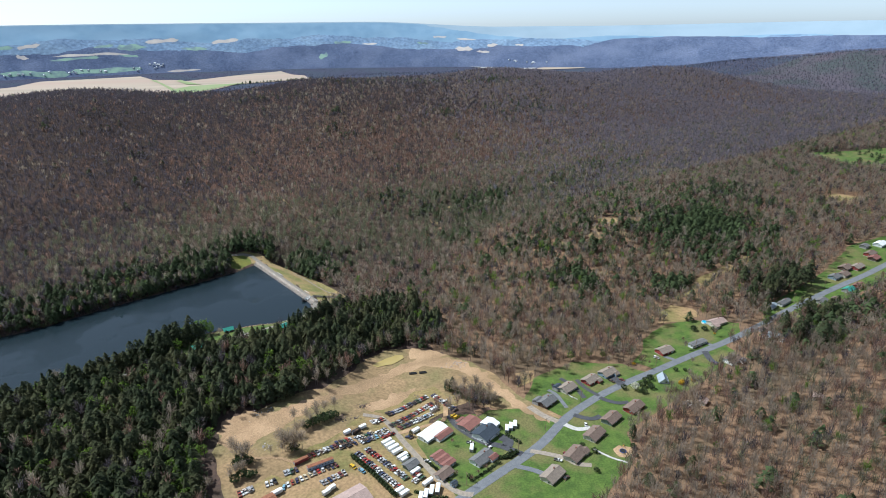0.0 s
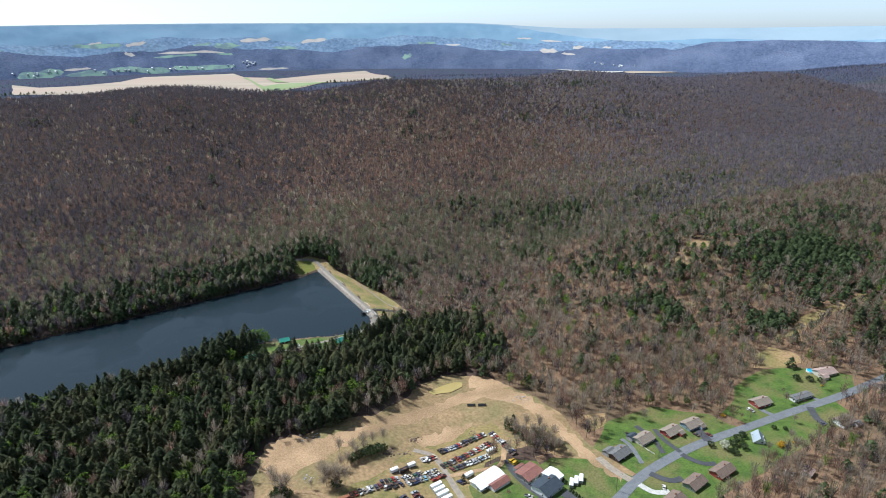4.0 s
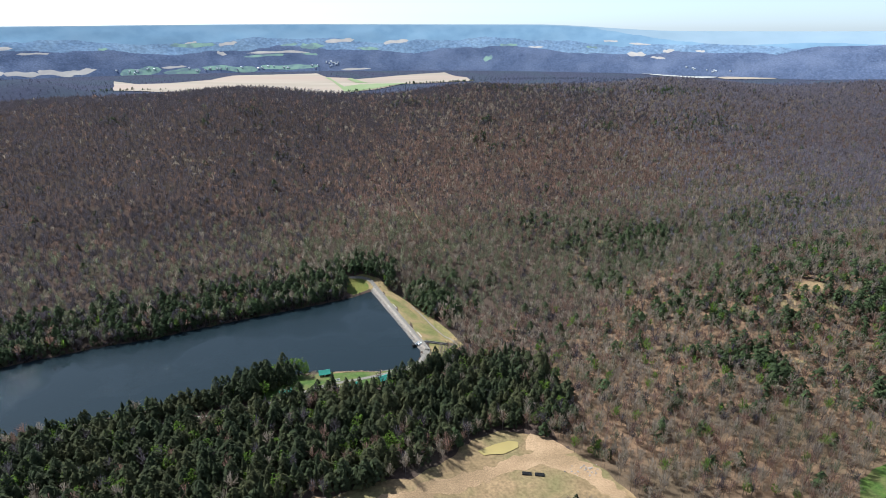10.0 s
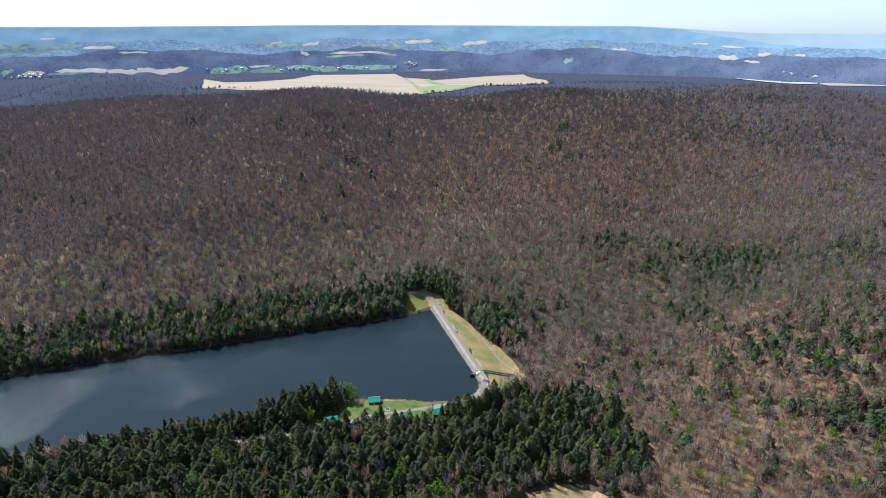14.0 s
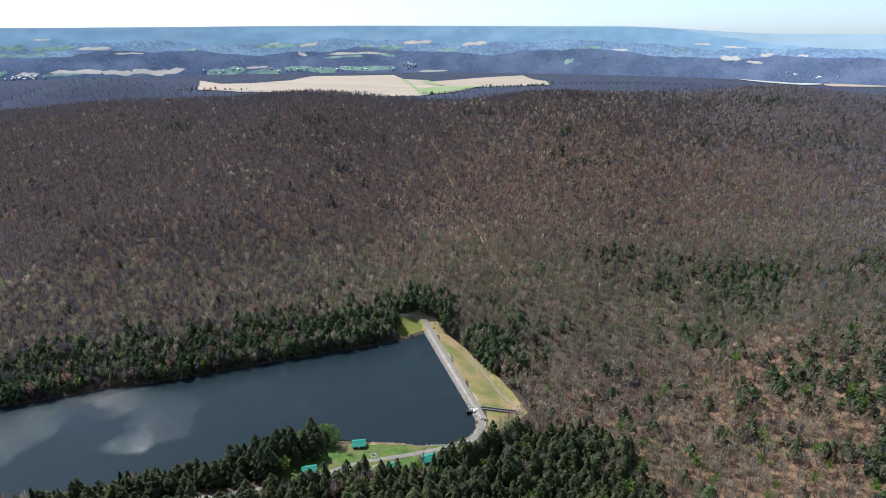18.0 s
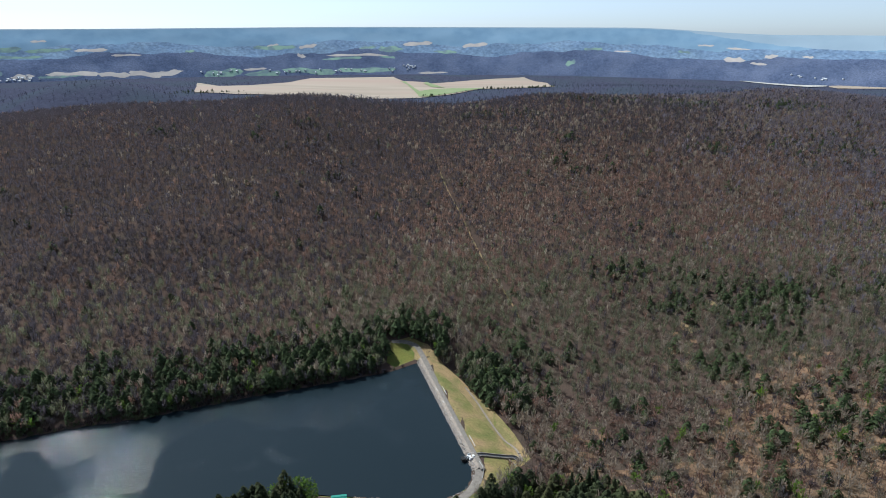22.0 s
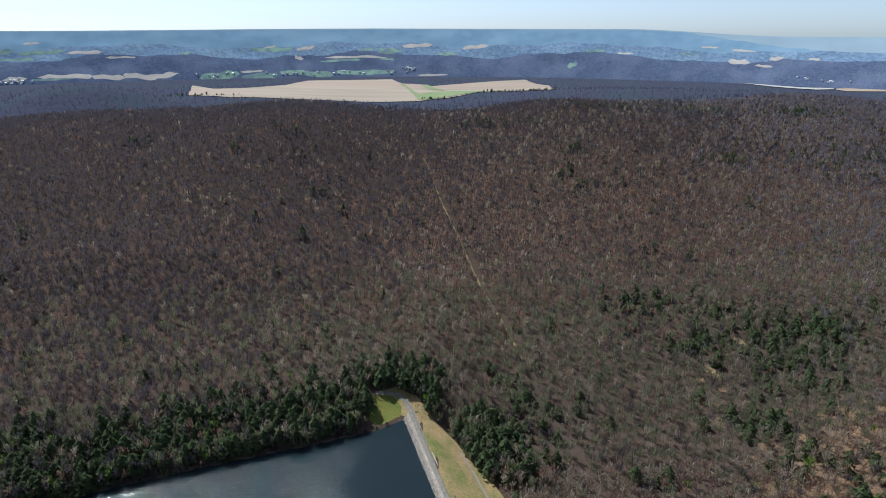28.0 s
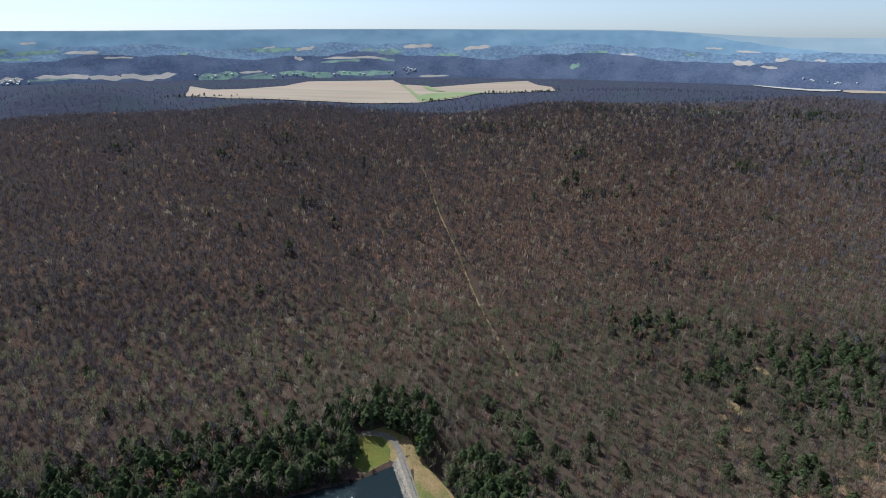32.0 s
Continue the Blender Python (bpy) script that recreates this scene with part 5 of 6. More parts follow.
for i, (hx, hy) in enumerate(((56.0, 141.5), (57.5, 136.5), (59.0, 131.5))):
    house("small brown-roofed cabin in a stepped row", hx, hy, 24, 9, 4.6, M_GREYWALL, "red", wall_h=2.3, pitch=0.35, chimney=False, windows=2, name="cabin", category="cabin", over=0.3)
house("small brown-roofed white cottage", 53.3, 123.4, 26, 9.5, 6.5, M_WHITE, "brown", chimney=False, windows=2)
house("small blue-grey garden shed with dark roof", 55.3, 113.0, 20, 3.6, 3, M_BLUEWALL, "slate", wall_h=2.0, chimney=False, windows=1, name="shed", category="shed", over=0.2)
house("grey-green storage building in the salvage yard", 37.7, 138.9, 24, 8, 6, M_GREENWALL, "grey", chimney=False, windows=2, name="storage_building", category="shed")
house("large barn with faded tan metal roof", -3.2, 119.5, 18, 19, 13, M_GREYWALL, "pink", wall_h=3.6, pitch=0.25, chimney=False, name="barn", category="barn", windows=4)
house("low dark purple-roofed shed", -46.9, 136.5, 20, 10, 7, M_GREYWALL, "rust", wall_h=2.4, pitch=0.25, chimney=False, name="shed", category="shed", windows=2)
# farther along the road
FAR_HOMES = ((373.6, 184, 8, 11, 7, M_GREYWALL, "brown", "brown-roofed house by the bend"), (368, 173, 12, 13, 8, M_WHITE, "blue", "white garage with pale blue metal roof"),
             (430, 214, 15, 16, 5, M_WHITE, "grey", "white mobile home among tall conifers"), (414, 213, 20, 10, 5, M_WHITE, "blue", "small pale trailer home"),
             (521, 233, 12, 11, 8, M_BLUEWALL, "grey", "grey house with dormer roof"), (534, 233, 12, 11, 8, M_CREAM, "brown", "tan house with brown roof"),
             (551, 244, 12, 14, 9, M_LOG, "brown", "brown ranch house among the lawns"), (563, 240, 12, 15, 8, M_REDWALL, "tan", "red house with pale porch roof"),
             (505, 206, 12, 12, 8, M_GREYWALL, "teal", "low house with green metal roof"), (521, 208, 12, 10, 7, M_REDWALL, "red", "small red house beside the road"),
             (462, 201, 14, 10, 7, M_GREYWALL, "grey", "grey shed by the road"), (476, 198, 14, 6, 5, M_LOG, "brown", "small dark barn beside the road"),
             (608, 258, 14, 14, 8, M_REDWALL, "brown", "red-walled house with brown roof"), (644, 272, 14, 15, 9, M_WHITE, "white", "long white building with metal roof"),
             (623, 275, 14, 9, 7, M_GREYWALL, "grey", "grey house standing among green lawns"), (600, 248, 14, 12, 8, M_LOG, "red", "dark house with red-brown roof"))
for hx, hy, ha, hl, hd, hw, hr, lab in FAR_HOMES:
    house(lab, hx, hy, ha, hl, hd, hw, hr, chimney=hl > 10.5, windows=3)
house("white shed with faded red roof half hidden in trees", 245.8, 121.3, 30, 6, 4.5, M_WHITE, "pink", chimney=False, windows=1, name="shed", category="shed")
house("pale canvas-roofed shed in the woods", 312, 88, 30, 6, 5, M_CREAM, "pink", chimney=False, windows=1, name="shed", category="shed")

# ---- lakeside cabins ----
def cabin(label, x, y, turn, L=7.5, D=6.0):
    e = house(label, x, y, turn, L, D, M_LOG, "teal", wall_h=2.3, pitch=0.5, chimney=False, windows=3, name="cabin", category="cabin", over=0.7, group="green-roofed cabins by the reservoir")
    part("porch", box(0, -D / 2 - 0.9, 0.1, L, 1.8, 0.15), M_WOOD, e)
    for i in (-1, 0, 1):
        part("porch_post", box(i * (L / 2 - 0.2), -D / 2 - 1.6, 0.25, 0.14, 0.14, 2.0), M_WOOD, e)
    return e


for cx, cy, ca in ((-57, 364, 10), (-82, 334, 14), (-34, 338, 24), (-11, 349, 24), (-148, 323, 20)):
    cabin("small dark cabin with bright green metal roof", cx, cy, ca)


# ---- vehicles ----
M_TYRE = mat("tyre_rubber", (0.03, 0.03, 0.03), (0.022, 0.022, 0.022), 4.0, rough=0.9)
PAINT = {n: mat(n + "_car_paint", c, tuple(v * 0.8 for v in c), 0.5, rough=r, fine=2.0, c=(0.14, 0.085, 0.055), cscale=0.6) for n, c, r in (
    ("white", (0.72, 0.72, 0.70), 0.35), ("silver", (0.42, 0.44, 0.46), 0.3), ("red", (0.42, 0.035, 0.03), 0.35), ("dark_blue", (0.03, 0.05, 0.12), 0.3), ("black", (0.025, 0.026, 0.03), 0.3),
    ("light_blue", (0.22, 0.42, 0.55), 0.4), ("cream", (0.60, 0.52, 0.36), 0.4), ("green", (0.05, 0.13, 0.07), 0.4), ("maroon", (0.16, 0.03, 0.035), 0.4), ("yellow", (0.72, 0.46, 0.03), 0.4))}


def car(kind, colour):
    """A car along x: lower body, roof, glass, wheels."""
    lab = {"sedan": "old %s saloon car parked in the salvage yard", "pickup": "old %s pickup truck parked in the salvage yard", "van": "old %s van parked in the salvage yard"}[kind] % colour.replace("_", " ")
    e = thing("car", lab, "car", 0, 0, 0, z=-900, group="old cars of the salvage yard")
    m = PAINT[colour]
    W = 1.75
    def side(profile, w0, w1, zmid):
        bm = bmesh.new()
        rows = []
        for s in (-1, 1):
            rows.append([bm.verts.new((px, s * (w0 if pz < zmid else w1) / 2, pz)) for px, pz in profile])
        a, b = rows
        n = len(profile)
        bm.faces.new(a)
        bm.faces.new(b[::-1])
        for i in range(n):
            bm.faces.new((a[i], b[i], b[(i + 1) % n], a[(i + 1) % n]))
        bmesh.ops.recalc_face_normals(bm, faces=bm.faces)
        return bm
    if kind == "sedan":
        part("body", side([(-2.25, 0.3), (2.25, 0.3), (2.3, 0.55), (2.2, 0.75), (0.95, 0.92), (-1.35, 0.95), (-2.2, 0.88), (-2.3, 0.55)], W, W, 9), m, e)
        part("glass", side([(-1.45, 0.94), (1.05, 0.91), (0.42, 1.36), (-0.95, 1.36)], W - 0.12, W - 0.45, 1.0), M_GLASS, e)
        part("roof", side([(-0.98, 1.355), (0.46, 1.355), (0.36, 1.42), (-0.9, 1.42)], W - 0.42, W - 0.5, 1.38), m, e)
        part("bumper", box(2.3, 0, 0.35, 0.12, W - 0.1, 0.18), M_CHROME, e)
    elif kind == "pickup":
        part("body", side([(-2.6, 0.45), (2.5, 0.45), (2.55, 0.75), (2.45, 1.0), (1.15, 1.08), (-2.6, 1.08)], W + 0.1, W + 0.1, 9), m, e)
        part("cargo_bed", box(-1.55, 0, 1.09, 1.9, W - 0.25, 0.02), M_TYRE, e)
        part("glass", side([(-0.5, 1.08), (1.2, 1.08), (0.7, 1.62), (-0.35, 1.62)], W - 0.05, W - 0.35, 1.2), M_GLASS, e)
        part("roof", side([(-0.4, 1.61), (0.75, 1.61), (0.65, 1.69), (-0.32, 1.69)], W - 0.3, W - 0.4, 1.65), m, e)
    else:
        part("body", side([(-2.4, 0.4), (2.35, 0.4), (2.4, 0.9), (1.75, 1.2), (-2.4, 1.2)], W + 0.1, W + 0.1, 9), m, e)
        part("glass", side([(-2.3, 1.2), (1.75, 1.2), (1.3, 1.75), (-2.25, 1.75)], W + 0.02, W - 0.12, 1.3), M_GLASS, e)
        part("roof", side([(-2.32, 1.74), (1.38, 1.74), (1.25, 1.9), (-2.25, 1.9)], W, W - 0.15, 1.8), m, e)
    for wx in (-1.38, 1.4):
        for s in (-1, 1):
            w = part("wheel", disc(wx, s * 0.82 - 0.1, 0.33, 0.33, 0.2, 8, "y"), M_TYRE, e)
            part("rim", disc(wx, s * 0.92 - 0.01, 0.33, 0.18, 0.02, 6, "y"), M_CHROME, w)
    return e


CARS = {}
for _k, _cs in (("sedan", list(PAINT)), ("pickup", ("white", "red", "dark_blue", "black", "green", "yellow")), ("van", ("white", "silver", "light_blue", "maroon", "yellow"))):
    for _c in _cs:
        CARS[_k, _c] = car(_k, _c)
_used = set()
_cr = random.Random(5)
_mix = ["white"] * 10 + ["silver"] * 9 + ["red"] * 4 + ["dark_blue"] * 4 + ["black"] * 5 + ["light_blue"] * 2 + ["cream"] * 2 + ["green"] * 2 + ["maroon"] * 3


def park(x, y, turn, key=None):
    """A car standing on the ground, tilted with it."""
    if key is None:
        c = _cr.choice(_mix)
        key = (_cr.choices(("sedan", "pickup", "van"), (7, 2, 1))[0], c)
        if key not in CARS:
            key = ("sedan", c)
    t = radians(turn)
    dz = gz(x + 1.4 * math.cos(t), y + 1.4 * math.sin(t)) - gz(x - 1.4 * math.cos(t), y - 1.4 * math.sin(t))
    m = pose(x, y, gz(x, y) + 0.17, 0, -math.degrees(math.atan2(dz, 2.8)), turn)
    if key not in _used:
        _used.add(key)
        CARS[key].matrix_world = m
        return CARS[key]
    return copy_thing(CARS[key], m)


ROWS = ((39.8, 199.5, 75.0, 212.5, 18), (26.9, 191.7, 37.0, 195.3, 6), (37.9, 184.8, 75.6, 202.1, 17), (43.0, 181.0, 70.2, 189.6, 13), (78.9, 213.3, 87.1, 185.9, 11), (27.9, 180.9, 31.9, 172.2, 4), (32.2, 183.4, 36.5, 174.3, 4),
        (9.6, 161.5, 25.5, 122.8, 17), (16.5, 164.4, 32.3, 128.2, 15), (-19.3, 166.6, -0.2, 171.5, 8), (-35.0, 147.2, -3.4, 154.3, 12), (-16.0, 140.9, -0.5, 145.8, 7), (-35.3, 157.5, -26.5, 157.7, 4), (-45.9, 152.2, -39.4, 152.7, 3), (-61.2, 149.5, -52.5, 152.1, 5))
for x0, y0, x1, y1, n in ROWS:
    a = math.degrees(math.atan2(y1 - y0, x1 - x0))
    for i in range(n):
        u = (i + 0.5) / n
        park(x0 + (x1 - x0) * u + _cr.uniform(-0.25, 0.25), y0 + (y1 - y0) * u + _cr.uniform(-0.3, 0.3), a + 90 + _cr.uniform(-9, 9) + _cr.choice((0, 180)))
for px, py, nx, ny, a in ((5.5, 172.6, 5, 2, 14), (19.6, 175.5, 6, 2, 20), (46.7, 168.7, 2, 1, 20), (38.2, 126.5, 2, 2, -65)):
    t = radians(a)
    for i in range(nx):
        for j in range(ny):
            u, v = (i - (nx - 1) / 2) * 2.3, (j - (ny - 1) / 2) * 4.7
            park(px + u * math.cos(t) - v * math.sin(t) + _cr.uniform(-0.3, 0.3), py + u * math.sin(t) + v * math.cos(t) + _cr.uniform(-0.4, 0.4), a + 90 + _cr.uniform(-22, 22))
for px, py, a, key in ((80.6, 147, -40, ("pickup", "white")), (90.4, 141.2, 20, ("sedan", "silver")), (89.3, 137.1, 30, ("sedan", "white")), (129.2, 110.5, -60, ("van", "maroon")), (121.5, 108, -45, ("pickup", "white")),
                       (158.7, 133.7, 60, ("sedan", "white")), (262.6, 188.1, -70, ("van", "white")), (217, 172, -70, ("sedan", "maroon")), (209, 174, -75, ("sedan", "black")), (166, 187, 70, ("pickup", "black")),
                       (8.7, 143.7, -60, ("van", "light_blue")), (4.5, 149, -60, ("van", "yellow")), (82.5, 180.8, 28, ("van", "yellow")), (83.6, 178.2, 28, ("van", "yellow")), (-36.2, 145.9, 70, ("sedan", "light_blue")), (38.0, 130.0, 24, ("pickup", "red")), (296, 161, 80, ("sedan", "dark_blue")), (117, 92, 20, ("sedan", "black")), (61, 171.5, 30, ("sedan", "red")), (69, 174, 30, ("sedan", "maroon")), (49, 140, -60, ("sedan", "white")), (370, 163, 10, ("van", "white")), (13, 364, 20, ("sedan", "red"))):
    ob = park(px, py, a, key)
    tagged(ob, "%s %s parked beside the buildings" % (key[1].replace("_", " "), {"sedan": "saloon car", "pickup": "pickup truck", "van": "van"}[key[0]]), "car", "cars by the houses")
for key in set(CARS) - _used:
    for o in (*CARS[key].children_recursive, CARS[key]):
        bpy.data.objects.remove(o)


def trailer(label, x, y, turn, L=9.0, W=2.4, H=2.1, body=None, roof=None, windows=0):
    e = thing("trailer", label, "trailer", x, y, turn, group="trailers")
    part("body", box(0, 0, 0.7, L, W, H), body or M_WHITE, e)
    part("roof", prism([(-W / 2 - 0.05, 0.7 + H), (W / 2 + 0.05, 0.7 + H), (W / 2 - 0.2, 0.85 + H), (-W / 2 + 0.2, 0.85 + H)], -L / 2 - 0.05, L / 2 + 0.05), roof or M_ROOFS["white"], e)
    part("chassis", box(0, 0, 0.45, L - 0.6, W - 0.7, 0.25), M_TYRE, e)
    part("door", box(-L / 2 - 0.04, 0, 0.8, 0.06, W - 0.4, H - 0.3), M_GREYWALL, e)
    part("hitch", box(L / 2 + 0.5, 0, 0.5, 1.0, 0.15, 0.12), M_TYRE, e)
    for wx in (-L * 0.3, -L * 0.3 + 1.1):
        for s in (-1, 1):
            part("wheel", disc(wx, s * (W / 2 - 0.12) - 0.12, 0.42, 0.42, 0.24, 8, "y"), M_TYRE, e)
    for i in range(windows):
        window(e, (i - (windows - 1) / 2) * L / (windows + 0.3), -W / 2, 1.7, 1.0, 0.8, "-y")
    return e


for x, y, a, L in ((30.6, 167.0, 20, 9), (31.6, 163.2, 20, 9), (32.8, 159.4, 20, 9.5), (34.0, 155.2, 20, 9), (35.6, 149.4, 22, 9), (36.6, 146.0, 22, 8), (38.4, 132.6, 24, 8), (41.9, 120.5, 24, 9), (34.0, 109.8, 62, 8), (37.4, 110.7, 62, 8.5), (41.4, 112.5, 62, 9), (45.2, 112.5, 62, 9),
                   (24.6, 119.6, 22, 7), (26.4, 116.2, 22, 7), (108.4, 150.3, 62, 8), (112.0, 151.4, 62, 8), (115.6, 152.4, 62, 8), (-40.5, 142.6, 20, 8), (-14.4, 132.4, 24, 6), (-11.2, 134.6, 24, 6), (8.6, 183.0, 18, 6), (19.8, 187.0, 18, 6), (72.9, 193.5, 22, 8), (52.4, 173.6, 24, 7), (78.6, 140.4, 60, 7)):
    trailer("white box trailer standing on the grass", x, y, a, L * 0.8, 2.3, 1.9)
trailer("long dark red box trailer at the yard's edge", -23.8, 163.7, 18, 9, body=mat("faded_red_panel", (0.20, 0.045, 0.04), (0.15, 0.035, 0.03), 0.6, fine=3), roof=M_ROOFS["rust"])
trailer("low dark truck body among the old cars", 14.3, 182.4, 20, 6, H=2.0, body=PAINT["black"], roof=PAINT["black"])
e = trailer("long blue and white bus with a rusty roof", -13.5, 156, 9, 16, 2.7, 2.5, body=mat("faded_blue_bus_panel", (0.30, 0.38, 0.48), (0.50, 0.52, 0.54), 0.4, fine=2), roof=M_ROOFS["rust"], windows=8)
e.name = "bus"
tagged(e, category="bus")
trailer("red-roofed truck body beside the workshop", 83.8, 172, 24, 7, body=M_CREAM, roof=M_ROOFS["red"])


# ---- the dam's fittings ----
def lift(x, y):
    """Ground or the dam's stone face, whichever is higher."""
    u, v = dam_uv(x, y)
    if -3 < u < DAM_L + 3 and -2.2 < v < 3.2:
        return -0.9 + 3.4 * (v + 2.2) / 5.8
    return gz(x, y)


def stones(name, places, size, material, label, category="rocks"):
    """Many rough stones joined in one mesh."""
    r = np.random.default_rng(21)
    base = np.array([(0.9, 0, -0.3), (0.3, 0.85, -0.3), (-0.75, 0.5, -0.3), (-0.7, -0.6, -0.3), (0.35, -0.85, -0.3), (0.5, 0.2, 0.45), (-0.2, 0.45, 0.5), (-0.3, -0.35, 0.42), (0.3, -0.4, 0.5)])
    tri = np.array([(0, 1, 5), (1, 6, 5), (1, 2, 6), (2, 7, 6), (2, 3, 7), (3, 4, 7), (4, 8, 7), (4, 0, 8), (0, 5, 8), (5, 6, 7), (5, 7, 8)])
    V, F = [], []
    for i, (x, y) in enumerate(places):
        a, s = r.uniform(0, 6.28), r.uniform(0.5, 1.3) * size
        c, d = math.cos(a), math.sin(a)
        b = base * r.uniform(0.8, 1.25, base.shape)
        V.append(np.column_stack([x + s * (c * b[:, 0] - d * b[:, 1]), y + s * (d * b[:, 0] + c * b[:, 1]), lift(x, y) + s * 0.8 * b[:, 2] + 0.1]))
        F.append(tri + 9 * i)
    return tagged(new(name, mesh_from(name, np.concatenate(V), np.concatenate(F), [material])), label, category, "", "stuff")


M_STONE = mat("grey_riprap", (0.42, 0.38, 0.34), (0.26, 0.23, 0.21), 0.8, rough=0.9, island=0.35, fine=3)
M_STONEFACE = mat("stony_dam_face", (0.37, 0.31, 0.25), (0.25, 0.21, 0.175), 0.6, rough=0.9, fine=1.5, bump=0.3)
M_RUST = mat("rusty_scrap", (0.20, 0.13, 0.09), (0.12, 0.10, 0.09), 0.9, rough=0.8, island=0.5)


def along_dam(u, v):
    ux, uy = (DAM_B[0] - DAM_A[0]) / DAM_L, (DAM_B[1] - DAM_A[1]) / DAM_L
    return DAM_A[0] + ux * u - uy * v, DAM_A[1] + uy * u + ux * v


_sr = random.Random(8)
_pl = [along_dam(_sr.uniform(-2, DAM_L + 2), _sr.uniform(-0.7, 2.0)) for _ in range(750)]
_pl += [(20 + _sr.uniform(-2.5, 1), 396 - t * 16 + _sr.uniform(-1, 1)) for t in [_sr.random() for _ in range(60)]]
_bank = smooth_line([(18, 384), (10, 374), (2, 369), (-10, 367.5), (-20, 368), (-39, 370), (-50, 371)], 12)
for bx, by in _bank:
    _pl += [(bx + _sr.uniform(-1.5, 1.5), by + _sr.uniform(-1.5, 1.0)) for _ in range(4)]
stones("riprap", _pl, 0.42, M_STONE, "grey riprap stones along the dam's waterline")
_fv, _ff = [], []
for i in range(41):
    u = -3 + (DAM_L + 6) * i / 40
    for v, z in ((-2.2, -1.2), (0.2, 0.35), (3.6, 2.48), (3.9, 2.47)):
        _fv.append((*along_dam(u, v), z))
for i in range(40):
    for j in range(3):
        _ff.append((i * 4 + j, i * 4 + 4 + j, i * 4 + 5 + j, i * 4 + 1 + j))
dam_face = new("dam_face", mesh_from("dam_face", _fv, np.array(_ff), [M_STONEFACE]))
flip_up(dam_face.data)
tagged(dam_face, "stony upstream face of the dam", "dam", "", "structure")
_cv = [(*along_dam(-5 + (DAM_L + 10) * i / 40, v), z) for i in range(41) for v, z in ((3.7, 2.30), (3.75, 2.50), (5.1, 2.54), (6.45, 2.50), (6.9, 2.1))]
_cf = [(i * 5 + j, i * 5 + 5 + j, i * 5 + 6 + j, i * 5 + 1 + j) for i in range(40) for j in range(4)]
crest = new("crest_road", mesh_from("crest_road", _cv, np.array(_cf), [M_ROADGRAVEL]))
flip_up(crest.data)
tagged(crest, "narrow grey gravel road along the dam crest", "road", "", "structure")
drape("earth_bank", [(-51, 366), (-50, 371), (-36, 372.5), (-18, 369.5), (-17, 366.5), (-33, 366)], M_DIRT, 0.24, 2, "bare earth bank with driftwood at the shore", "bank", 0.6, 2)


def railing(label, pts, height_=1.1, gap=3.0, material=None, name="railing"):
    """Posts with two rails along a line on the ground."""
    e = thing(name, label, "railing", *pts[0])
    m = material or M_WHITE
    o = e.location
    line = []
    for (ax, ay), (bx, by) in zip(pts, pts[1:]):
        k = max(1, round(math.hypot(bx - ax, by - ay) / gap))
        line += [(ax + (bx - ax) * i / k, ay + (by - ay) * i / k) for i in range(k)]
    line.append(pts[-1])
    zs = [gz(*q) for q in line]
    for (x, y), z in zip(line, zs):
        part("post", box(x - o.x, y - o.y, z - o.z - 0.2, 0.14, 0.14, height_ + 0.2), m, e)
    for (ax, ay), (bx, by), za, zb in zip(line, line[1:], zs, zs[1:]):
        for hh in (height_ - 0.12, height_ * 0.5):
            bm = bmesh.new()
            d = Vector((bx - ax, by - ay, 0)).normalized()
            nrm = Vector((-d.y, d.x, 0)) * 0.05
            q = []
            for px, py, pz in ((ax, ay, za), (bx, by, zb)):
                for s in (-1, 1):
                    for k in (0, 0.11):
                        q.append(bm.verts.new((px - o.x + s * nrm.x, py - o.y + s * nrm.y, pz - o.z + hh + k)))
            for f in ((0, 1, 3, 2), (4, 6, 7, 5), (0, 4, 5, 1), (2, 3, 7, 6), (1, 5, 7, 3), (0, 2, 6, 4)):
                bm.faces.new([q[i] for i in f])
            part("rail", bm, m, e)
    return e


_dw = random.Random(14)
bm = bmesh.new()
for i in range(46):
    t = _dw.random()
    x, y = -50 + 38 * t + _dw.uniform(-1, 1), 369.3 - 2.0 * t + _dw.uniform(-1.4, 1.2)
    cube(bm, x, y, gz(x, y) + 0.2, _dw.uniform(1.2, 3.6), _dw.uniform(0.2, 0.42), _dw.uniform(0.2, 0.4), radians(_dw.gauss(-5, 35)), 0.8)
tagged(part("driftwood", bm, M_DRIFT), "pale weathered driftwood logs heaped along the shore", "driftwood", "", "stuff")
railing("white pipe railing along the dam's upstream edge", [along_dam(42, 3.0), along_dam(112, 3.0)])
railing("short white guard rail on the dam crest", [along_dam(42, 8.0), along_dam(54, 8.0)])
railing("short white guard rail on the dam crest", [along_dam(103, 8.0), along_dam(114, 8.0)])
railing("short white guard rail beside the spillway", [(24, 401), (27, 393), (26, 386)])
railing("white rail at the end of the spillway", [(44, 411), (47, 408), (49, 405)])

gate = thing("gatehouse", "white concrete gatehouse with dark intake over the water", "gatehouse", 20, 405, -71)
part("platform", box(0, 0, -3, 4.5, 4.5, 3.6), M_CONCRETE, gate)
part("slab", box(0, 0, 0.61, 4.9, 4.9, 0.25), M_WHITE, gate)
part("hoist_box", box(0.8, 0.6, 0.87, 1.6, 1.4, 1.3), M_WHITE, gate)
part("bridge", box(0, -3.6, 0.3, 1.4, 3.4, 0.25), M_TYRE, gate, "dark steel footbridge")
tw = part("intake_tower", box(0, -5.8, -6, 3.0, 2.6, 7.2), M_TYRE, gate, "dark intake tower in the water")
part("cap", box(0, -5.8, 1.21, 3.3, 2.9, 0.15), M_TYRE, tw)
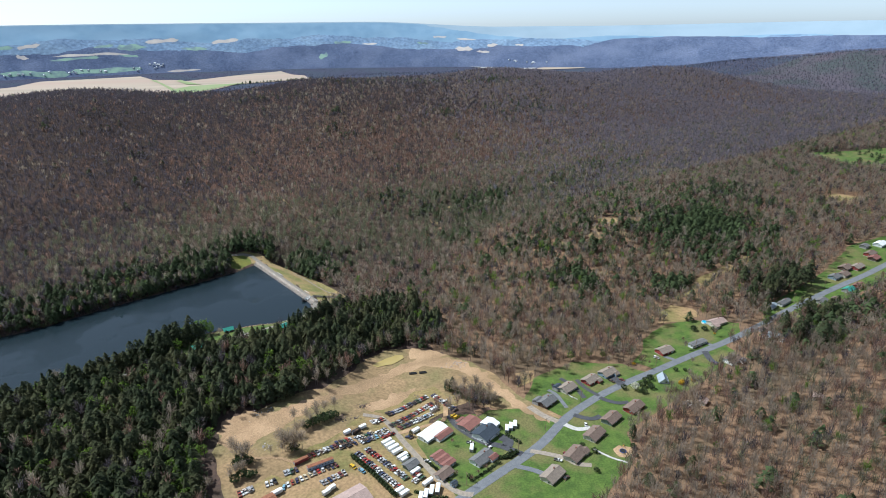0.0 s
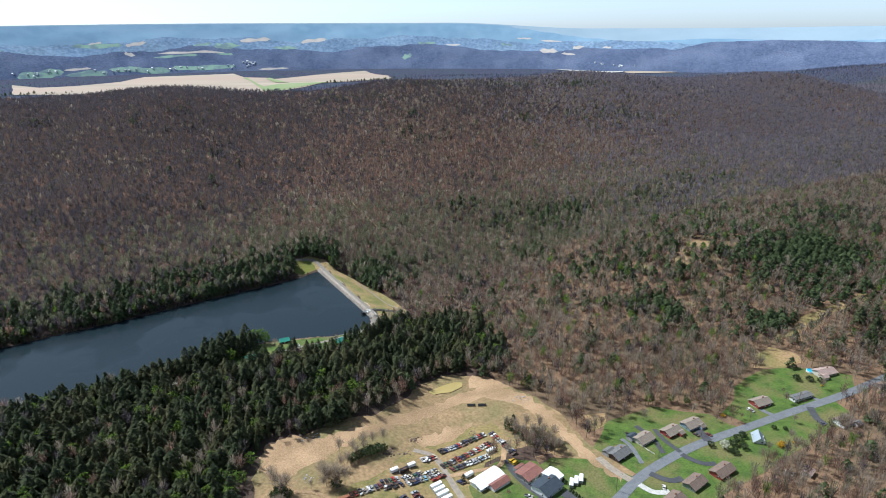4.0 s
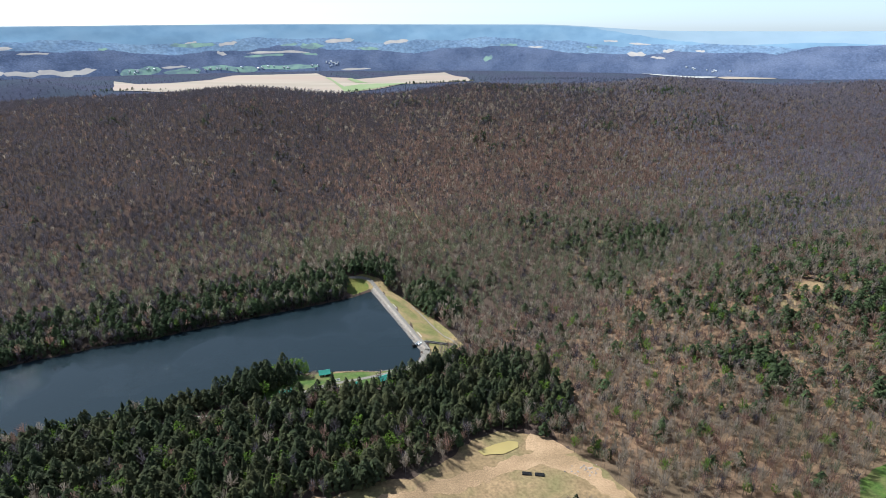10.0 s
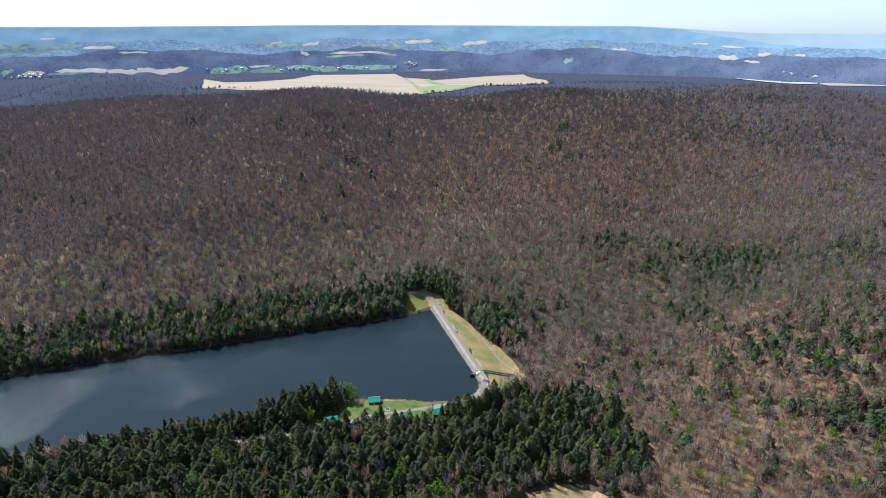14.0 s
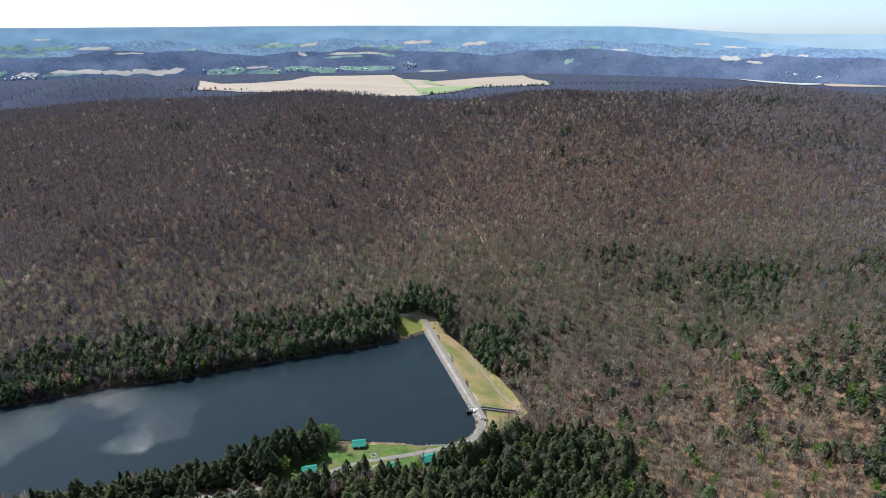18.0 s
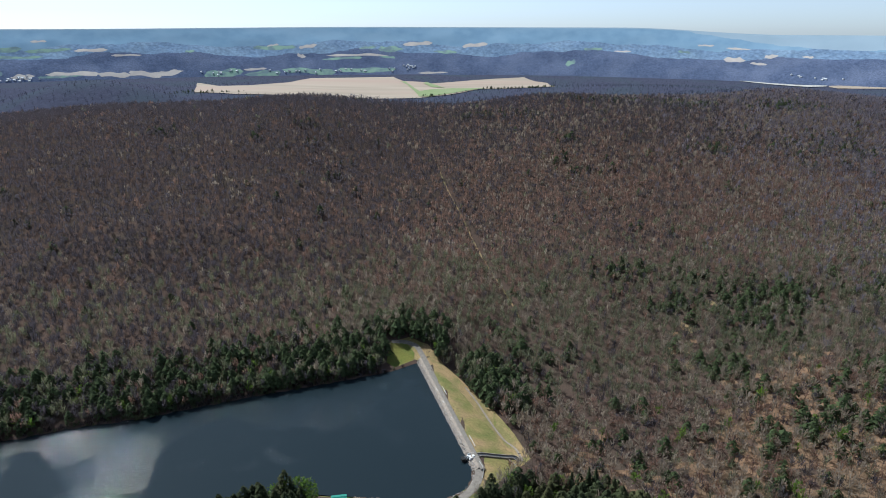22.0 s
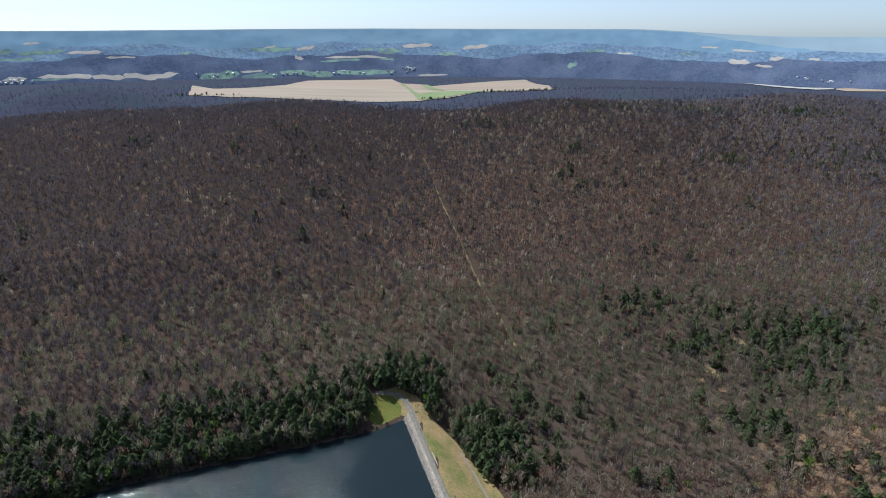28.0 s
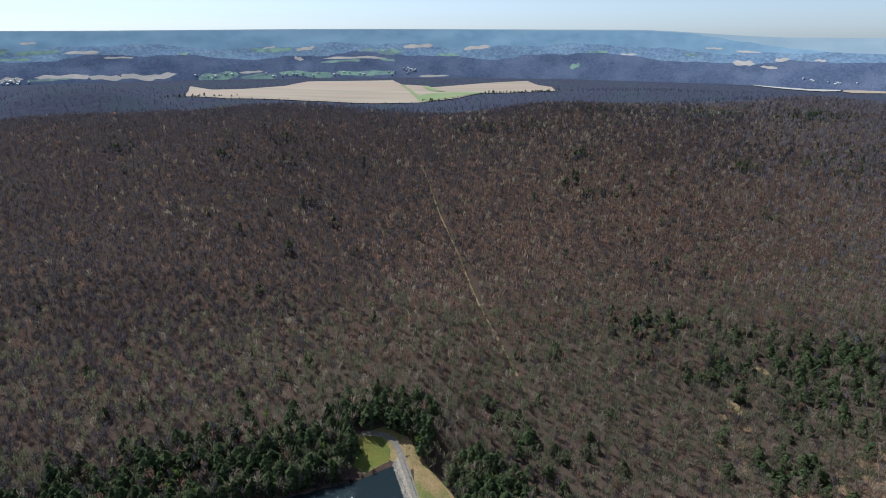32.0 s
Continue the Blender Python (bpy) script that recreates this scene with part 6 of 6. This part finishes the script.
for s in (-1, 1):
    part("handrail", box(s * 0.65, -3.6, 0.55, 0.06, 3.4, 0.9), M_WHITE, gate)
    part("guard_rail", box(s * 2.3, 0, 0.87, 0.08, 4.4, 0.9), M_WHITE, gate)

spill = thing("spillway", "concrete spillway channel running down the dam's slope", "spillway", 23, 408)
_sl = smooth_line([(23, 405.8), (29, 408), (35, 410.2), (42, 413), (48, 415), (51, 412)], 5)
for s, nm in ((-1, "wall"), (1, "wall"), (0, "floor")):
    bm = bmesh.new()
    rows = []
    for i, (x, y) in enumerate(_sl):
        a, b = _sl[max(0, i - 1)], _sl[min(len(_sl) - 1, i + 1)]
        d = Vector((b[0] - a[0], b[1] - a[1])).normalized()
        n2 = Vector((-d.y, d.x))
        z = gz(x, y)
        mid, half, z0, z1 = (s * 1.5, 0.22, z - 1.0, z + 1.05) if s else (0, 1.3, z - 0.6, z + 0.42)
        row = []
        for off, zz in ((mid - half, z0), (mid + half, z0), (mid + half, z1), (mid - half, z1)):
            row.append(bm.verts.new((x + n2.x * off - spill.location.x, y + n2.y * off - spill.location.y, zz - spill.location.z)))
        rows.append(row)
    for a, b in zip(rows, rows[1:]):
        for i in range(4):
            bm.faces.new((a[i], a[(i + 1) % 4], b[(i + 1) % 4], b[i]))
    bm.faces.new(rows[0][::-1])
    bm.faces.new(rows[-1])
    bmesh.ops.recalc_face_normals(bm, faces=bm.faces)
    part("channel_" + nm, bm, M_OLDCONCRETE if s else M_DARKASPH, spill)

# lakeside clutter
def picnic_table(x, y, turn):
    e = thing("picnic_table", "weathered wooden picnic table on the grass", "table", x, y, turn, group="picnic tables by the cabins")
    for i in range(3):
        part("plank", box(0, (i - 1) * 0.26, 0.9, 1.9, 0.24, 0.05), M_WOOD, e)
    for s in (-1, 1):
        part("bench", box(0, s * 0.75, 0.6, 1.9, 0.28, 0.05), M_WOOD, e)
        part("leg", box(s * 0.7, 0, 0.1, 0.1, 1.6, 0.8, 0, 0.6), M_WOOD, e)
    return e


for q in ((-50, 358, 20), (-66, 360, 0), (-70, 365, 40), (-20, 345, 10)):
    picnic_table(*q)
fp = thing("fire_pit", "square stone fire pit on the lawn", "fire pit", -46, 353, 15)
for s in (-1, 1):
    part("kerb", box(0, s * 1.5, 0.12, 3.2, 0.25, 0.4), M_CONCRETE, fp)
    part("kerb", box(s * 1.48, 0, 0.12, 0.25, 2.74, 0.4), M_CONCRETE, fp)
part("ash_bed", box(0, 0, 0.12, 2.7, 2.7, 0.12), M_DARKASPH, fp)
railing("low white rail beside the cabin drive", [(-45, 337), (-44, 341), (-41, 342)], 1.0, 2.0)

# ---- yards ----
pool = thing("swimming_pool", "round blue above-ground pool beside a house", "pool", 341, 218)
part("pool_wall", disc(0, 0, -0.3, 3.2, 1.5, 20), M_WHITE, pool)
part("pool_water", disc(0, 0, 1.15, 3.05, 0.1, 20), mat("pool_water", (0.06, 0.42, 0.62), (0.05, 0.36, 0.56), 0.4, rough=0.1), pool)
drape("play_ground", [(157, 97), (158, 104), (164, 106), (169, 101), (166, 95), (160, 94)], M_TRACK, 0.26, 2, "sandy play area behind the house", "ground", 0.8, 2)
tr = thing("trampoline", "round dark trampoline on sandy ground", "trampoline", 162, 99.5)
part("mat", disc(0, 0, 0.9, 1.7, 0.05, 16), M_TYRE, tr)
part("edge_pad", disc(0, 0, 0.86, 2.1, 0.06, 16), mat("blue_vinyl", (0.04, 0.07, 0.2), (0.03, 0.05, 0.15), 1.0, rough=0.5), tr)
for i in range(6):
    part("leg", box(2.0 * math.cos(i * 1.047), 2.0 * math.sin(i * 1.047), -0.2, 0.08, 0.08, 1.1), M_CHROME, tr)
sw = thing("swing_set", "wooden swing set with a slide", "swing set", 164.5, 103, 30)
part("beam", box(0, 0, 2.3, 3.4, 0.14, 0.14), M_WOOD, sw)
for s in (-1, 1):
    for q in (-1, 1):
        bm = box(s * 1.6, q * 0.5, 0, 0.12, 0.12, 2.4)
        for v in bm.verts:
            if v.co.z > 1:
                v.co.y -= q * 0.45
        part("leg", bm, M_WOOD, sw)
part("slide", box(2.3, 0, 0.5, 2.0, 0.5, 0.1), PAINT["yellow"], sw)


def pole(x, y, turn):
    e = thing("utility_pole", "brown wooden utility pole with crossarm", "pole", x, y, turn, group="utility poles along the road")
    part("shaft", box(0, 0, -0.5, 0.3, 0.3, 10.5, 0, 0.7), M_WOOD, e)
    part("crossarm", box(0, 0, 9.0, 0.14, 2.4, 0.14), M_WOOD, e)
    for s in (-1, 0, 1):
        part("insulator", box(0, s * 1.0, 9.14, 0.1, 0.1, 0.2), M_GLASS, e)
    return e


POLES = [(20, 92, 22), (62, 110, 22), (104, 126, 24), (131, 139, 30), (172, 160, 24), (212, 173, 14), (254, 179, 8), (300, 186, 8), (345, 192, 8), (388, 201, 12), (440, 212, 12), (490, 220, 8)]
for q in POLES:
    pole(*q)
for (ax, ay, _), (bx, by, _) in zip(POLES, POLES[1:]):
    bm = bmesh.new()
    d = Vector((bx - ax, by - ay)).normalized()
    za, zb = gz(ax, ay) + 9.3, gz(bx, by) + 9.3
    prev = None
    for i in range(9):
        t = i / 8
        c = Vector((ax + (bx - ax) * t, ay + (by - ay) * t, za + (zb - za) * t - 3.2 * t * (1 - t)))
        ring = [bm.verts.new(c + Vector((-d.y * k, d.x * k, 0.03 * (k != 0)))) for k in (-0.03, 0, 0.03)]
        if prev:
            for j in range(2):
                bm.faces.new((prev[j], prev[j + 1], ring[j + 1], ring[j]))
            bm.faces.new((prev[2], prev[0], ring[0], ring[2]))
        prev = ring
    tagged(part("power_line", bm, M_TYRE), "black overhead power line between the poles", "cable", "power lines")

# scrap heaps, barrels, rocks in the clearing
def heap(label, x, y, n, r, size, m, name="scrap_heap", category="scrap"):
    rr = random.Random(int(x * 7 + y))
    ob = stones(name, [(x + rr.gauss(0, r), y + rr.gauss(0, r * 0.6)) for _ in range(n)], size, m, label, category)
    return ob


heap("heap of grey scrap metal on bare earth", 25.9, 214.5, 26, 2.2, 0.9, M_RUST)
heap("small dark heap of scrap", 19.6, 199.8, 14, 1.8, 0.7, M_RUST)
heap("dark brush and scrap pile", 8.5, 201.2, 40, 2.8, 0.9, M_RUST)
heap("pale pile of timber and scrap", -43, 186.9, 22, 2.0, 0.8, M_STONE)
heap("dark wreck heap in dry grass", 67.6, 215.1, 20, 2.2, 0.8, M_RUST)
heap("scattered rocks at the clearing's edge", 111.5, 248.5, 40, 4.5, 0.8, M_STONE, "rocks", "rocks")
heap("scattered rocks in the graded earth", -40, 224, 30, 5, 0.7, M_STONE, "rocks", "rocks")
heap("garden debris pile at the woods' edge", 236, 126, 24, 2.5, 0.8, M_STONE, "debris_pile", "debris")
for x, y, a in ((75.7, 248.7, -12), (83.4, 246.9, -12)):
    e = thing("culvert_pipe", "row of black culvert pipes on bare earth", "pipe", x, y, a, group="culvert pipes")
    for j in range(3):
        bm = disc(0, -2.9, 0.45, 0.45, 5.8, 10, "y")
        bmesh.ops.rotate(bm, verts=bm.verts, cent=(0, 0, 0.45), matrix=Matrix.Rotation(radians(90), 3, "Z"))
        bmesh.ops.translate(bm, verts=bm.verts, vec=(0, (j - 1) * 0.95, 0.1))
        part("pipe", bm, M_TYRE, e)

# ---- single trees, hedges and bushes ----
def tree_object(name, shape, mats, label, category="tree", group=""):
    v, f, k = shape
    e = thing(name, label, category, 0, 0, 0, z=-900, group=group)
    for nm, sel, m in (("trunk", k == 0, mats[0]), ("crown", k == 1, mats[1])):
        idx = np.unique(f[sel])
        remap = np.zeros(len(v), int)
        remap[idx] = np.arange(len(idx))
        ob = new(nm, mesh_from(nm, v[idx], remap[f[sel]], [m]))
        ob.parent = e
    return e


r5 = np.random.default_rng(31)
TREES = {"pine": [tree_object("pine_tree", tufted_pine(r5, 19, 4.6, 90), (M_BARK, M_NEEDLE), "tall dark green conifer", group="single conifers") for _ in range(3)],
         "bare": [tree_object("bare_tree", bare_tree(r5, 14, 5.4, 16, 210, 0.13), (M_BARK, M_TWIG[2]), "leafless grey tree standing alone", group="single bare trees") for _ in range(3)],
         "red": [tree_object("budding_tree", bare_tree(r5, 9, 3.6, 10, 120, 0.12), (M_BARK, M_TWIG[1]), "small reddish budding tree", group="budding trees")],
         "leafy": [tree_object("leafy_tree", leafy_tree(r5, 11, 3.8, 150, 0.45), (M_BARK, M_TWIG[4]), "tree in bright young leaf", group="trees in young leaf") for _ in range(2)],
         "white": [tree_object("blossom_tree", leafy_tree(r5, 6.5, 3.0, 170, 0.40), (M_BARK, mat("white_blossom", (0.60, 0.58, 0.46), (0.50, 0.50, 0.40), 0.5, island=0.2, thin=0.4)), "rounded tree in white blossom")],
         "bush": [tree_object("bush", leafy_tree(r5, 4.2, 2.6, 130, 0.38), (M_BARK, M_PINE), "dense dark green garden bush", "bush", "garden bushes") for _ in range(2)],
         "yellow": [tree_object("flowering_bush", leafy_tree(r5, 2.6, 2.0, 110, 0.32), (M_BARK, mat("yellow_blossom", (0.62, 0.40, 0.04), (0.5, 0.32, 0.03), 0.5, island=0.2, thin=0.4)), "yellow flowering garden bush in bloom", "bush", "flowering bushes")]}
_first = set()


def grow(kind, x, y, size=1.0):
    i = int(abs(x * 3 + y * 7)) % len(TREES[kind])
    ob = TREES[kind][i]
    m = pose(x, y, gz(x, y), 0, 0, (x * 37 + y * 91) % 360) @ Matrix.Diagonal((size, size, size, 1))
    if (kind, i) in _first:
        n = ob.copy()
        scene.collection.objects.link(n)
        n.matrix_basis = m
        for c in ob.children:
            q = c.copy()
            scene.collection.objects.link(q)
            q.parent = n
        return n
    _first.add((kind, i))
    ob.matrix_basis = m
    return ob


for kind, spots in (("pine", ((91, 215.7, .45), (97, 218, .5), (182.8, 65.4, .75), (176, 108, .6), (47.8, 169.7, .3), (39, 146, .3),
                              (412, 232, 1), (420, 240, 1.05), (430, 246, 1), (440, 240, .95), (452, 248, 1), (463, 243, 1), (474, 246, 1.1), (484, 252, 1), (425, 226, .9), (436, 228, .9), (446, 232, .85), (398, 206, .8), (392, 198, .7), (430, 186, .9), (440, 178, 1), (424, 172, .9), (432, 164, .85), (446, 168, .9), (418, 182, .8), (456, 182, .8), (408, 172, .75), (465, 236, .9), (490, 240, .8), (500, 246, .85), (402, 222, .9), (410, 214, .8),
                              (131, 256, .5), (126, 268, .6), (137, 262, .45), (120, 280, .5), (124, 259, .4), (143, 226, .4),
                              (18, 352, .9), (10, 352, 1), (3, 348, .95), (24, 362, .9), (30, 372, .95), (-48, 330, .9), (-58, 328, .8), (-70, 322, .95), (-92, 342, .8), (-38, 330, .75), (-84, 365, .75), (-91, 361, .8), (-98, 358, .85), (-78, 362, .7), (-105, 352, .9), (-112, 350, .9), (-118, 346, .95), (-124, 344, .9), (-131, 340, 1))),
                    ("leafy", ((-94, 364, 1.2), (-88, 368, 1.3), (-81, 369, 1.35), (-75, 367, 1.3), (-72, 363, 1.1), (-101, 361, 1.1), (-110, 354, 1), (128, 265, .8), (121, 262, .6), (192, 52, .55), (214, 78, .5), (-70, 232, .8), (-40, 244, .7), (-110, 230, .9), (-140, 260, .9), (-96, 272, .8), (200, 216, .8), (216, 214, .7), (225, 208, .6))),
                    ("bare", ((-31.4, 177.8, 1.15), (-27.9, 178.2, 1.2), (-24.3, 175.2, 1.25), (-21.1, 176, 1.05), (-33.1, 183.4, 1.0), (-59.6, 180.9, 1.0), (-56.6, 176.1, 1.1), (-53.3, 178.2, 1.0), (-61.9, 186, 1.0), (-6.8, 207, .9), (-0.8, 208.6, .8), (6, 211, .9), (-21.9, 204, .9), (-14, 203, .8), (91.4, 214.5, .8), (94, 206.7, .8), (96.8, 201.7, .9), (99.9, 193.3, .9), (107.5, 195.3, 1), (110.1, 186.3, .9), (103.3, 209.7, 1), (111.1, 206.3, 1), (116.8, 195, .9), (104, 200, .9), (114, 182, .9), (112, 200, .8), (101, 186, .8), (96, 212, .8),  (-61, 165, .8), (-57, 167, .75), (-64, 163, .7), (-26, 173.8, .9), (-30, 177.5, .85), (-33, 176, .7), (-22, 190, .8), (-18, 194, .7), (-12, 198, .75), (-7, 203, .7), (100, 205, .7), (104, 199, .8), (108, 192, .75), (112, 186, .7), (106, 204, .6), (99, 196, .7), (116, 182, .65), (96, 208, .6), (113, 196, .6), (-40, 178, .5), (230, 140, .7), (240, 146, .6), (262, 152, .7), (280, 168, .5), (330, 196, .7), (292, 189, .7), (186, 200, .7), (222, 196, .7), (-76, 160, .7), (-64, 356, .6))),
                    ("red", ((69, 150, .7), (78, 118, .6), (66, 112, .6), (72, 116, .5), (60, 120, .6), (250, 182, .6), (232, 184, .7), (110, 286, .8), (118, 281, .8), (300, 200, .6))),
                    ("white", ((216.5, 156.4, 1.0),)),
                    ("bush", ((94, 212, 1.3), (99, 206, 1.4), (103, 201, 1.3), (106, 194, 1.4), (109, 189, 1.3), (100, 198, 1.2), (113, 192, 1.4), (117, 187, 1.2), (97, 203, 1.1), (108, 203, 1.3), (-57, 178, 1.4), (-53, 174, 1.2), (-60, 174, 1.3), (-58, 164, 1.2), (-54, 162, 1.1), (-62, 161, 1.2), (-51, 163, .8), (-26, 176, 1.3), (-15, 195.5, 1.3), (-11, 197, 1.4), (-7, 199, 1.4), (-3, 200, 1.5), (1, 202, 1.4), (5, 203, 1.1), (210, 161, .9), (224, 158, 1.1), (230, 161, 1.2), (236, 164, 1.0), (219, 150.5, 1.0), (228, 153, 1.0), (142.6, 114.4, .7), (146, 106, .8), (96, 124, .7), (99, 126.5, .7), (88, 121, .5), (66, 116, .6), (262, 166, .7), (268, 163, .6), (330, 208, 1.0), (322, 212, 1.1), (336, 204, .9), (150, 163, .3), (156, 174, .4), (178, 173, .35), (200, 174, .4), (276, 201, .4), (170, 100, .8), (166, 92, .6), (136, 90, .7))),
                    ("yellow", ((251, 148.3, 1.1), (254, 150, .9), (262, 148, .8), (240, 188, .8), (333, 199, .5)))):
    for x, y, sz in spots:
        grow(kind, x, y, sz)


_pr = random.Random(12)
_lake = [(-128, 342), (-112, 354), (-96, 364), (-84, 368), (-72, 366), (-74, 352), (-86, 344), (-96, 322), (-112, 330)]
for poly, n in ((_lake, 26), ([(395, 215), (405, 250), (440, 275), (490, 262), (500, 236), (440, 222)], 26), ([(365, 180), (380, 184), (420, 196), (480, 190), (470, 160), (423, 150), (380, 128), (362, 145)], 13)):
    while n:
        x, y = _pr.uniform(*((-130, -70) if poly is _lake else (360, 500))), _pr.uniform(*((320, 370) if poly is _lake else (125, 280)))
        if inside(poly, x, y) and road_clear(x, y) and math.hypot(x + 82, y - 334) > 9 and all(math.hypot(x - h[0], y - h[1]) > 11 for h in FAR_HOMES):
            grow("pine", x, y, _pr.uniform(0.85, 1.3))
            n -= 1


def hedge(label, pts, w, h, gap, tip=False):
    """A row of clipped evergreens: each shrub a part."""
    e = thing("hedge", label, "hedge", *pts[0])
    shapes = []
    for q in range(2):
        v, f, k = tufted_pine(r5, h, w, 34) if tip else leafy_tree(r5, h, w, 46, 0.42)
        idx = np.unique(f[k == 1])
        remap = np.zeros(len(v), int)
        remap[idx] = np.arange(len(idx))
        shapes.append(mesh_from("shrub", v[idx], remap[f[k == 1]], [M_PINE]))
    n = 0
    for (ax, ay), (bx, by) in zip(pts, pts[1:]):
        kk = max(1, round(math.hypot(bx - ax, by - ay) / gap))
        for i in range(kk):
            x, y = ax + (bx - ax) * i / kk, ay + (by - ay) * i / kk
            ob = new("shrub", shapes[n % 2])
            ob.parent = e
            ob.location = (x - e.location.x, y - e.location.y, gz(x, y) - e.location.z - 0.2)
            n += 1
    return e


hedge("long dark green clipped hedge beside the old cars", [(6.8, 158.5), (14.0, 141.3), (22.0, 115.9)], 1.3, 2.6, 1.4)
hedge("row of small conical evergreens by the house", [(102.7, 168.7), (104.9, 160.1), (105.6, 150.6)], 1.0, 3.2, 1.9, True)
hedge("row of low shrubs along the lawn", [(105.4, 145.2), (107.6, 138.8), (110.0, 131.7)], 1.1, 3.0, 2.4, True)
hedge("dark clipped hedge before the house", [(91, 124.6), (96, 123.4), (104.0, 126.2)], 1.1, 2.2, 1.5)
hedge("row of low green bushes beside the lane", [(48, 142), (54, 122), (57, 112)], 0.8, 1.3, 2.2)
hedge("row of low shrubs along the road", [(66, 112.5), (78, 117), (88, 121.5)], 0.7, 1.0, 1.8)
hedge("row of low shrubs by the trailers", [(33, 116), (42, 107), (49, 104)], 0.8, 1.2, 1.8)
railing("white board fence along the garden path", [(168.8, 175.0), (169.6, 167.6), (171.5, 163.4)], 1.0, 2.5, name="fence")
railing("grey wooden fence behind the house", [(158, 88), (150, 82), (142, 78)], 1.4, 2.5, M_WOOD, name="fence")


# ---- farmhouses and village roofs far off ----
_vr = np.random.default_rng(17)
_far_house = None
for j in range(64):
    a, k, wide = ((-20.5, 0.12, 1.0), (-14, 0.11, 2.2), (-9, 0.115, 2.0), (-4.3, 0.17, 0.6), (29, 0.14, 0.8), (-35.2, 0.08, 0.8))[_vr.integers(6)]
    a, k = a + _vr.normal(0, wide), max(0.012, k + _vr.normal(0, 0.022))
    q = far_place(a, k)
    m = pose(q[0], q[1], q[2] - 1, 0, 0, _vr.uniform(0, 180))
    if _far_house is None:
        _far_house = thing("farmhouse", "white farm building far off in the valley", "house", 0, 0, group="distant farm buildings")
        part("wall", box(0, 0, -3, 13, 8, 7.5), M_WHITE, _far_house)
        part("roof", prism([(-4.6, 4.4), (4.6, 4.4), (0, 7.4)], -7, 7), M_ROOFS["white"], _far_house)
        _far_house.matrix_world = m
    else:
        copy_thing(_far_house, m)
